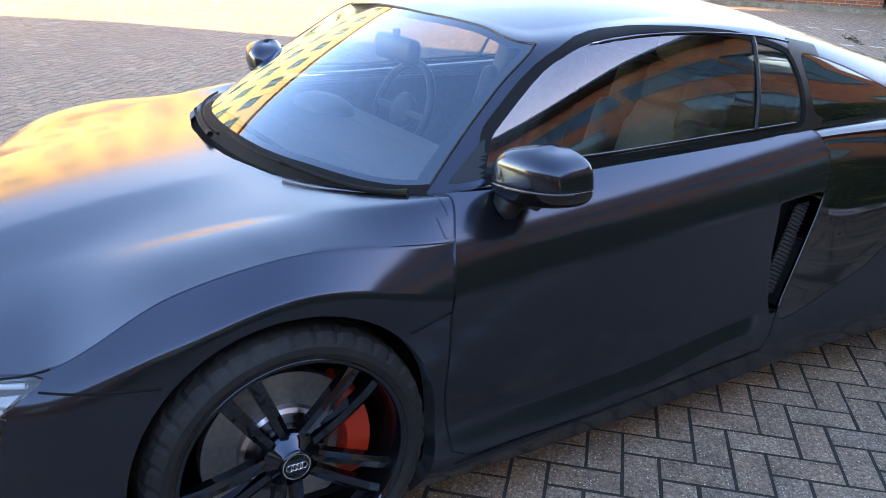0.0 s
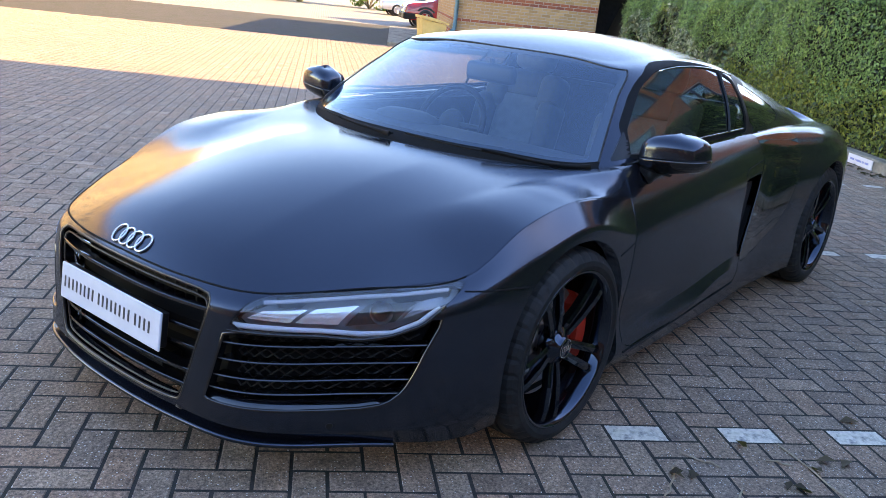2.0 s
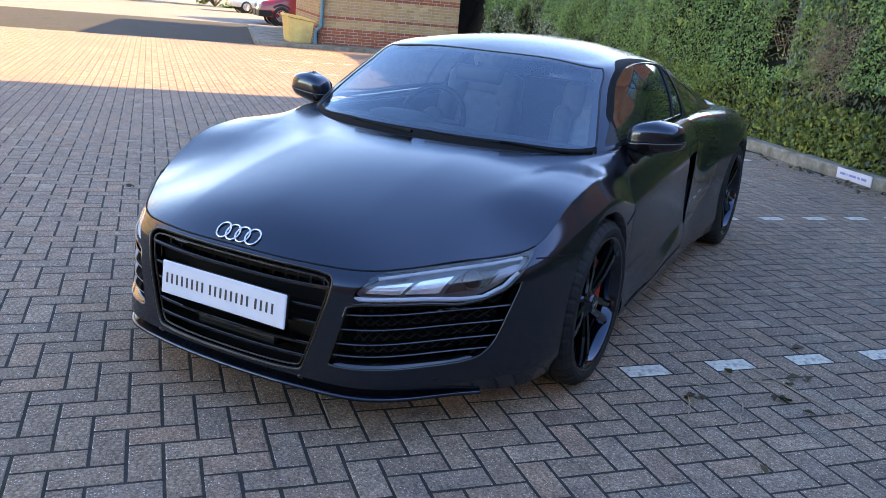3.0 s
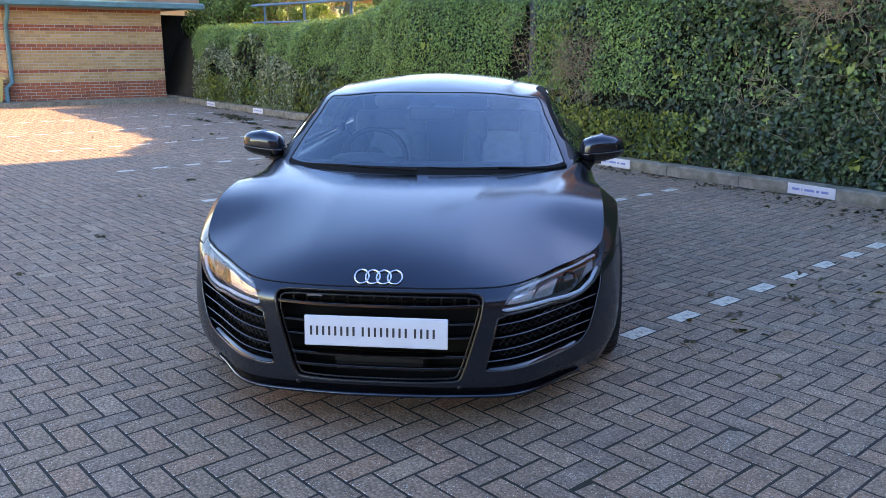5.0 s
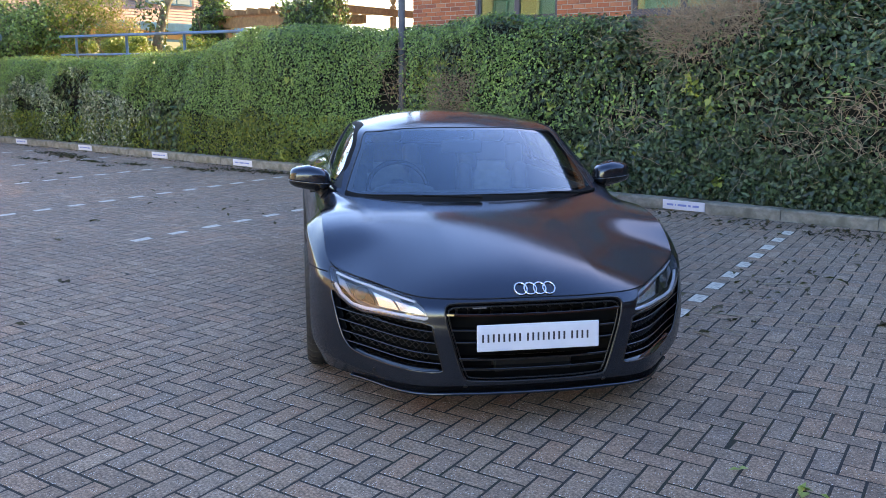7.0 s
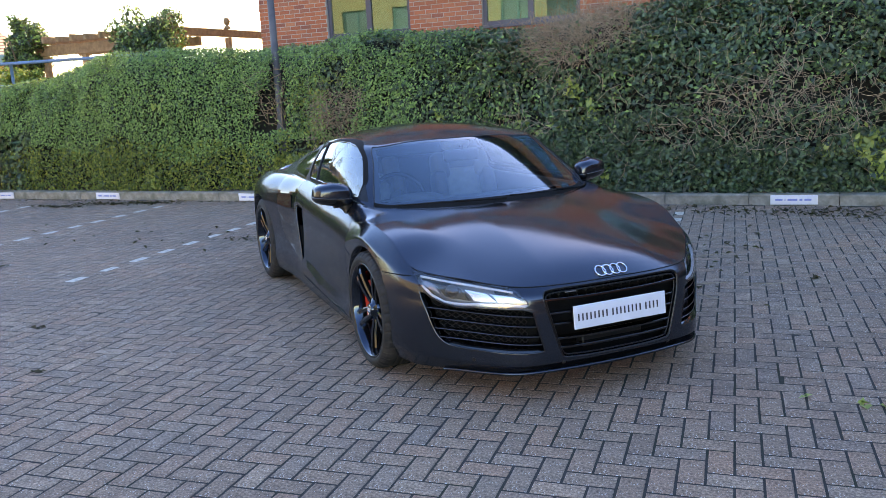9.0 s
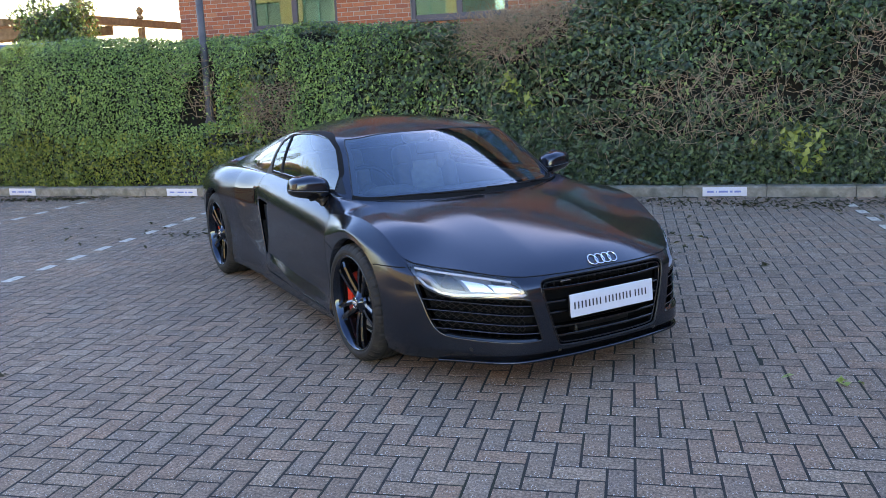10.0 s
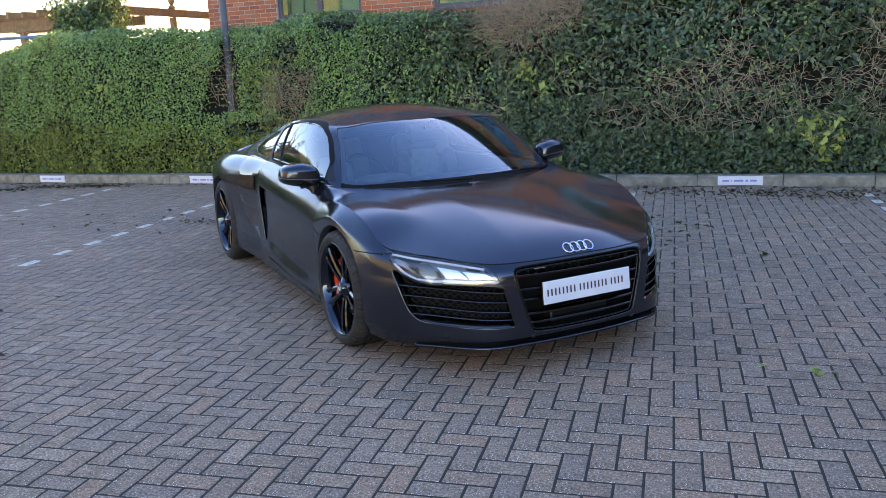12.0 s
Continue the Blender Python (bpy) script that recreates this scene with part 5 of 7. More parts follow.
def param_cut(sk, name, s0, s1, h0, h1):
    for k, (f, o) in enumerate(zip(sk.faces, sk.owner)):
        s, h = sk.s[list(f)].mean(), sk.h[list(f)].mean()
        if o == "body" and s0 < s < s1 and h0 < h < h1:
            sk.owner[k] = name


SIDE_GLASS = smooth_outline([(-0.546, 0.857), (-1.72, 0.884), (-1.745, 0.90), (-1.762, 1.00), (-1.757, 1.078), (-1.70, 1.100), (-1.55, 1.133), (-1.36, 1.152), (-1.17, 1.157), (-1.02, 1.148), (-0.92, 1.130), (-0.815, 1.088), (-0.715, 1.024), (-0.64, 0.970), (-0.595, 0.935), (-0.562, 0.885)], 1)
QUARTER = smooth_outline([(-1.805, 0.880), (-2.08, 0.888), (-2.20, 0.902), (-2.265, 0.930), (-2.20, 0.972), (-2.05, 1.028), (-1.92, 1.064), (-1.825, 1.082), (-1.805, 1.04)], 1)
CORNER = [(-0.463, 0.838), (-0.540, 0.853), (-0.556, 0.887), (-0.588, 0.938)]
_glass = outline_distance(SIDE_GLASS, [0, 2], lambda p: p[:, 1] > 0.5)
rskin.cut("seal", lambda p: _glass(p) - 0.015)
rskin.cut("side_glass", _glass, ("seal",))
rskin.cut("corner", outline_distance(CORNER, [0, 2], lambda p: p[:, 1] > 0.5), ("body", "seal"))
rskin.cut("quarter", outline_distance(QUARTER, [0, 2], lambda p: p[:, 1] > 0.4))
param_cut(rskin, "cowl", 0, 1.99, 0.0, 0.22)
param_cut(rskin, "frit", 1.88, 1.99, 0.0, 2.95)
param_cut(rskin, "frit", 0, 1.99, 0.0, 0.34)
param_cut(rskin, "frit", 0, 1.99, 2.80, 2.95)
param_cut(rskin, "screen", 0, 1.99, 0.0, 2.95)
param_cut(rskin, "pillar", 6.55, 7.25, 0.0, 2.95)
rboth = lambda o, **k: [rskin.panel(o, 1, **k), rskin.panel(o, -1, **k)]
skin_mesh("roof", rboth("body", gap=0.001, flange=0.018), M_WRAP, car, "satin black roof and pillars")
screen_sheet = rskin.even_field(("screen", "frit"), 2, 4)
side_sheet = rskin.even_field(("side_glass",), 1, 3, False)


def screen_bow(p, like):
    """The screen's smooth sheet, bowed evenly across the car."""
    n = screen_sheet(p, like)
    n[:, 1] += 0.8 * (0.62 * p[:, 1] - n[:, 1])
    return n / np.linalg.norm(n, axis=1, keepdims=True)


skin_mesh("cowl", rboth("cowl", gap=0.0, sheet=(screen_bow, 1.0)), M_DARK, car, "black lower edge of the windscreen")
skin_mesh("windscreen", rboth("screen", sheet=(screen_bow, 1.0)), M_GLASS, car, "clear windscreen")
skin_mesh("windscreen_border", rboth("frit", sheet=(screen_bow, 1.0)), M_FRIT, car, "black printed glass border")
for sd in (1, -1):
    skin_mesh("side_window", [rskin.panel("side_glass", sd, sheet=(side_sheet, 1.0), gap=0.002, inset=0.004, flange=0.004)], M_SIDEGLASS, car, "tinted side window")
    skin_mesh("window_rubber", [rskin.panel("seal", sd, gap=0.0, inset=0.001, flange=0.006)], M_DARK, car, "black rubber round the side window")
    skin_mesh("quarter_window", [rskin.panel("quarter", sd, gap=0.002, inset=0.002, flange=0.004)], M_GLOSS, car, "dark rear quarter glass")
    skin_mesh("door_corner", [rskin.panel("corner", sd, gap=0.001, flange=0.01)], M_TRIM, car, "black door corner trim")
    skin_mesh("rear_pillar", [rskin.panel("pillar", sd, gap=0.001, flange=0.02)], M_TRIM, car, "black pillar trim")

part("scuttle_tray", extruded(bmesh.new(), [(-0.055, 0.0), (-0.075, 0.21), (-0.125, 0.40), (-0.21, 0.55), (-0.31, 0.66), (-0.46, 0.72), (-0.46, -0.72), (-0.31, -0.66), (-0.21, -0.55), (-0.125, -0.40), (-0.075, -0.21)], 0.735, 0.762, "xy"), M_DARK, car, "dark scuttle tray below the wipers")

# floor pan, wheel housings and closing panels
part("underbody", extruded(bmesh.new(), [(-3.3, -0.75), (-3.3, 0.75), (-3.0, 0.84), (0.40, 0.84), (0.68, 0.66), (0.86, 0.42), (0.86, -0.42), (0.68, -0.66), (0.40, -0.84), (-3.0, -0.84)], 0.152, 0.170, "xy"), M_DARK, car)
for cx, cz, r, y0 in ((AX_F[0], AX_F[1], 0.340, 0.60), (AX_R[0], AX_R[1], 0.357, 0.56)):
    for sd in (1, -1):
        bm = bmesh.new()
        ang = [math.pi * (-0.12 + 1.24 * k / 28) for k in range(29)]
        rows = []
        for t in ang:
            row = []
            for y, q in ((0.875, r), (0.85, r + 0.004), (y0, r + 0.004), (y0, 0.0)):
                row.append(bm.verts.new((cx + math.cos(t) * q, sd * y, max(cz + 0.008 + math.sin(t) * q, 0.14))))
            rows.append(row)
        for a, b in zip(rows, rows[1:]):
            for k in range(3):
                bm.faces.new((a[k], a[k + 1], b[k + 1], b[k]))
        bmesh.ops.remove_doubles(bm, verts=bm.verts, dist=1e-5)
        part("wheel_arch_liner", bm, M_DARK, car, "dark plastic wheel arch liner", smooth=True)


# ---- wheels ----
def wheel_thing(radius, half, cx, cz, sd, y_face, disc_r):
    """A tyre and a black five-arm wheel. y_face: how far out the tyre's outer wall stands."""
    w = empty("wheel", Matrix.Translation((cx, 0, cz)))
    w.parent = car
    yo = y_face
    R = radius
    prof = [(0.254, yo - 0.012), (0.262, yo - 0.003), (0.275, yo + 0.003), (0.290, yo + 0.001), (R - 0.016, yo - 0.010), (R - 0.006, yo - 0.022), (R - 0.001, yo - 0.040)]
    width = 2 * half
    n = 4
    for k in range(n):
        a = yo - 0.055 - (width - 0.11) * k / n
        b = yo - 0.055 - (width - 0.11) * (k + 1) / n
        prof += [(R, a), (R, b + 0.014), (R - 0.007, b + 0.012), (R - 0.007, b + 0.002)]
    prof += [(R, yo - width + 0.05), (R - 0.012, yo - width + 0.014), (0.26, yo - width), (0.246, yo - width + 0.01)]
    bm = bmesh.new()
    lathe(bm, prof, 160)
    for i, v in enumerate(bm.verts):
        r = math.hypot(v.co.x, v.co.z)
        if R - 0.0165 < r < R - 0.0005 and v.co.y > yo - 0.05 and (i % 160) % 4 == 0:
            v.co.x, v.co.z = v.co.x * (1 - 0.005 / r), v.co.z * (1 - 0.005 / r)
    part("tyre", bm, M_RUBBER, w, "black low-profile tyre", smooth=False)
    bm = bmesh.new()
    lathe(bm, [(0.250, yo - width + 0.02), (0.258, yo - 0.016), (0.262, yo - 0.006), (0.258, yo - 0.002), (0.252, yo - 0.004), (0.247, yo - 0.012), (0.240, yo - 0.030), (0.230, yo - 0.075), (0.226, yo - width + 0.03)], 72)
    part("rim", bm, M_RIM, w, "gloss black rim", smooth=True)
    bm = bmesh.new()
    for k in range(5):
        for off in (-1, 1):
            rot = Matrix.Rotation(radians(72 * k + 11), 4, 'Y')
            sect = []
            for r, lat, wd, y, th in ((0.035, 0.014, 0.027, yo - 0.046, 0.032), (0.070, 0.019, 0.029, yo - 0.038, 0.030), (0.130, 0.0255, 0.030, yo - 0.026, 0.028), (0.205, 0.032, 0.031, yo - 0.018, 0.028), (0.247, 0.036, 0.033, yo - 0.020, 0.036)):
                c = off * lat
                sect.append([bm.verts.new(rot @ Vector((r, y - th, c - off * wd * 0.5))), bm.verts.new(rot @ Vector((r, y - th, c + off * wd * 0.5))), bm.verts.new(rot @ Vector((r, y - 0.007, c + off * wd * 0.46))), bm.verts.new(rot @ Vector((r, y, c + off * wd * 0.10))), bm.verts.new(rot @ Vector((r, y - 0.004, c - off * wd * 0.42)))])
            for a, b in zip(sect, sect[1:]):
                for i in range(5):
                    bm.faces.new((a[i], a[(i + 1) % 5], b[(i + 1) % 5], b[i]))
            bm.faces.new(sect[0])
            bm.faces.new(sect[-1][::-1])
    bmesh.ops.recalc_face_normals(bm, faces=bm.faces)
    part("spokes", bm, M_RIM, w, "gloss black double spokes")
    bm = bmesh.new()
    lathe(bm, [(0.0, yo - 0.020), (0.030, yo - 0.021), (0.034, yo - 0.026), (0.036, yo - 0.034), (0.062, yo - 0.044), (0.070, yo - 0.060), (0.072, yo - 0.09), (0, yo - 0.09)], 40)
    part("hub", bm, M_RIM, w, smooth=True)
    bm = bmesh.new()
    lathe(bm, [(0.0292, yo - 0.0195), (0.0305, yo - 0.0190), (0.0318, yo - 0.0195)], 32)
    for k in range(4):
        ring = [(0.0078 * math.cos(t) + (k - 1.5) * 0.0105, yo - 0.0185, 0.0078 * math.sin(t)) for t in [2 * math.pi * j / 20 for j in range(20)]]
        tube(bm, ring, 0.0013, 5, closed=True)
    part("centre_cap_rings", bm, M_CHROME, w, "four chrome rings on the centre cap")
    bolts = bmesh.new()
    for k in range(5):
        t = radians(72 * k + 54)
        lathe(bolts, [(0.0, yo - 0.044), (0.008, yo - 0.044), (0.009, yo - 0.062)], 8, 'Y', (math.cos(t) * 0.052, 0, math.sin(t) * 0.052))
    tagged(part("wheel_bolts", bolts, M_TRIM, w), kind="stuff")
    bm = bmesh.new()
    yd = yo - 0.105
    lathe(bm, [(0.105, yd), (disc_r, yd), (disc_r, yd - 0.03), (0.105, yd - 0.03)], 64, closed=True)
    part("brake_disc", bm, M_DISC, w, "steel brake disc")
    bm = bmesh.new()
    lathe(bm, [(0.0, yd + 0.022), (0.095, yd + 0.022), (0.104, yd + 0.016), (0.108, yd - 0.01)], 40)
    part("disc_bell", bm, M_SATIN_METAL, w, "bright disc bell with drilled holes")
    holes = bmesh.new()
    for k in range(10):
        t = radians(36 * k)
        lathe(holes, [(0.0, yd + 0.0228), (0.007, yd + 0.0228), (0.007, yd + 0.01)], 8, 'Y', (math.cos(t) * 0.084, 0, math.sin(t) * 0.084))
    tagged(part("disc_holes", holes, M_DARK, w), kind="stuff")
    bm = bmesh.new()
    sect = []
    for k in range(11):
        t = math.pi + radians(-40 + 80 * k / 10) + radians(-6)
        e = 0.012 if k in (0, 10) else 0.0
        r0, r1 = disc_r - 0.048 + e, disc_r + 0.024 - e
        sect.append([bm.verts.new((math.cos(t) * r, y, math.sin(t) * r)) for r, y in ((r0, yd + 0.012), (r0 + 0.006, yd + 0.040 - e), (r1 - 0.010, yd + 0.040 - e), (r1, yd + 0.012), (r1, yd - 0.05), (r0, yd - 0.05))])
    for a, b in zip(sect, sect[1:]):
        for i in range(6):
            bm.faces.new((a[i], a[(i + 1) % 6], b[(i + 1) % 6], b[i]))
    bm.faces.new(sect[0])
    bm.faces.new(sect[-1][::-1])
    bmesh.ops.recalc_face_normals(bm, faces=bm.faces)
    part("brake_caliper", bm, M_RED, w, "red brake caliper")
    if sd < 0:
        w.scale = (1, -1, 1)
    return w


for sd in (1, -1):
    wheel_thing(TYRE_F, 0.1175, AX_F[0], AX_F[1], sd, 0.942, 0.182)
    wheel_thing(TYRE_R, 0.1475, AX_R[0], AX_R[1], sd, 0.938, 0.178)

# ---- details of the car ----
_gs, _gh = np.meshgrid(np.linspace(0, 4.95, 130), np.linspace(0, 5.6, 120), indexing='ij')
_gp = body_loft.at(_gs.ravel(), _gh.ravel())


def on_body(goals, axes, flank=False):
    """Points and normals of the body's left half at two given coordinates each."""
    goals = np.array(goals, float)
    if flank:
        gs, gh = np.meshgrid(np.linspace(3.5, 13.5, 170), np.linspace(0, 6.6, 110), indexing='ij')
        gp = body_loft.at(gs.ravel(), gh.ravel())
    else:
        gs, gh, gp = _gs, _gh, _gp
    s, h = np.empty(len(goals)), np.empty(len(goals))
    for k, g in enumerate(goals):
        i = int(np.argmin(((gp[:, axes] - g) ** 2).sum(1)))
        s[k], h[k] = gs.ravel()[i], gh.ravel()[i]
    for _ in range(5):
        p0 = body_loft.at(s, h)[:, axes]
        a = (body_loft.at(s + 0.01, h)[:, axes] - p0) / 0.01
        b = (body_loft.at(s, h + 0.01)[:, axes] - p0) / 0.01
        r = goals - p0
        det = a[:, 0] * b[:, 1] - a[:, 1] * b[:, 0]
        det = np.where(np.abs(det) < 1e-6, 1e-6, det)
        s = np.clip(s + np.clip((r[:, 0] * b[:, 1] - r[:, 1] * b[:, 0]) / det, -0.1, 0.1), 0, 15.9)
        h = np.clip(h + np.clip((a[:, 0] * r[:, 1] - a[:, 1] * r[:, 0]) / det, -0.1, 0.1), 0, 7.9)
    return body_loft.at(s, h), body_loft.normal(s, h)


def face_path(goals, inset, sd=1, axes=(1, 2), flank=False, signed=False):
    """A path on the body, sunk by inset. With signed, y may be negative for the right half."""
    g = np.array(goals, float)
    flip = np.sign(g[:, 0]) if signed else np.ones(len(g))
    if signed:
        g = g.copy()
        g[:, 0] = np.abs(g[:, 0])
        flip[flip == 0] = 1
    p, n = on_body(g, list(axes), flank)
    q = p - n * inset
    q[:, 1] *= flip * sd
    return [Vector(v) for v in q]


def spread(a, b, n):
    return [(a[0] + (b[0] - a[0]) * k / (n - 1), a[1] + (b[1] - a[1]) * k / (n - 1)) for k in range(n)]


def dense(poly, step=0.02, closed=True):
    out = []
    pts = list(poly)
    for a, b in zip(pts, (pts[1:] + pts[:1]) if closed else pts[1:]):
        n = max(1, int(math.dist(a, b) / step))
        out += [(a[0] + (b[0] - a[0]) * k / n, a[1] + (b[1] - a[1]) * k / n) for k in range(n)]
    return out + ([] if closed else [pts[-1]])


def strip(bm, top, bottom, thick_dir):
    """A solid band between two paths, given depth along thick_dir (a vector for each point or one for all)."""
    n = len(top)
    td = thick_dir if isinstance(thick_dir, list) else [Vector(thick_dir)] * n
    cols = [[bm.verts.new(v) for v in (t, b, b + d, t + d)] for t, b, d in zip(top, bottom, td)]
    for a, b in zip(cols, cols[1:]):
        for i in range(4):
            bm.faces.new((a[i], a[(i + 1) % 4], b[(i + 1) % 4], b[i]))
    bm.faces.new(cols[0])
    bm.faces.new(cols[-1][::-1])
    bmesh.ops.recalc_face_normals(bm, faces=bm.faces)
    return bm


def face_patch(corners, inset, thick, sd=1, nu=8, nv=3, mat=None, name="", parent=None, label="", signed=False):
    """A thick plate that follows the nose. corners: (y, z) of its four corners in order."""
    a, b, c, d = [np.array(k, float) for k in corners]
    g = [(a * (1 - u) + b * u) * (1 - v) + (d * (1 - u) + c * u) * v for u in np.linspace(0, 1, nu) for v in np.linspace(0, 1, nv)]
    f = face_path(g, inset, sd, signed=signed)
    r = face_path(g, inset + thick, sd, signed=signed)
    bm = bmesh.new()
    fv, rv = [bm.verts.new(p) for p in f], [bm.verts.new(p) for p in r]
    for i in range(nu - 1):
        for j in range(nv - 1):
            k = i * nv + j
            q = (k, k + nv, k + nv + 1, k + 1)
            bm.faces.new([fv[x] for x in q])
            bm.faces.new([rv[x] for x in q[::-1]])
    ring = [i * nv for i in range(nu)] + [(nu - 1) * nv + j for j in range(1, nv)] + [i * nv + nv - 1 for i in range(nu - 2, -1, -1)] + [j for j in range(nv - 2, 0, -1)]
    for x, y in zip(ring, ring[1:] + ring[:1]):
        bm.faces.new((fv[x], fv[y], rv[y], rv[x]))
    bmesh.ops.recalc_face_normals(bm, faces=bm.faces)
    return part(name, bm, mat, parent, label, smooth=False)


def grille_half(z):
    """Half width of the grille opening at a height."""
    return float(np.interp(z, [0.207, 0.222, 0.240, 0.500, 0.522, 0.545], [0.285, 0.306, 0.316, 0.387, 0.384, 0.358]))


# radiator grille
grille = empty("grille")
grille.parent = car
tagged(grille, "gloss black radiator grille with horizontal bars")
rim_pts = dense([tuple(q) for q in smooth_outline([(-0.312, 0.224), (-0.394, 0.512), (-0.352, 0.545), (0.352, 0.545), (0.394, 0.512), (0.312, 0.224), (0.285, 0.207), (-0.285, 0.207)], 2)], 0.03)
part("grille_frame", tube(bmesh.new(), face_path(rim_pts, 0.005, signed=True), 0.0055, 8, closed=True), M_RIM_TRIM, grille, smooth=True)
inner = [(y * 0.965, 0.376 + (z - 0.376) * 0.93) for y, z in rim_pts]
part("grille_frame", tube(bmesh.new(), face_path(inner, 0.014, signed=True), 0.003, 6, closed=True), M_RIM_TRIM, grille, smooth=True)
for z, depth, th, ins in ((0.492, 0.045, 0.010, 0.010), (0.425, 0.04, 0.007, 0.014), (0.372, 0.04, 0.007, 0.014), (0.302, 0.045, 0.009, 0.012), (0.258, 0.045, 0.009, 0.012)):
    w = grille_half(z) - 0.006
    top = face_path(spread((-w, z + th / 2), (w, z + th / 2), 25), ins, signed=True)
    bot = face_path(spread((-w, z - th / 2), (w, z - th / 2), 25), ins, signed=True)
    part("grille_bar", strip(bmesh.new(), top, bot, (-depth, 0, 0)), M_GLOSS, grille)
    part("bar_edge", tube(bmesh.new(), [v + Vector((0.001, 0, 0)) for v in top], 0.0016, 4), M_GLOSS, grille)
for k in range(14):
    y = -0.325 + 0.65 * k / 13
    part("grille_slat", boxed(0.878, 0.905, y - 0.0035, y + 0.0035, 0.494, 0.529, 0.001), M_TRIM, grille)
part("grille_backing", boxed(0.80, 0.86, -0.40, 0.40, 0.17, 0.54), M_DARK, grille)
part("inner_bumper", boxed(0.87, 0.935, -0.17, 0.17, 0.228, 0.285, 0.008), M_TRIM, grille)
part("trim_badge", boxed(0.938, 0.944, -0.266, -0.206, 0.510, 0.519, 0.002), M_CHROME, grille, "small chrome trim badge")

# number plate board with dealer lettering as bars
plate = empty("number_plate", Matrix.Translation((1.004, 0, 0.402)) @ Matrix.Rotation(radians(-5), 4, 'Y'))
plate.parent = car
tagged(plate, "white show plate with black lettering")
part("plate_panel", boxed(-0.004, 0.004, -0.26, 0.26, -0.0555, 0.0555, 0.003), M_PLATE, plate)
part("plate_backing", boxed(-0.03, -0.0045, -0.25, 0.25, -0.05, 0.05, 0.003), M_TRIM, plate)
_y = -0.244
for word in (8, 8, 4):
    for k in range(word):
        lt = bmesh.new()
        box(lt, 0.0042, 0.0050, _y + 0.0050, _y + 0.0130, -0.0170, 0.0170)
        part("lettering", lt, M_INK, plate)
        _y += 0.0222
    _y += 0.0115

# four rings on the nose
bm = bmesh.new()
for k in range(4):
    c = (k - 1.5) * 0.0402
    ring = []
    for j in range(40):
        t = 2 * math.pi * j / 40
        ring.append((c + 0.0262 * math.cos(t), 0.584 + 0.0195 * math.sin(t)))
    tube(bm, face_path(ring, -0.004, signed=True), 0.0032, 8, closed=True)
part("ring_emblem", bm, M_CHROME, car, "chrome emblem of four linked rings", smooth=True)

# side intakes below the headlamps
for sd in (1, -1):
    intake = empty("air_intake")
    intake.parent = car
    tagged(intake, "gloss black air intake with slats and mesh")
    skin_mesh("intake_backing", [skin.panel("intake", sd, inset=0.075)], M_DARK, intake)
    out = dense([tuple(p) for p in smooth_outline(INTAKE, 1)], 0.02)
    part("intake_frame", tube(bmesh.new(), face_path(out, 0.004, sd), 0.0055, 6, closed=True), M_GLOSS, intake, smooth=True)
    lip_front = face_path(spread((0.392, 0.251), (0.70, 0.254), 14) + spread((0.715, 0.257), (0.752, 0.268), 4), 0.004, sd)
    lip_back = face_path(spread((0.412, 0.274), (0.69, 0.277), 14) + spread((0.702, 0.280), (0.738, 0.288), 4), 0.050, sd)
    part("intake_lip", strip(bmesh.new(), lip_back, lip_front, (0, 0, -0.006)), M_LEDGE, intake, "glossy ledge along the foot of the intake", smooth=True)
    part("intake_brow", tube(bmesh.new(), face_path(dense([(0.440, 0.4545), (0.63, 0.4610), (0.70, 0.4540), (0.755, 0.4680), (0.802, 0.4980), (0.829, 0.5470)], 0.02, False), 0.004, sd), 0.0055, 6), M_GLOSS, intake, smooth=True)
    for z0, z1, y0, y1 in ((0.418, 0.442, 0.432, 0.818), (0.370, 0.392, 0.420, 0.808), (0.322, 0.342, 0.410, 0.795), (0.284, 0.300, 0.402, 0.780)):
        a = face_path(spread((y0, z0 + 0.003), (y1, z1 + 0.003), 20), 0.010, sd)
        b = face_path(spread((y0, z0 - 0.003), (y1, z1 - 0.003), 20), 0.010, sd)
        dirs = [Vector((-0.035, -0.012 * sd * (k / 19), 0)) for k in range(20)]
        part("intake_slat", strip(bmesh.new(), a, b, dirs), M_GLOSS, intake)
        part("slat_edge", tube(bmesh.new(), [(p + q) / 2 - d * 0.02 for p, q, d in zip(a, b, dirs)], 0.0018, 4), M_EDGE, intake, "thin silver slat edge")
    mesh_bm = bmesh.new()
    for k in range(-9, 22):
        for sg in (1, -1):
            pts = []
            for j in range(15):
                z = 0.258 + 0.205 * j / 14
                y = 0.46 + 0.030 * k + sg * (z - 0.36) * 1.05
                if 0.455 < y < 0.815 - max(0, 0.45 - z) * 0.25:
                    pts.append((y, z))
            if len(pts) > 2:
                tube(mesh_bm, face_path(pts, 0.050, sd), 0.0028, 4, cap=False)
    tagged(part("mesh_insert", mesh_bm, M_TRIM, intake, "black diamond mesh"), kind="stuff")

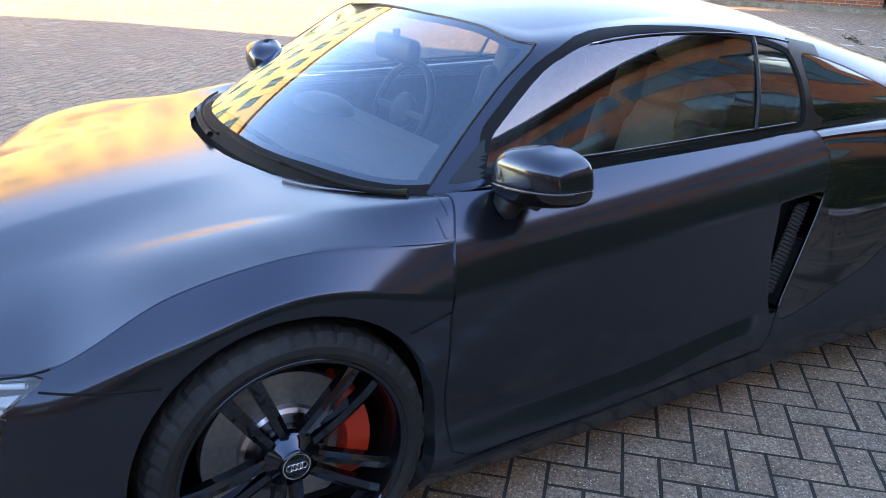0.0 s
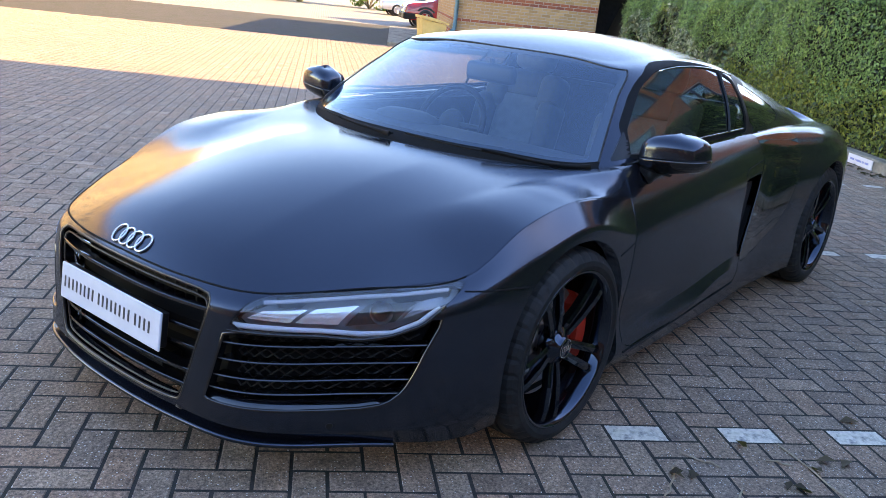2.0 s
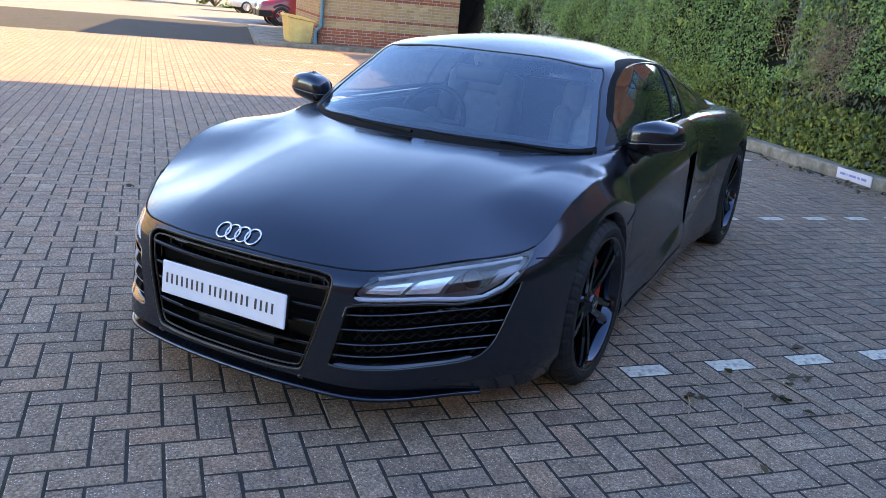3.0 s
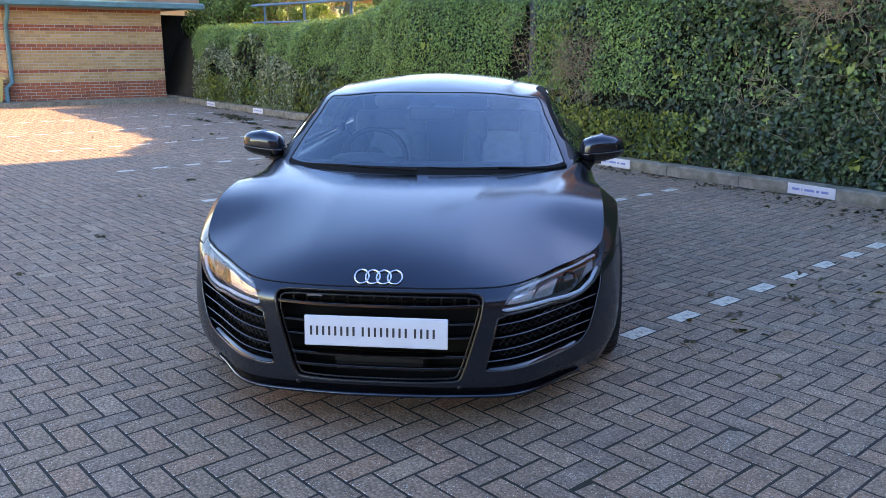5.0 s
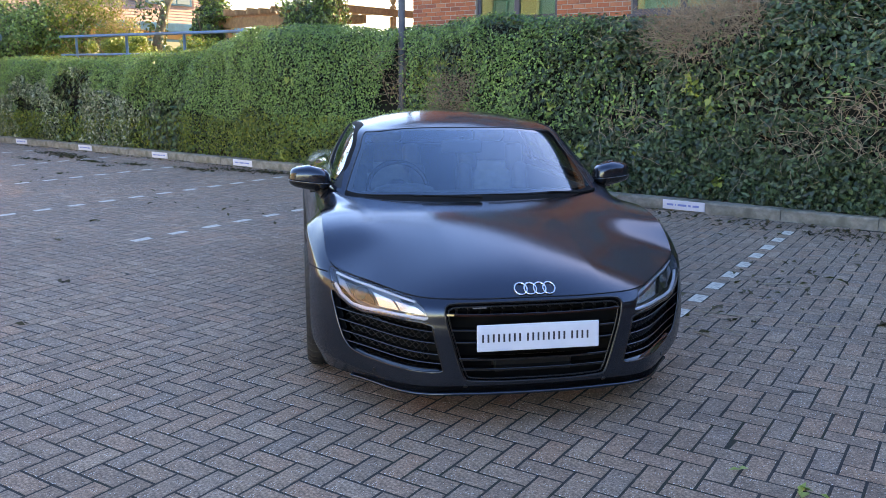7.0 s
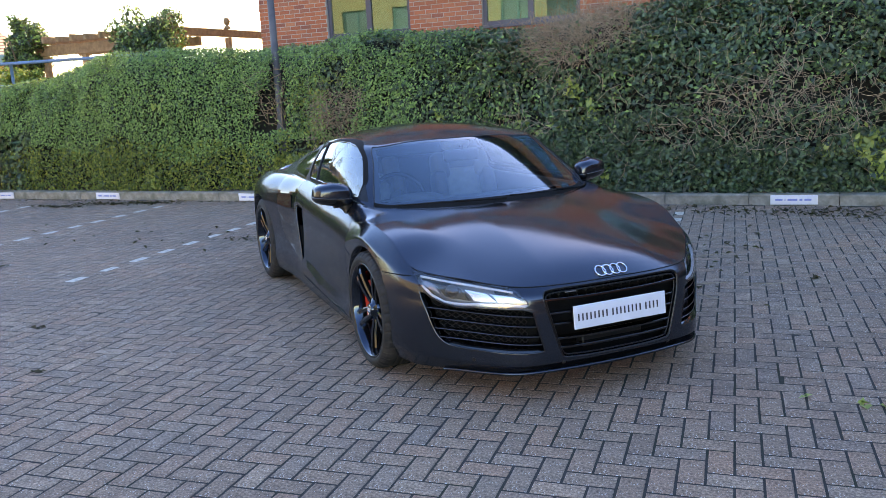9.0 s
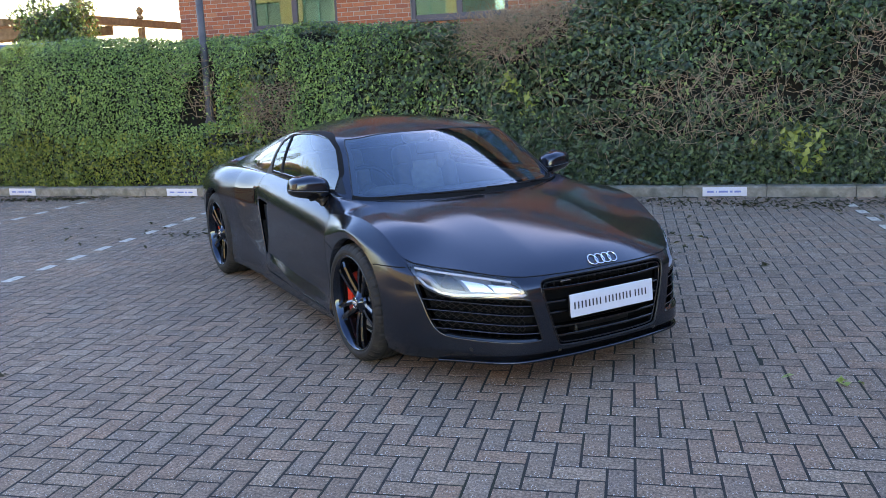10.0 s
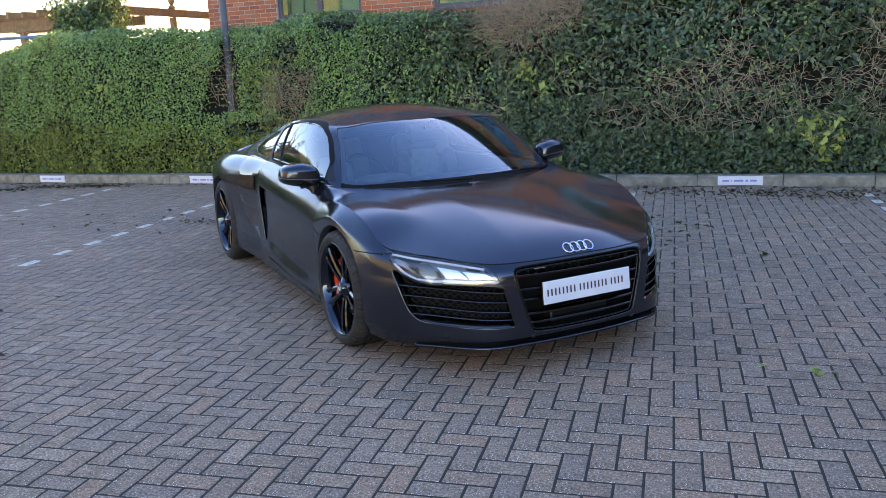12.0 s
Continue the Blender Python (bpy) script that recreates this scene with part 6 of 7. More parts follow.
# headlamps
for sd in (1, -1):
    lamp = empty("headlamp")
    lamp.parent = car
    tagged(lamp, "clear headlamp with bright running light strip and black bezel")
    skin_mesh("lamp_housing", [skin.panel("lamp", sd, inset=0.060)], M_LAMP_GREY, lamp)
    low = [(0.452, 0.468), (0.54, 0.472), (0.63, 0.473), (0.70, 0.468), (0.755, 0.473), (0.797, 0.503), (0.822, 0.545)]
    part("running_light", tube(bmesh.new(), face_path(dense(low, 0.02, False), 0.016, sd), 0.0075, 8), M_LAMP_WHITE, lamp, "white running light strip", smooth=True)
    up = [(0.500, 0.540), (0.62, 0.558), (0.74, 0.577), (0.812, 0.592)]
    part("running_light", tube(bmesh.new(), face_path(dense(up, 0.02, False), 0.020, sd), 0.006, 8), M_LAMP_WHITE, lamp, smooth=True)
    face_patch([(0.478, 0.487), (0.572, 0.486), (0.592, 0.531), (0.508, 0.521)], 0.034, 0.012, sd, 7, 4, M_LAMP_MIRROR, "reflector", lamp, "bright reflector")
    face_patch([(0.582, 0.487), (0.658, 0.487), (0.676, 0.548), (0.606, 0.534)], 0.038, 0.010, sd, 7, 4, M_LAMP_MIRROR, "reflector", lamp)
    face_patch([(0.672, 0.486), (0.755, 0.500), (0.775, 0.565), (0.690, 0.550)], 0.030, 0.014, sd, 7, 4, M_TRIM, "bezel", lamp, "black bezel")
    face_patch([(0.768, 0.510), (0.815, 0.545), (0.812, 0.580), (0.785, 0.570)], 0.030, 0.012, sd, 6, 4, M_LAMP_GREY, "reflector", lamp)
    c, n = on_body([(0.724, 0.527)], [1, 2])
    cc, nn = Vector(c[0]), Vector(n[0])
    rot = Vector((0, 1, 0)).rotation_difference(nn)
    bm = bmesh.new()
    lathe(bm, [(0.0, 0.012), (0.012, 0.010), (0.021, 0.004), (0.024, -0.004), (0.028, -0.004), (0.028, 0.004), (0.031, 0.004), (0.032, -0.02)], 24)
    bmesh.ops.transform(bm, matrix=Matrix.Translation(cc - nn * 0.026) @ rot.to_matrix().to_4x4(), verts=bm.verts)
    if sd < 0:
        bmesh.ops.transform(bm, matrix=Matrix.Diagonal((1, -1, 1, 1)), verts=bm.verts)
        bmesh.ops.reverse_faces(bm, faces=bm.faces)
    part("projector", bm, M_GLOSS, lamp, "round dark projector lens", smooth=True)

# seam along the front edge of the bonnet
_s = np.linspace(0.0, 4.05, 70)
_p, _n = body_loft.at(_s, np.full(70, 5.0)), body_loft.normal(_s, np.full(70, 4.98))
for sd in (1, -1):
    part("bonnet_seam", tube(bmesh.new(), [Vector((p[0], sd * p[1], p[2])) for p in _p - _n * 0.0012], 0.0030, 5), M_DARK, car)

# splitter lip, seams, sensors
for sd in (1,):
    ys = np.linspace(0, 3.35, 40)
    pl = body_loft.at(ys, np.zeros(40))
    left = [Vector((p[0] + 0.030 * math.cos(a), p[1] + 0.030 * math.sin(a), p[2] - 0.010)) for p, a in zip(pl, np.linspace(0, 1.0, 40))]
    for k, (v, p) in enumerate(zip(left, pl)):
        v.x, v.y = p[0] + (v.x - p[0]) * (1.15 - (k / 39) ** 2), p[1] + (v.y - p[1]) * (1.15 - (k / 39) ** 2)
    path = [Vector((v.x, -v.y, v.z)) for v in left[:0:-1]] + left
    part("splitter", strip(bmesh.new(), [v + Vector((0, 0, 0.012)) for v in path], path, [Vector((-0.10, -0.04 * (1 if v.y > 0.3 else -1 if v.y < -0.3 else 0), 0.0)) for v in path]), M_WRAP, car, "thin satin black front splitter")
    part("splitter_edge", tube(bmesh.new(), [v + Vector((0, 0, 0.006)) for v in path], 0.0075, 8), M_WRAP, car, smooth=True)
for sd in (1, -1):
    for pts in ([(0.462, 0.583), (0.36, 0.582), (0.262, 0.578)], [(-0.268, 0.578), (-0.32, 0.590), (-0.376, 0.604)]):
        part("panel_seam", tube(bmesh.new(), face_path(dense(pts, 0.02, False), 0.0005, sd, (0, 2), True), 0.0032, 5), M_DARK, car)
    for y, z in ((0.30, 0.188), (0.66, 0.205)):
        c, n = on_body([(y, z)], [1, 2])
        bm = bmesh.new()
        lathe(bm, [(0.0, 0.002), (0.009, 0.002), (0.011, -0.003)], 16)
        nn = Vector(n[0])
        bmesh.ops.transform(bm, matrix=Matrix.Translation(c[0]) @ Vector((0, 1, 0)).rotation_difference(nn).to_matrix().to_4x4(), verts=bm.verts)
        bmesh.ops.transform(bm, matrix=Matrix.Diagonal((1, sd, 1, 1)), verts=bm.verts)
        part("parking_sensor", bm, M_TRIM, car)
    # side vent behind the door, with its mesh
    skin_mesh("vent_backing", [skin.panel("vent", sd, inset=0.07)], M_DARK, car)
    bm = bmesh.new()
    for k in range(26):
        for sg in (1, -1):
            pts = []
            for j in range(8):
                z = 0.37 + 0.29 * (k + (j - 3.5) * 0.35) / 25
                x = -1.602 + (z - 0.345) * -0.45 + 0.036 + sg * (j - 3.5) * 0.0105
                if 0.375 < z < 0.66:
                    pts.append((x, z))
            if len(pts) > 2:
                tube(bm, face_path(pts, 0.035, sd, (0, 2), True), 0.0035, 4, cap=False)
    tagged(part("vent_mesh", bm, M_TRIM, car, "black honeycomb mesh in the side vent"), kind="stuff")
    edge = dense([(-1.606, 0.348), (-1.685, 0.53), (-1.758, 0.690)], 0.02, False)
    part("blade_edge", tube(bmesh.new(), face_path(edge, -0.001, sd, (0, 2), True), 0.0050, 6), M_GLOSS, car, smooth=True)
    part("vent_wall", strip(bmesh.new(), face_path(edge, 0.010, sd, (0, 2), True), face_path(edge, 0.085, sd, (0, 2), True), (-0.012, 0, 0)), M_DARK, car)
    # door pull flap above the vent
    part("door_handle", tube(bmesh.new(), face_path(dense([(-1.765, 0.702), (-1.535, 0.692), (-1.540, 0.716), (-1.562, 0.732), (-1.787, 0.754)], 0.02, False), 0.0, sd, (0, 2), True), 0.0022, 5), M_DARK, car, "flush door handle flap")
    # black sill strip
    a = face_path(dense([(-0.40, 0.198), (-1.54, 0.214)], 0.06, False), -0.001, sd, (0, 2), True)
    part("sill_seam", tube(bmesh.new(), a, 0.003, 5), M_DARK, car)


# ---- door mirrors ----
def mirror(sd):
    m = empty("door_mirror")
    m.parent = car
    tagged(m, "satin black door mirror with indicator strip")

    def shell(z_lo, z_hi, mat, name, label=""):
        bm = bmesh.new()
        rows = []
        cx, cy, cz = -0.625, 0.902, 0.887
        for i in range(25):
            v = -1 + 2 * i / 24
            if not z_lo - 1e-6 <= v <= z_hi + 1e-6:
                continue
            row = []
            for j in range(32):
                t = 2 * math.pi * j / 32
                c, s = math.cos(t), math.sin(t)
                e = 0.72
                r = (1 - abs(v) ** 3.5) ** 0.5
                sx = math.copysign(abs(c) ** e, c)
                sy = math.copysign(abs(s) ** e, s)
                fx = 0.094 if sx > 0 else 0.052
                taper = 1.0 - 0.22 * max(0.0, sy) * (0.5 + 0.5 * v)
                row.append(bm.verts.new((cx + sx * fx * r - 0.020 * sy, sd * (cy + sy * 0.116 * r * (1 - 0.10 * v)), cz + v * 0.075 * taper + 0.010 * sy)))
            rows.append(row)
        for a, b in zip(rows, rows[1:]):
            for k in range(32):
                bm.faces.new((a[k], a[(k + 1) % 32], b[(k + 1) % 32], b[k]))
        bm.faces.new(rows[0])
        bm.faces.new(rows[-1])
        bmesh.ops.remove_doubles(bm, verts=bm.verts, dist=1e-4)
        bmesh.ops.recalc_face_normals(bm, faces=bm.faces)
        part(name, bm, mat, m, label, smooth=True)
    shell(-0.26, 1.0, M_WRAP, "mirror_cap")
    shell(-1.0, -0.25, M_GLOSS, "mirror_base", "gloss black lower shell")
    strip_pts = []
    for k in range(14):
        t = -0.55 + (0.55 + 1.35) * k / 13
        c, s = math.cos(t), math.sin(t)
        sx, sy = math.copysign(abs(c) ** 0.72, c), math.copysign(abs(s) ** 0.72, s)
        strip_pts.append((-0.625 + sx * 0.0945 * 0.985 - 0.020 * sy, sd * (0.902 + sy * 0.1165 * 1.01), 0.886 - 0.26 * 0.075 + 0.010 * sy))
    part("indicator_strip", tube(bmesh.new(), strip_pts, 0.0022, 6), M_STRIP, m, "clear indicator strip", smooth=True)
    part("mirror_arm", tube(bmesh.new(), [(-0.575, sd * 0.815, 0.792), (-0.588, sd * 0.835, 0.812), (-0.612, sd * 0.872, 0.846)], [0.040, 0.030, 0.034], 10), M_TRIM, m, "black mirror arm", smooth=True)
    bm = bmesh.new()
    lathe(bm, [(0.0, 0), (0.85, 0.0), (1.0, 0.05)], 24, 'X')
    bmesh.ops.transform(bm, matrix=Matrix.Translation((-0.673, sd * 0.902, 0.887)) @ Matrix.Diagonal((-0.05, 0.085, 0.050, 1)), verts=bm.verts)
    part("mirror_glass", bm, M_CHROME, m, "mirror glass")


mirror(1)
mirror(-1)

# ---- wipers, belt mouldings, door corner trims ----
def screen_path(pairs, lift, sd=1):
    s, h = np.array([p[0] for p in pairs]), np.array([p[1] for p in pairs])
    p, n = roof_loft.at(s, h), roof_loft.normal(s, h)
    n *= np.sign(n[:, 2:3])
    q = p + n * lift
    q[:, 1] *= sd
    return [Vector(v) for v in q]


for sd, s0, s1, h0, h1 in ((1, 1.86, 0.12, 0.05, 0.15), (-1, 0.02, 1.62, 0.08, 0.15)):
    wip = empty("wiper")
    wip.parent = car
    tagged(wip, "black windscreen wiper at rest")
    ss = np.linspace(s0, s1, 14)
    blade = screen_path([(s, h0 + (h1 - h0) * k / 13) for k, s in enumerate(ss)], 0.014, sd)
    part("wiper_blade", tube(bmesh.new(), blade, 0.0045, 5), M_DARK, wip)
    ss = np.linspace(s0 + (0.06 if s1 < s0 else -0.02), (s0 + s1) / 2, 9)
    arm = screen_path([(max(s, 0), 0.0 + 0.07 * k / 8) for k, s in enumerate(ss)], 0.028, sd)
    part("wiper_arm", tube(bmesh.new(), arm, [0.010, 0.008, 0.007, 0.006, 0.006, 0.005, 0.005, 0.005, 0.005], 6), M_DARK, wip, smooth=True)

for sd in (1, -1):
    pts = [(s, 0.30) for s in np.linspace(3.25, 6.7, 24)]
    part("belt_moulding", tube(bmesh.new(), screen_path(pts, -0.001, sd), 0.005, 6), M_GLOSS, car, smooth=True)
    pts = [(s, 2.80 + 0.08 * math.sin((s - 2.5) / 3.8 * math.pi)) for s in np.linspace(3.3, 6.65, 24)]
    part("window_seal", tube(bmesh.new(), screen_path(pts, 0.0, sd), 0.0035, 5), M_GLOSS, car, smooth=True)
    part("screen_seal", tube(bmesh.new(), screen_path([(1.99, h) for h in np.linspace(0.2, 2.95, 16)], 0.0, sd), 0.004, 5), M_TRIM, car, smooth=True)
part("screen_seal", tube(bmesh.new(), screen_path([(s, 2.95) for s in np.linspace(1.99, 0, 16)], 0.0, -1) + screen_path([(s, 2.95) for s in np.linspace(0.01, 1.99, 16)], 0.0, 1), 0.004, 5), M_TRIM, car, smooth=True)

for sd in (1, -1):
    part("window_divider", tube(bmesh.new(), screen_path([(5.47 + 0.08 * k / 8, 0.3 + 2.5 * k / 8) for k in range(9)], 0.0, sd), 0.007, 5), M_TRIM, car)

# ---- cabin ----
part("cabin_floor", boxed(-1.78, -0.15, -0.70, 0.70, 0.20, 0.24), M_DARK, car)
part("bulkhead", boxed(-1.84, -1.78, -0.66, 0.66, 0.20, 0.98, 0.02), M_DASH, car)
for sd in (1, -1):
    part("door_card", boxed(-1.70, -0.45, sd * 0.66, sd * 0.70, 0.24, 0.83, 0.01), M_DASH, car)
bm = bmesh.new()
extruded(bm, [(-0.30, 0.55), (-0.30, 0.775), (-0.42, 0.795), (-0.62, 0.800), (-0.78, 0.775), (-0.82, 0.70), (-0.80, 0.55)], -0.66, 0.66, "xz")
bmesh.ops.bevel(bm, geom=list(bm.edges), offset=0.015, segments=2, affect='EDGES')
part("dashboard", bm, M_DASH, car, "dark dashboard", smooth=False)
bm = lathe(bmesh.new(), [(0.16, 0.0), (0.15, 0.03), (0.10, 0.05), (0.0, 0.055)], 24, 'Z')
bmesh.ops.transform(bm, matrix=Matrix.Translation((-0.62, -0.36, 0.785)) @ Matrix.Diagonal((0.55, 1.15, 1, 1)), verts=bm.verts)
part("instrument_hood", bm, M_DASH, car, smooth=True)
part("centre_console", boxed(-1.5, -0.75, -0.11, 0.11, 0.24, 0.52, 0.03), M_DASH, car)
steer = empty("steering_wheel", Matrix.Translation((-0.93, -0.36, 0.765)) @ Matrix.Rotation(radians(68), 4, 'Y'))
steer.parent = car
ring = [(0.178 * math.cos(t), 0.185 * math.sin(t), 0) for t in [2 * math.pi * k / 40 for k in range(40)]]
part("steering_rim", tube(bmesh.new(), ring, 0.016, 8, closed=True), M_TRIM, steer, "black leather steering wheel rim", smooth=True)
bm = lathe(bmesh.new(), [(0.0, 0.02), (0.055, 0.015), (0.07, 0.0), (0.06, -0.03), (0.0, -0.04)], 24, 'Z')
part("steering_boss", bm, M_DASH, steer, smooth=True)
for a in (0, 180, 90):
    t = radians(a)
    part("steering_spoke", tube(bmesh.new(), [(0.05 * math.sin(t), 0.05 * math.cos(t), 0), (0.175 * math.sin(t), 0.175 * math.cos(t), 0)], 0.014, 6), M_DASH, steer)


def car_seat(y):
    seat = empty("bucket_seat", Matrix.Translation((-1.28, y, 0.24)))
    seat.parent = car
    tagged(seat, "grey leather sports seat with dark bolsters")

    def pad(name, x0, x1, y0, y1, z0, z1, mat, m=None, bev=0.04):
        bm = bmesh.new()
        box(bm, x0, x1, y0, y1, z0, z1, bev, segments=3)
        if m:
            bmesh.ops.transform(bm, matrix=m, verts=bm.verts)
        part(name, bm, mat, seat, smooth=True)
    lean = Matrix.Rotation(radians(-17), 4, 'Y')
    pad("seat_cushion", -0.10, 0.42, -0.17, 0.17, 0.06, 0.20, M_LEATHER_GREY)
    for sg in (1, -1):
        pad("side_bolster", -0.10, 0.42, sg * 0.165, sg * 0.25, 0.04, 0.25, M_LEATHER_DARK)
        m = Matrix.Translation((-0.10, 0, 0.12)) @ lean
        pad("back_bolster", -0.06, 0.10, sg * 0.145, sg * 0.245, 0.05, 0.52, M_LEATHER_DARK, m)
        pad("shoulder_wing", -0.07, 0.07, sg * 0.10, sg * 0.225, 0.46, 0.66, M_LEATHER_DARK, m)
    m = Matrix.Translation((-0.10, 0, 0.12)) @ lean
    pad("backrest", -0.07, 0.035, -0.15, 0.15, 0.02, 0.55, M_LEATHER_GREY, m)
    pad("backrest_upper", -0.07, 0.03, -0.13, 0.13, 0.52, 0.68, M_LEATHER_DARK, m)
    pad("headrest", -0.07, 0.045, -0.11, 0.11, 0.68, 0.83, M_LEATHER_GREY, m, 0.045)


car_seat(0.36)
car_seat(-0.36)
inner = empty("interior_mirror", Matrix.Translation((-0.715, 0.0, 1.045)))
inner.parent = car
bm = boxed(-0.022, 0.022, -0.125, 0.125, -0.040, 0.040, 0.02, segments=3)
part("mirror_housing", bm, M_TRIM, inner, smooth=True)
part("mirror_stem", tube(bmesh.new(), [(0.0, 0, 0.02), (0.004, 0, 0.060)], 0.012, 6), M_TRIM, inner)

# ---- beyond the hedge and the car park ----
def limb_tree(bm, base, height, radius, rng, depth=4, spread_=0.55):
    """A trunk that forks into tapering limbs. Returns the ends of the twigs."""
    ends = []

    def grow(p, d, length, r, lvl):
        pts, rad = [p], [r]
        for k in range(4):
            d = (d + Vector((rng.gauss(0, 0.10), rng.gauss(0, 0.10), rng.gauss(0.02, 0.06)))).normalized()
            pts.append(pts[-1] + d * length / 4)
            rad.append(r * (1 - 0.10 * (k + 1)))
        tube(bm, pts, rad, 6 if lvl > 1 else 4, cap=False)
        if lvl == 0:
            ends.append(pts[-1])
            return
        for k in range(3 if lvl > 1 else 4):
            a = rng.uniform(0, 2 * math.pi)
            side = Vector((math.cos(a), math.sin(a), 0)) * spread_ * rng.uniform(0.7, 1.4)
            grow(pts[-1 - (k % 2)], (d + side + Vector((0, 0, 0.15))).normalized(), length * rng.uniform(0.55, 0.8), rad[-1] * 0.65, lvl - 1)
    grow(Vector(base), Vector((0, 0, 1)), height * 0.33, radius, depth)
    return ends


def bare_tree(u, v, z, height, seed, ivy=0, label="bare winter tree with ivy on its trunk"):
    rng = random.Random(seed)
    t = tagged(empty("tree", KERB @ Matrix.Translation((u, v, z))), label, "tree")
    bm = bmesh.new()
    limb_tree(bm, (0, 0, 0), height, height * 0.022, rng)
    part("trunk", bm, M_BARK, t, smooth=True)
    if ivy:
        r = np.random.default_rng(seed)
        a, h = r.uniform(0, 2 * math.pi, ivy), r.uniform(0, height * 0.5, ivy) ** 1.0
        rad = height * 0.03 + 0.28 * np.abs(np.sin(h * 2.1 + a)) * (1 - h / (height * 0.55))
        p = np.stack([np.cos(a) * rad, np.sin(a) * rad, h], 1)
        leaf_cloud("ivy", p, np.stack([np.cos(a), np.sin(a), a * 0 + 0.3], 1), 0.11, M_LEAF_IVY, t, seed=seed, label="dark ivy leaves")
    return t


def shrub(name, label, u, v, z, rx, ry, rz, count, size, mat, seed, mat2=None):
    """A bush: stems and a crown of many leaves in uneven clumps."""
    r = np.random.default_rng(seed)
    b = tagged(empty(name, KERB @ Matrix.Translation((u, v, z))), label, "shrub")
    bm = bmesh.new()
    rg = random.Random(seed)
    for k in range(9):
        a, q = rg.uniform(0, 6.28), rg.uniform(0.3, 0.8)
        tube(bm, [(0, 0, 0), (math.cos(a) * rx * q * 0.5, math.sin(a) * ry * q * 0.5, rz * 0.6), (math.cos(a) * rx * q, math.sin(a) * ry * q, rz * rg.uniform(0.9, 1.4))], [0.05, 0.035, 0.012], 5, cap=False)
    tagged(part("stemwork", bm, M_BARK, b), kind="stuff")
    n_c = 38
    cd = r.normal(0, 1, (n_c, 3))
    cd /= np.linalg.norm(cd, axis=1)[:, None]
    cc = cd * np.array((rx, ry, rz)) * r.uniform(0.35, 0.95, (n_c, 1)) + (0, 0, rz)
    cr = r.uniform(0.22, 0.5, n_c) * min(rx, rz) * 0.9
    for pi, (m, share) in enumerate(((mat, 0.7), (mat2 or mat, 0.3))):
        n = int(count * share)
        k = r.integers(0, n_c, n)
        d = r.normal(0, 1, (n, 3))
        d /= np.linalg.norm(d, axis=1)[:, None]
        p = cc[k] + d * cr[k][:, None] * r.uniform(0.55, 1.05, (n, 1))
        p[:, 2] = np.maximum(p[:, 2], 0.02)
        leaf_cloud("leaves", p, d, size, m, b, seed=seed + pi)
    return b


# gap between the outbuilding and the hedge
f = from_bm("fence", boxed(-20.6, -20.5, 5.3, 9.0, 0, 2.2), M_WALL_DARK)
f.matrix_world = KERB
tagged(f, "dark close-boarded fence in deep shade", "fence")
shrub("shrub", "large dark evergreen shrub above the outbuilding", -19.8, 7.3, 0.6, 1.6, 1.5, 1.7, 14000, 0.08, M_LEAF_SMALL, 61, M_LEAF_IVY)
shrub("shrub", "tall olive green evergreen shrub on the bank", -19.7, 8.6, 1.3, 1.7, 1.2, 1.5, 13000, 0.08, M_LEAF_GOLD, 62, M_LEAF_STRAW)
shrub("shrub", "straw-coloured ornamental shrub on the bank", -18.2, 9.2, 1.5, 0.9, 0.8, 0.9, 4500, 0.06, M_LEAF_STRAW, 63, M_LEAF_GOLD)
shrub("shrub", "bright golden shrub behind the handrail", -16.6, 8.2, 1.4, 1.3, 0.6, 0.55, 7000, 0.06, M_LEAF_GOLD, 64, M_LEAF_LIME)
shrub("shrub", "bright golden shrub behind the handrail", -14.0, 8.4, 1.4, 1.3, 0.5, 0.45, 7000, 0.06, M_LEAF_GOLD, 65, M_LEAF_SMALL)
shrub("shrub", "dense green shrubs filling the bank behind the handrail", -12.2, 8.7, 1.3, 1.2, 0.5, 0.42, 6000, 0.06, M_LEAF_SMALL, 66, M_LEAF_GOLD)
shrub("shrub", "dark ivy mass climbing over the pergola", -11.35, 9.75, 1.9, 1.0, 0.5, 0.82, 14000, 0.075, M_LEAF_IVY, 67, M_LEAF_SMALL)
shrub("shrub", "ivy-covered tree stump beside the pergola", -15.1, 9.75, 1.5, 0.6, 0.45, 1.15, 9000, 0.08, M_LEAF_IVY, 68, M_LEAF_SMALL)
bare_tree(-18.7, 10.5, 1.3, 8.6, 71, 900)
bare_tree(-26.0, 9.0, 0.5, 9.0, 73)
bare_tree(-28.5, 13.0, 0.8, 9.5, 74)

# pergola with trellis and ball finials
perg = tagged(empty("pergola", KERB), "weathered timber pergola with trellis and ball finials", "pergola")
PV, PU = OFF_V + 0.6, -11.0
# a length along the bank and a return running back beside the office
for k in range(7):
    u, v = (-14.6 + 1.2 * k, PV) if k < 3 else (PU, PV + 0.1 + 1.9 * (k - 3))
    part("post", boxed(u - 0.06, u + 0.06, v - 0.06, v + 0.06, 1.5, 2.60 if k < 3 else 2.84, 0.006), M_TIMBER, perg)
    if k >= 3:
        bm = lathe(bmesh.new(), [(0.0, 0.26), (0.05, 0.245), (0.085, 0.18), (0.06, 0.11), (0.03, 0.08), (0.07, 0.06), (0.09, 0.0), (0.0, 0.0)], 14, 'Z', (u, v, 3.03))
        part("finial", bm, M_TIMBER, perg, smooth=True)
part("beam", boxed(-14.9, PU + 0.2, PV - 0.05, PV + 0.05, 2.61, 2.84, 0.008), M_TIMBER, perg)
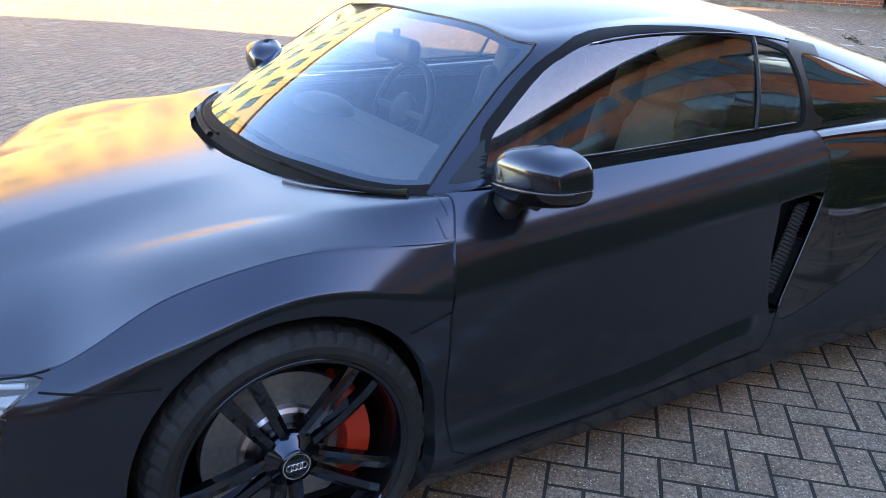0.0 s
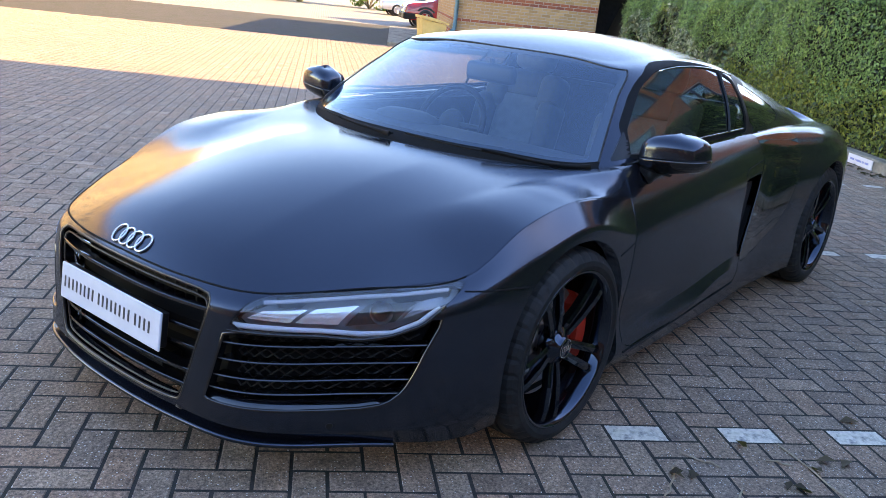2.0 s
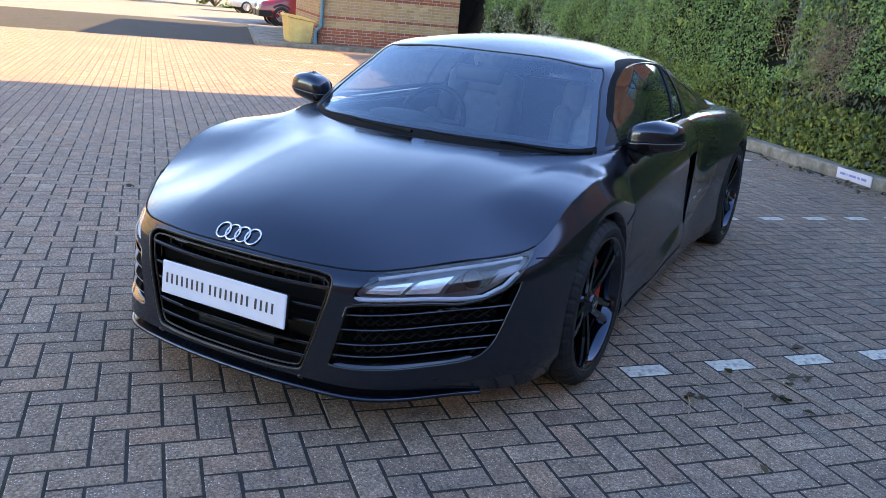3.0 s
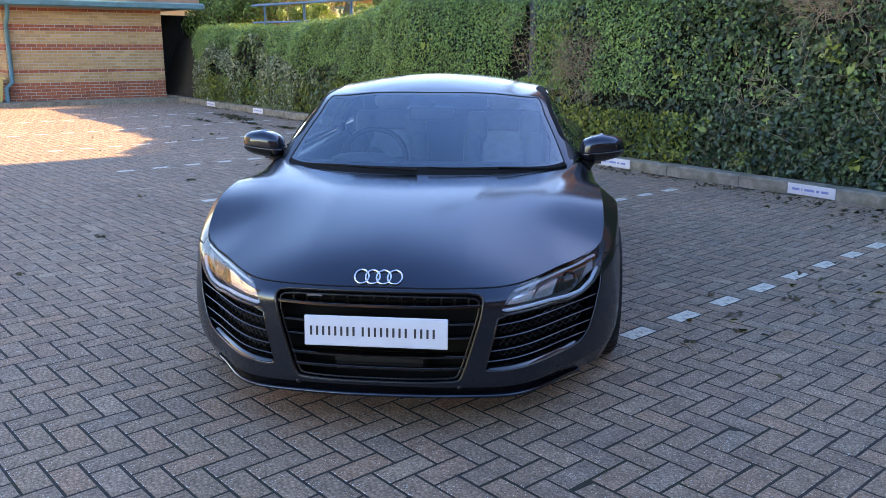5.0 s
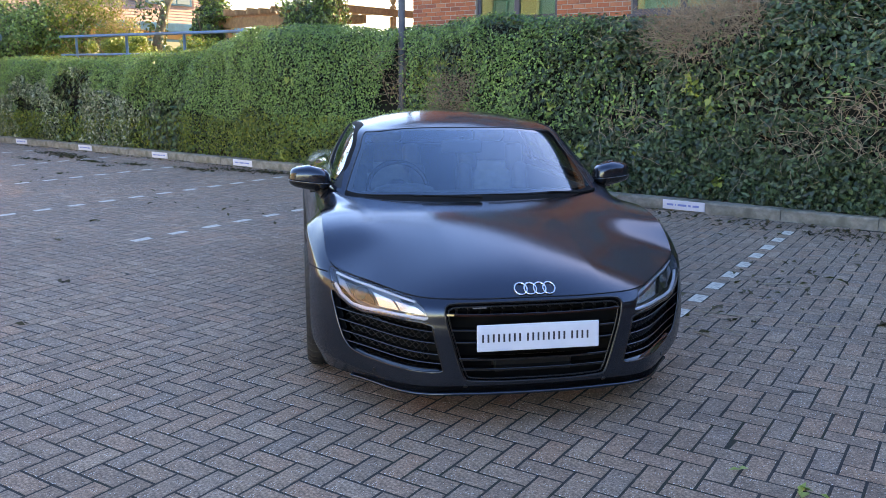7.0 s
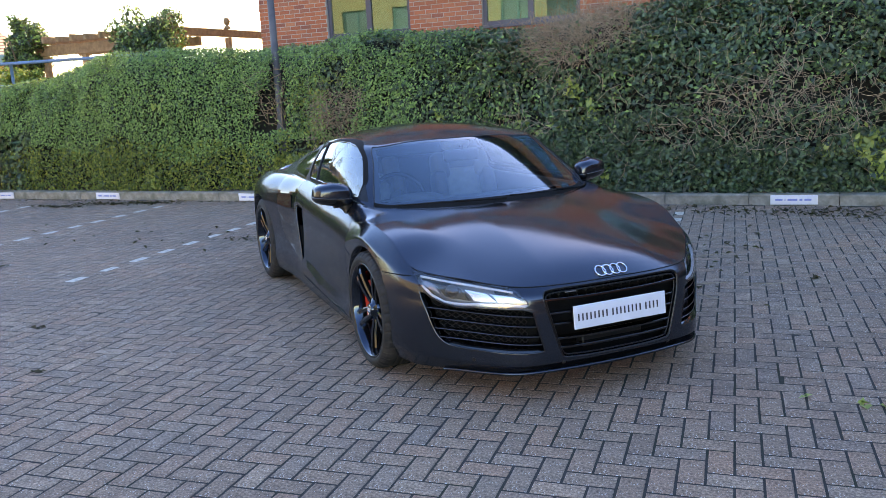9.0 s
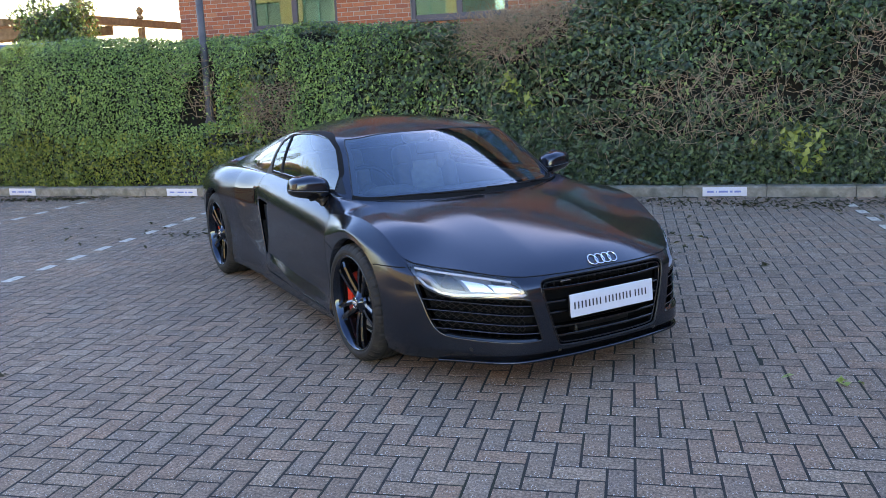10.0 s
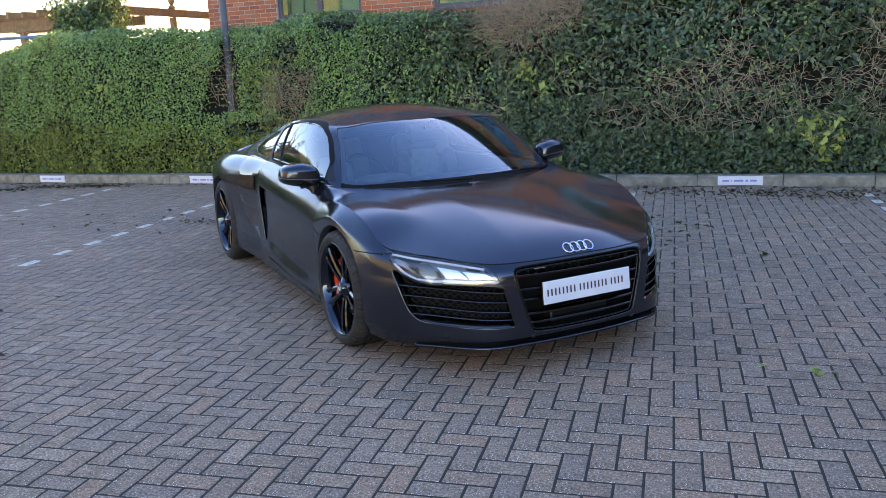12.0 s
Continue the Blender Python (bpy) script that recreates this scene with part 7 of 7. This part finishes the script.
part("beam", boxed(-14.9, PU - 0.2, PV + 1.2, PV + 1.3, 2.66, 2.86, 0.008), M_TIMBER, perg)
part("beam", boxed(PU - 0.05, PU + 0.05, PV + 0.06, PV + 6.6, 2.85, 3.02, 0.008), M_TIMBER, perg)
for k in range(9):
    u = -14.7 + 0.42 * k
    part("rafter", boxed(u - 0.035, u + 0.035, PV - 0.35, PV + 1.6, 2.87, 3.00 + 0.02 * (k % 2), 0.006), M_TIMBER, perg)
bm = bmesh.new()
for k in range(26):
    u = -15.0 + 0.145 * k
    for sg in (1, -1):
        tube(bm, [(u, PV, 1.95), (u + sg * 0.6, PV, 2.6)], 0.009, 4)
tagged(part("trellis", bm, M_TIMBER, perg, "diamond trellis panel"), kind="stuff")

# low building with tiled roof and teal fascia behind the trees
house = tagged(empty("house", KERB @ Matrix.Translation((-29, 17, 0)) @ Matrix.Rotation(radians(90), 4, 'Z')), "low building with brown tiled roof, teal fascia and teal windows", "building")
part("wall", boxed(-7, 4.6, 0, 9, 0, 3.4), M_BRICK_BUFF, house)
steps = [(-0.6, 3.4), (-0.6, 3.52)]
for k in range(18):
    y = -0.6 + 5.1 * (k + 1) / 18
    steps += [(y, 3.52 + 2.6 * (k + 1) / 18 - 0.03), (y, 3.52 + 2.6 * (k + 1) / 18)]
steps += [(9.6, 3.52), (9.6, 3.4)]
part("roof", extruded(bmesh.new(), steps, -7.5, 5.0, "yz"), M_TILE_ROOF, house, "courses of brown tiles")
part("fascia", boxed(-7.5, 5.0, -0.74, -0.61, 3.28, 3.62, 0.02), M_TEAL, house, "teal fascia")
for k in range(6):
    w = empty("window")
    w.parent = house
    x = -6.6 + 1.85 * k
    part("window_frame", boxed(x, x + 1.7, -0.06, -0.004, 1.6, 3.0, 0.01), M_TEAL, w)
    part("pane", boxed(x + 0.1, x + 0.82, -0.075, -0.062, 1.7, 2.9), M_WINDOW, w)
    part("pane", boxed(x + 0.9, x + 1.6, -0.075, -0.062, 1.7, 2.9), M_WINDOW, w)
dormer = empty("dormer")
dormer.parent = house
part("cheek", boxed(0.7, 3.3, 1.15, 3.6, 4.3, 5.5), M_TILE_ROOF, dormer)
part("window_frame", boxed(0.85, 3.15, 1.08, 1.145, 4.5, 5.35, 0.01), M_TEAL, dormer)
for k in range(3):
    part("pane", boxed(0.95 + 0.72 * k, 1.60 + 0.72 * k, 1.06, 1.078, 4.58, 5.27), M_WINDOW, dormer)
part("cap", boxed(0.5, 3.5, 0.9, 4.6, 5.51, 5.66, 0.02), M_TEAL, dormer)

# ---- parked cars across the car park ----
def parked_car(name, label, m, mat, length, width, height, hood, roof0, roof1, tall, wheel_r, cladding=None):
    c = tagged(empty(name, m), label, "car")
    belt = height * (0.60 if tall else 0.62)
    side = [(0.0, 0.42), (0.03, 0.62), (0.10, belt * 0.86), (hood, belt), (roof0, height * 0.985), ((roof0 + roof1) / 2, height), (roof1, height * 0.97), (length - (0.05 if tall else 0.55), belt * 1.02), (length - 0.02, belt * 0.8), (length, 0.45), (length - 0.08, 0.26), (0.10, 0.26)]
    fine = smooth_outline(side, 2)
    bm = bmesh.new()
    rings = []
    for f, ins in ((-1.0, 0.10), (-0.97, 0.03), (-0.80, 0.0), (0.80, 0.0), (0.97, 0.03), (1.0, 0.10)):
        row = []
        for x, z in fine:
            t = max(0.0, (z - belt) / (height - belt))
            y = f * width / 2 * (1 - 0.22 * t)
            cx, cz = length / 2, 0.7
            row.append(bm.verts.new((cx + (x - cx) * (1 - ins * 0.3), y, cz + (z - cz) * (1 - ins * 0.6))))
        rings.append(row)
    n = len(fine)
    for a, b in zip(rings, rings[1:]):
        for k in range(n):
            bm.faces.new((a[k], a[(k + 1) % n], b[(k + 1) % n], b[k]))
    bm.faces.new(rings[0])
    bm.faces.new(rings[-1][::-1])
    bmesh.ops.recalc_face_normals(bm, faces=bm.faces)
    part("body", bm, mat, c, smooth=True)
    for sd in (1, -1):
        for x0, x1 in ((hood + 0.25, (roof0 + roof1) / 2 - 0.05), ((roof0 + roof1) / 2 + 0.05, roof1 + 0.1)):
            w = [(x0, belt + 0.04), (x1, belt + 0.04), (x1 - 0.05, height - 0.13), (max(x0 + 0.35, roof0) if x0 < roof0 else x0, height - 0.13)]
            y0 = sd * width / 2
            bm = bmesh.new()
            vs = []
            for x, z in w:
                t = max(0.0, (z - belt) / (height - belt))
                vs.append((x, y0 * (1 - 0.22 * t) + sd * 0.006, z))
            a = [bm.verts.new(v) for v in vs]
            b = [bm.verts.new((v[0], v[1] - sd * 0.02, v[2])) for v in vs]
            bm.faces.new(a), bm.faces.new(b[::-1])
            for k in range(4):
                bm.faces.new((a[k], b[k], b[(k + 1) % 4], a[(k + 1) % 4]))
            bmesh.ops.recalc_face_normals(bm, faces=bm.faces)
            part("side_window", bm, M_WINDOW, c)
        part("headlamp", boxed(0.0, 0.16, sd * width * 0.30, sd * width * 0.475, 0.62, 0.76, 0.02), M_LAMP_WHITE, c)
        if cladding:
            part("bumper", boxed(-0.03, 0.5, sd * 0.02, sd * (width / 2 + 0.015), 0.30, 0.56, 0.04), cladding, c, "black plastic bumper corner")
        for x in (0.85, length - 0.85):
            w = empty("wheel", Matrix.Translation((x, 0, wheel_r)))
            w.parent = c
            y = sd * (width / 2 + 0.012)
            bm = lathe(bmesh.new(), [(wheel_r * 0.62, y), (wheel_r * 0.9, y + sd * 0.005), (wheel_r, y - sd * 0.04), (wheel_r, y - sd * 0.2)], 28)
            part("tyre", bm, M_RUBBER, w, smooth=True)
            bm = lathe(bmesh.new(), [(wheel_r * 0.62, y), (wheel_r * 0.55, y - sd * 0.03), (wheel_r * 0.2, y - sd * 0.015), (0, y - sd * 0.01)], 28)
            for k in range(5):
                t = 2 * math.pi * k / 5
                tube(bm, [(0, y + sd * 0.004, 0), (math.cos(t) * wheel_r * 0.58, y - sd * 0.002, math.sin(t) * wheel_r * 0.58)], 0.035, 5)
            part("rim", bm, M_SATIN_METAL, w, "silver alloy rim")
            bm = lathe(bmesh.new(), [(wheel_r + 0.10, y - sd * 0.022), (wheel_r + 0.02, y - sd * 0.018), (wheel_r + 0.02, y - sd * 0.12)], 28)
            part("arch_trim", bm, cladding or M_TRIM, w)
    return c


SUV = KERB @ pose(-31.8, 0.4, 0, 0, 0, 90 + 6)
parked_car("suv", "red compact off-road car parked in the sun", SUV, M_RED_CAR, 4.4, 1.8, 1.75, 1.25, 1.75, 4.0, True, 0.36, M_TRIM)
parked_car("hatchback", "silver car parked behind the red one", KERB @ pose(-45.0, -0.7, 0, 0, 0, 90 + 8), M_SILVER_CAR, 4.2, 1.75, 1.42, 1.2, 1.9, 3.3, False, 0.31)

# yellow grit bin by the outbuilding
bin_ = tagged(empty("grit_bin", KERB @ pose(SHED_U - 0.2, SHED_V0 - 0.52, 0.10, 0, 0, 98)), "yellow plastic grit bin with a sloping lid", "bin")
bm = extruded(bmesh.new(), [(-0.26, 0.0), (0.26, 0.0), (0.33, 0.52), (-0.33, 0.62)], -0.42, 0.42, "xz")
bmesh.ops.bevel(bm, geom=list(bm.edges), offset=0.02, segments=2, affect='EDGES')
part("tub", bm, M_YELLOW, bin_)
bm = extruded(bmesh.new(), [(-0.36, 0.63), (0.37, 0.525), (0.37, 0.56), (0.0, 0.66), (-0.36, 0.70)], -0.46, 0.46, "xz")
bmesh.ops.bevel(bm, geom=list(bm.edges), offset=0.01, segments=2, affect='EDGES')
part("lid", bm, M_YELLOW, bin_)

# trees and hedges along the far edge of the car park
for k in range(9):
    shrub("shrub", "leafy boundary shrub at the far edge of the car park", -56 + random.uniform(-3, 3), -34 + 6.5 * k, 0, 3.0, 3.0, 1.8, 2600, 0.30, M_LEAF_SMALL, 80 + k, M_LEAF_GOLD)
for k in range(6):
    bare_tree(-52 + random.uniform(-3, 2), -30 + 8.0 * k, 0, 9 + random.uniform(-2, 2), 90 + k, 300, "bare winter tree at the car park's edge")

# ---- litter on the paving ----
def litter(name, label, spots, size, mat, seed):
    r = np.random.default_rng(seed)
    pts = []
    for u, v, su, sv, n in spots:
        pts.append(np.stack([r.normal(u, su, n), r.normal(v, sv, n), np.full(n, 0.008) + r.uniform(0, 0.012, n)], 1))
    p = np.concatenate(pts)
    p = p[p[:, 1] < KV - 0.03]
    ob = leaf_cloud(name, p, np.tile((0, 0, 1.0), (len(p), 1)), size, mat, None, jitter=0.5, seed=seed, label=label)
    ob.matrix_world = KERB
    tagged(ob, label, "leaf litter")


litter("leaf_litter", "dark decaying leaves along the kerb and between the bays", [(-13.2, 4.62, 0.35, 0.10, 150), (-12.4, 4.45, 0.30, 0.10, 120), (-12.6, 3.75, 0.35, 0.05, 60), (-11.3, 4.22, 0.22, 0.05, 70), (-10.2, 4.38, 0.20, 0.07, 80), (-10.4, 3.95, 0.10, 0.05, 20), (-8.8, 4.55, 0.35, 0.06, 90), (-8.2, 4.85, 0.35, 0.07, 110), (-7.5, 5.0, 0.30, 0.06, 110), (-9.9, 2.95, 0.05, 0.05, 8), (-3.8, 2.62, 0.22, 0.07, 30), (-3.3, 2.72, 0.18, 0.06, 26), (-8.0, 2.4, 2.0, 0.8, 24), (-5.4, 2.6, 1.2, 0.3, 24), (2.2, 4.7, 0.9, 0.25, 220), (0.5, 4.9, 1.0, 0.15, 140), (-3.0, 5.15, 2.4, 0.07, 160), (0.9, 2.6, 0.3, 0.5, 40), (0.95, 1.10, 0.14, 0.08, 5), (1.61, 1.88, 0.02, 0.02, 4), (-3.25, -0.59, 0.02, 0.02, 4), (-5.49, 0.93, 0.02, 0.02, 4), (-4.82, 0.18, 0.03, 0.03, 4), (-2.47, -1.28, 0.02, 0.02, 3), (0.84, 1.60, 0.14, 0.10, 5), (-10.0, 5.18, 4.0, 0.05, 160), (4.0, 4.9, 1.2, 0.2, 120)], 0.06, M_LEAF_DEAD, 21)
litter("fallen_leaf", "small yellow-green fallen leaves on the paving", [(1.84, -0.59, 0.03, 0.03, 6), (1.58, -0.54, 0.02, 0.02, 3)], 0.05, M_LEAF_LIME, 22)
bm = bmesh.new()
rg = random.Random(4)
for (u, v, a, L) in ((0.71, 1.42, 0.20, 0.46), (0.80, 1.32, 1.1, 0.10), (1.15, 1.01, 2.4, 0.22), (0.78, 1.05, 0.9, 0.12), (0.84, 1.0, -0.5, 0.2), (1.3, 1.5, 0.2, 0.25), (0.9, 2.4, 0.5, 0.3), (1.0, 3.1, 1.2, 0.25)):
    d = Vector((math.cos(a), math.sin(a), 0))
    pts = [Vector((u, v, 0.006)) + d * L * k / 6 + Vector((rg.gauss(0, 0.008), rg.gauss(0, 0.008), 0)) for k in range(7)]
    tube(bm, pts, 0.003, 4)
tw = from_bm("twigs", bm, M_STEM)
tw.matrix_world = BAY
tagged(tw, "thin dry twigs lying on the paving", "twigs", kind="stuff")

# ---- sunlit block on the other side of the car park, behind the camera ----
def sunlit_block():
    b = tagged(empty("brick_building", KERB), "three-storey buff brick building with teal windows in the sun", "building")
    v1, u0, u1, top = -19.0, -58.0, -11.0, 11.0
    n = 15
    us = [u0 + (u1 - u0) * (k + 0.5) / n for k in range(n)]
    bm = bmesh.new()
    box(bm, u0, u1, v1 - 8.0, v1 - 0.25, 0.0, top)
    part("wall", bm, M_BRICK_DULL, b)
    rows = ((0.9, 2.5), (4.2, 5.8), (7.6, 9.2))
    zs = [0.0] + [z for r in rows for z in r] + [top]
    for k in range(0, len(zs), 2):
        part("brick_band", boxed(u0, u1, v1 - 0.245, v1, zs[k], zs[k + 1]), M_BRICK_DULL, b)
    for z0, z1 in rows:
        edges = [u0] + [e for u in us for e in (u - 0.9, u + 0.9)] + [u1]
        for k in range(0, len(edges), 2):
            part("brick_pier", boxed(edges[k], edges[k + 1], v1 - 0.245, v1, z0 + 0.003, z1 - 0.003), M_BRICK_DULL, b)
        for u in us:
            part("window_frame", frame_bars(u - 0.9, u + 0.9, v1 - 0.2, v1 - 0.12, z0, z1), M_TEAL, b)
            part("pane", boxed(u - 0.86, u + 0.86, v1 - 0.19, v1 - 0.18, z0 + 0.05, z1 - 0.05), M_WINDOW, b)
    bm = bmesh.new()
    extruded(bm, [(v1 + 0.5, top), (v1 + 0.5, top + 0.2), (v1 - 4.0, top + 2.4), (v1 - 8.5, top + 0.2), (v1 - 8.5, top)], u0 - 0.4, u1 + 0.4, "yz")
    part("roof", bm, M_TILE_ROOF, b)


def frame_bars(a, b, y0, y1, z0, z1):
    fr = bmesh.new()
    m = (a + b) / 2
    for x0, x1, c, d in ((a, a + 0.08, z0, z1), (b - 0.08, b, z0, z1), (a + 0.08, b - 0.08, z0, z0 + 0.08), (a + 0.08, b - 0.08, z1 - 0.08, z1), (m - 0.05, m + 0.05, z0 + 0.08, z1 - 0.08)):
        box(fr, x0, x1, y0, y1, c, d)
    return fr


sunlit_block()


# ---- plain brick wing, unseen behind the camera: added to close the car park and darken the nose's reflections ----
def end_block():
    b = tagged(empty("brick_building", KERB), "unseen plain single-storey red brick building added to darken the car's reflections", "building")
    u0, v0, v1, top = 9.6, -17.0, 4.6, 3.6
    part("wall", boxed(u0, u0 + 8.0, v0, v1, 0.0, top), M_BRICK_RED, b)
    for z0, z1 in ((1.1, 2.6),):
        for k in range(6):
            v = v0 + 1.4 + 3.5 * k
            part("window_frame", boxed(u0 - 0.05, u0 - 0.004, v, v + 1.7, z0, z1, 0.01), M_FRAME, b)
            part("pane", boxed(u0 - 0.062, u0 - 0.054, v + 0.08, v + 1.62, z0 + 0.08, z1 - 0.08), M_WINDOW, b)
    bm = extruded(bmesh.new(), [(u0 - 0.5, top + 0.004), (u0 - 0.5, top + 0.2), (u0 + 4.0, top + 1.2), (u0 + 8.5, top + 0.2), (u0 + 8.5, top + 0.004)], v0 - 0.4, v1 + 0.4, "xz")
    part("roof", bm, M_SLATE, b, "dark slate roof")


end_block()

# ---- pavers: 200 x 100 mm blocks in herringbone, joints sanded ----
def paver_mesh(w, d):
    """A block's top and its chamfered rim, its corner at the origin."""
    g, c, t = 0.0038, 0.004, 0.0
    v = [(g, g, -0.012), (w - g, g, -0.012), (w - g, d - g, -0.012), (g, d - g, -0.012), (g, g, t - 0.003), (w - g, g, t - 0.003), (w - g, d - g, t - 0.003), (g, d - g, t - 0.003), (g + c, g + c, t), (w - g - c, g + c, t), (w - g - c, d - g - c, t), (g + c, d - g - c, t)]
    f = [(8, 9, 10, 11)] + [(a, (a + 1) % 4, (a + 1) % 4 + 4, a + 4) for a in range(4)] + [(a + 4, (a + 1) % 4 + 4, (a + 1) % 4 + 8, a + 8) for a in range(4)]
    return np.array(v), f


def herringbone(i0, i1, j0, j1):
    """Corners of blocks on a 0.1 m lattice: (i, j, lying)."""
    for j in range(j0, j1):
        for i in range(i0, i1):
            k = (i - j) % 4
            if k == 0:
                yield i, j, True       # 2 along the course
            elif k == 3:
                yield i, j, False


def build_pavers():
    paving = tagged(empty("paving", BAY), "herringbone block paving of grey and brown concrete blocks", "paving", kind="structure")
    rng = random.Random(9)
    lie_v, fac = paver_mesh(2 * PITCH, PITCH)
    sta_v, _ = paver_mesh(PITCH, 2 * PITCH)
    me = {}
    for lying, vv in ((True, lie_v), (False, sta_v)):
        m = bpy.data.meshes.new("paver")
        m.from_pydata([tuple(x) for x in vv], [], fac)
        m.materials.append(M_PAVER)
        me[lying] = m
    white = bpy.data.meshes.new("white_paver")
    white.from_pydata([tuple(x) for x in sta_v], [], fac)
    white.materials.append(M_WHITE_LINE)
    verts, faces = [], []
    lim = KV - 0.02
    ca, sa = math.cos(BA - KA), math.sin(BA - KA)
    for i, j, lying in herringbone(-190, 95, -115, 75):
        x, y = i * PITCH + OFFX, j * PITCH + OFFY
        cu, cv = x * ca - y * sa, x * sa + y * ca
        if cv > lim - 0.06 or cu < -18.4:
            continue
        z = rng.uniform(0.0002, 0.0015)
        if not lying and i in BAY_LINES and 0.8 < y < 4.75 - 0.09 * x:
            ob = new("white_paver", white)
            ob.parent = paving
            ob.location = (x, y, z)
            continue
        near = -0.95 < x < 1.75 and -3.0 < y < -0.85
        if near:
            ob = new("paver", me[lying])
            ob.parent = paving
            ob.location = (x, y, z)
            continue
        vv = (lie_v if lying else sta_v) + (x, y, z)
        tx, ty = rng.gauss(0, 0.005), rng.gauss(0, 0.005)
        mid = vv.mean(axis=0)
        vv[:, 2] += (vv[:, 0] - mid[0]) * tx + (vv[:, 1] - mid[1]) * ty
        k = len(verts)
        verts.extend(map(tuple, vv))
        faces.extend(tuple(a + k for a in f) for f in fac)
    ob = raw("pavers", verts, faces, M_PAVER_STUFF, paving)
    tagged(ob, kind="stuff")
    bm = bmesh.new()
    box(bm, -30, 12, -12, 7.6, -0.09, -0.0010)
    part("joint_sand", bm, M_JOINT, paving, "dark sandy joints")


BAY_LINES = (30, 7, -16, -40, -63, -87, -110, -134)   # columns of painted blocks between the bays
PITCH, OFFX, OFFY = 0.103, -0.128, 0.018
build_pavers()
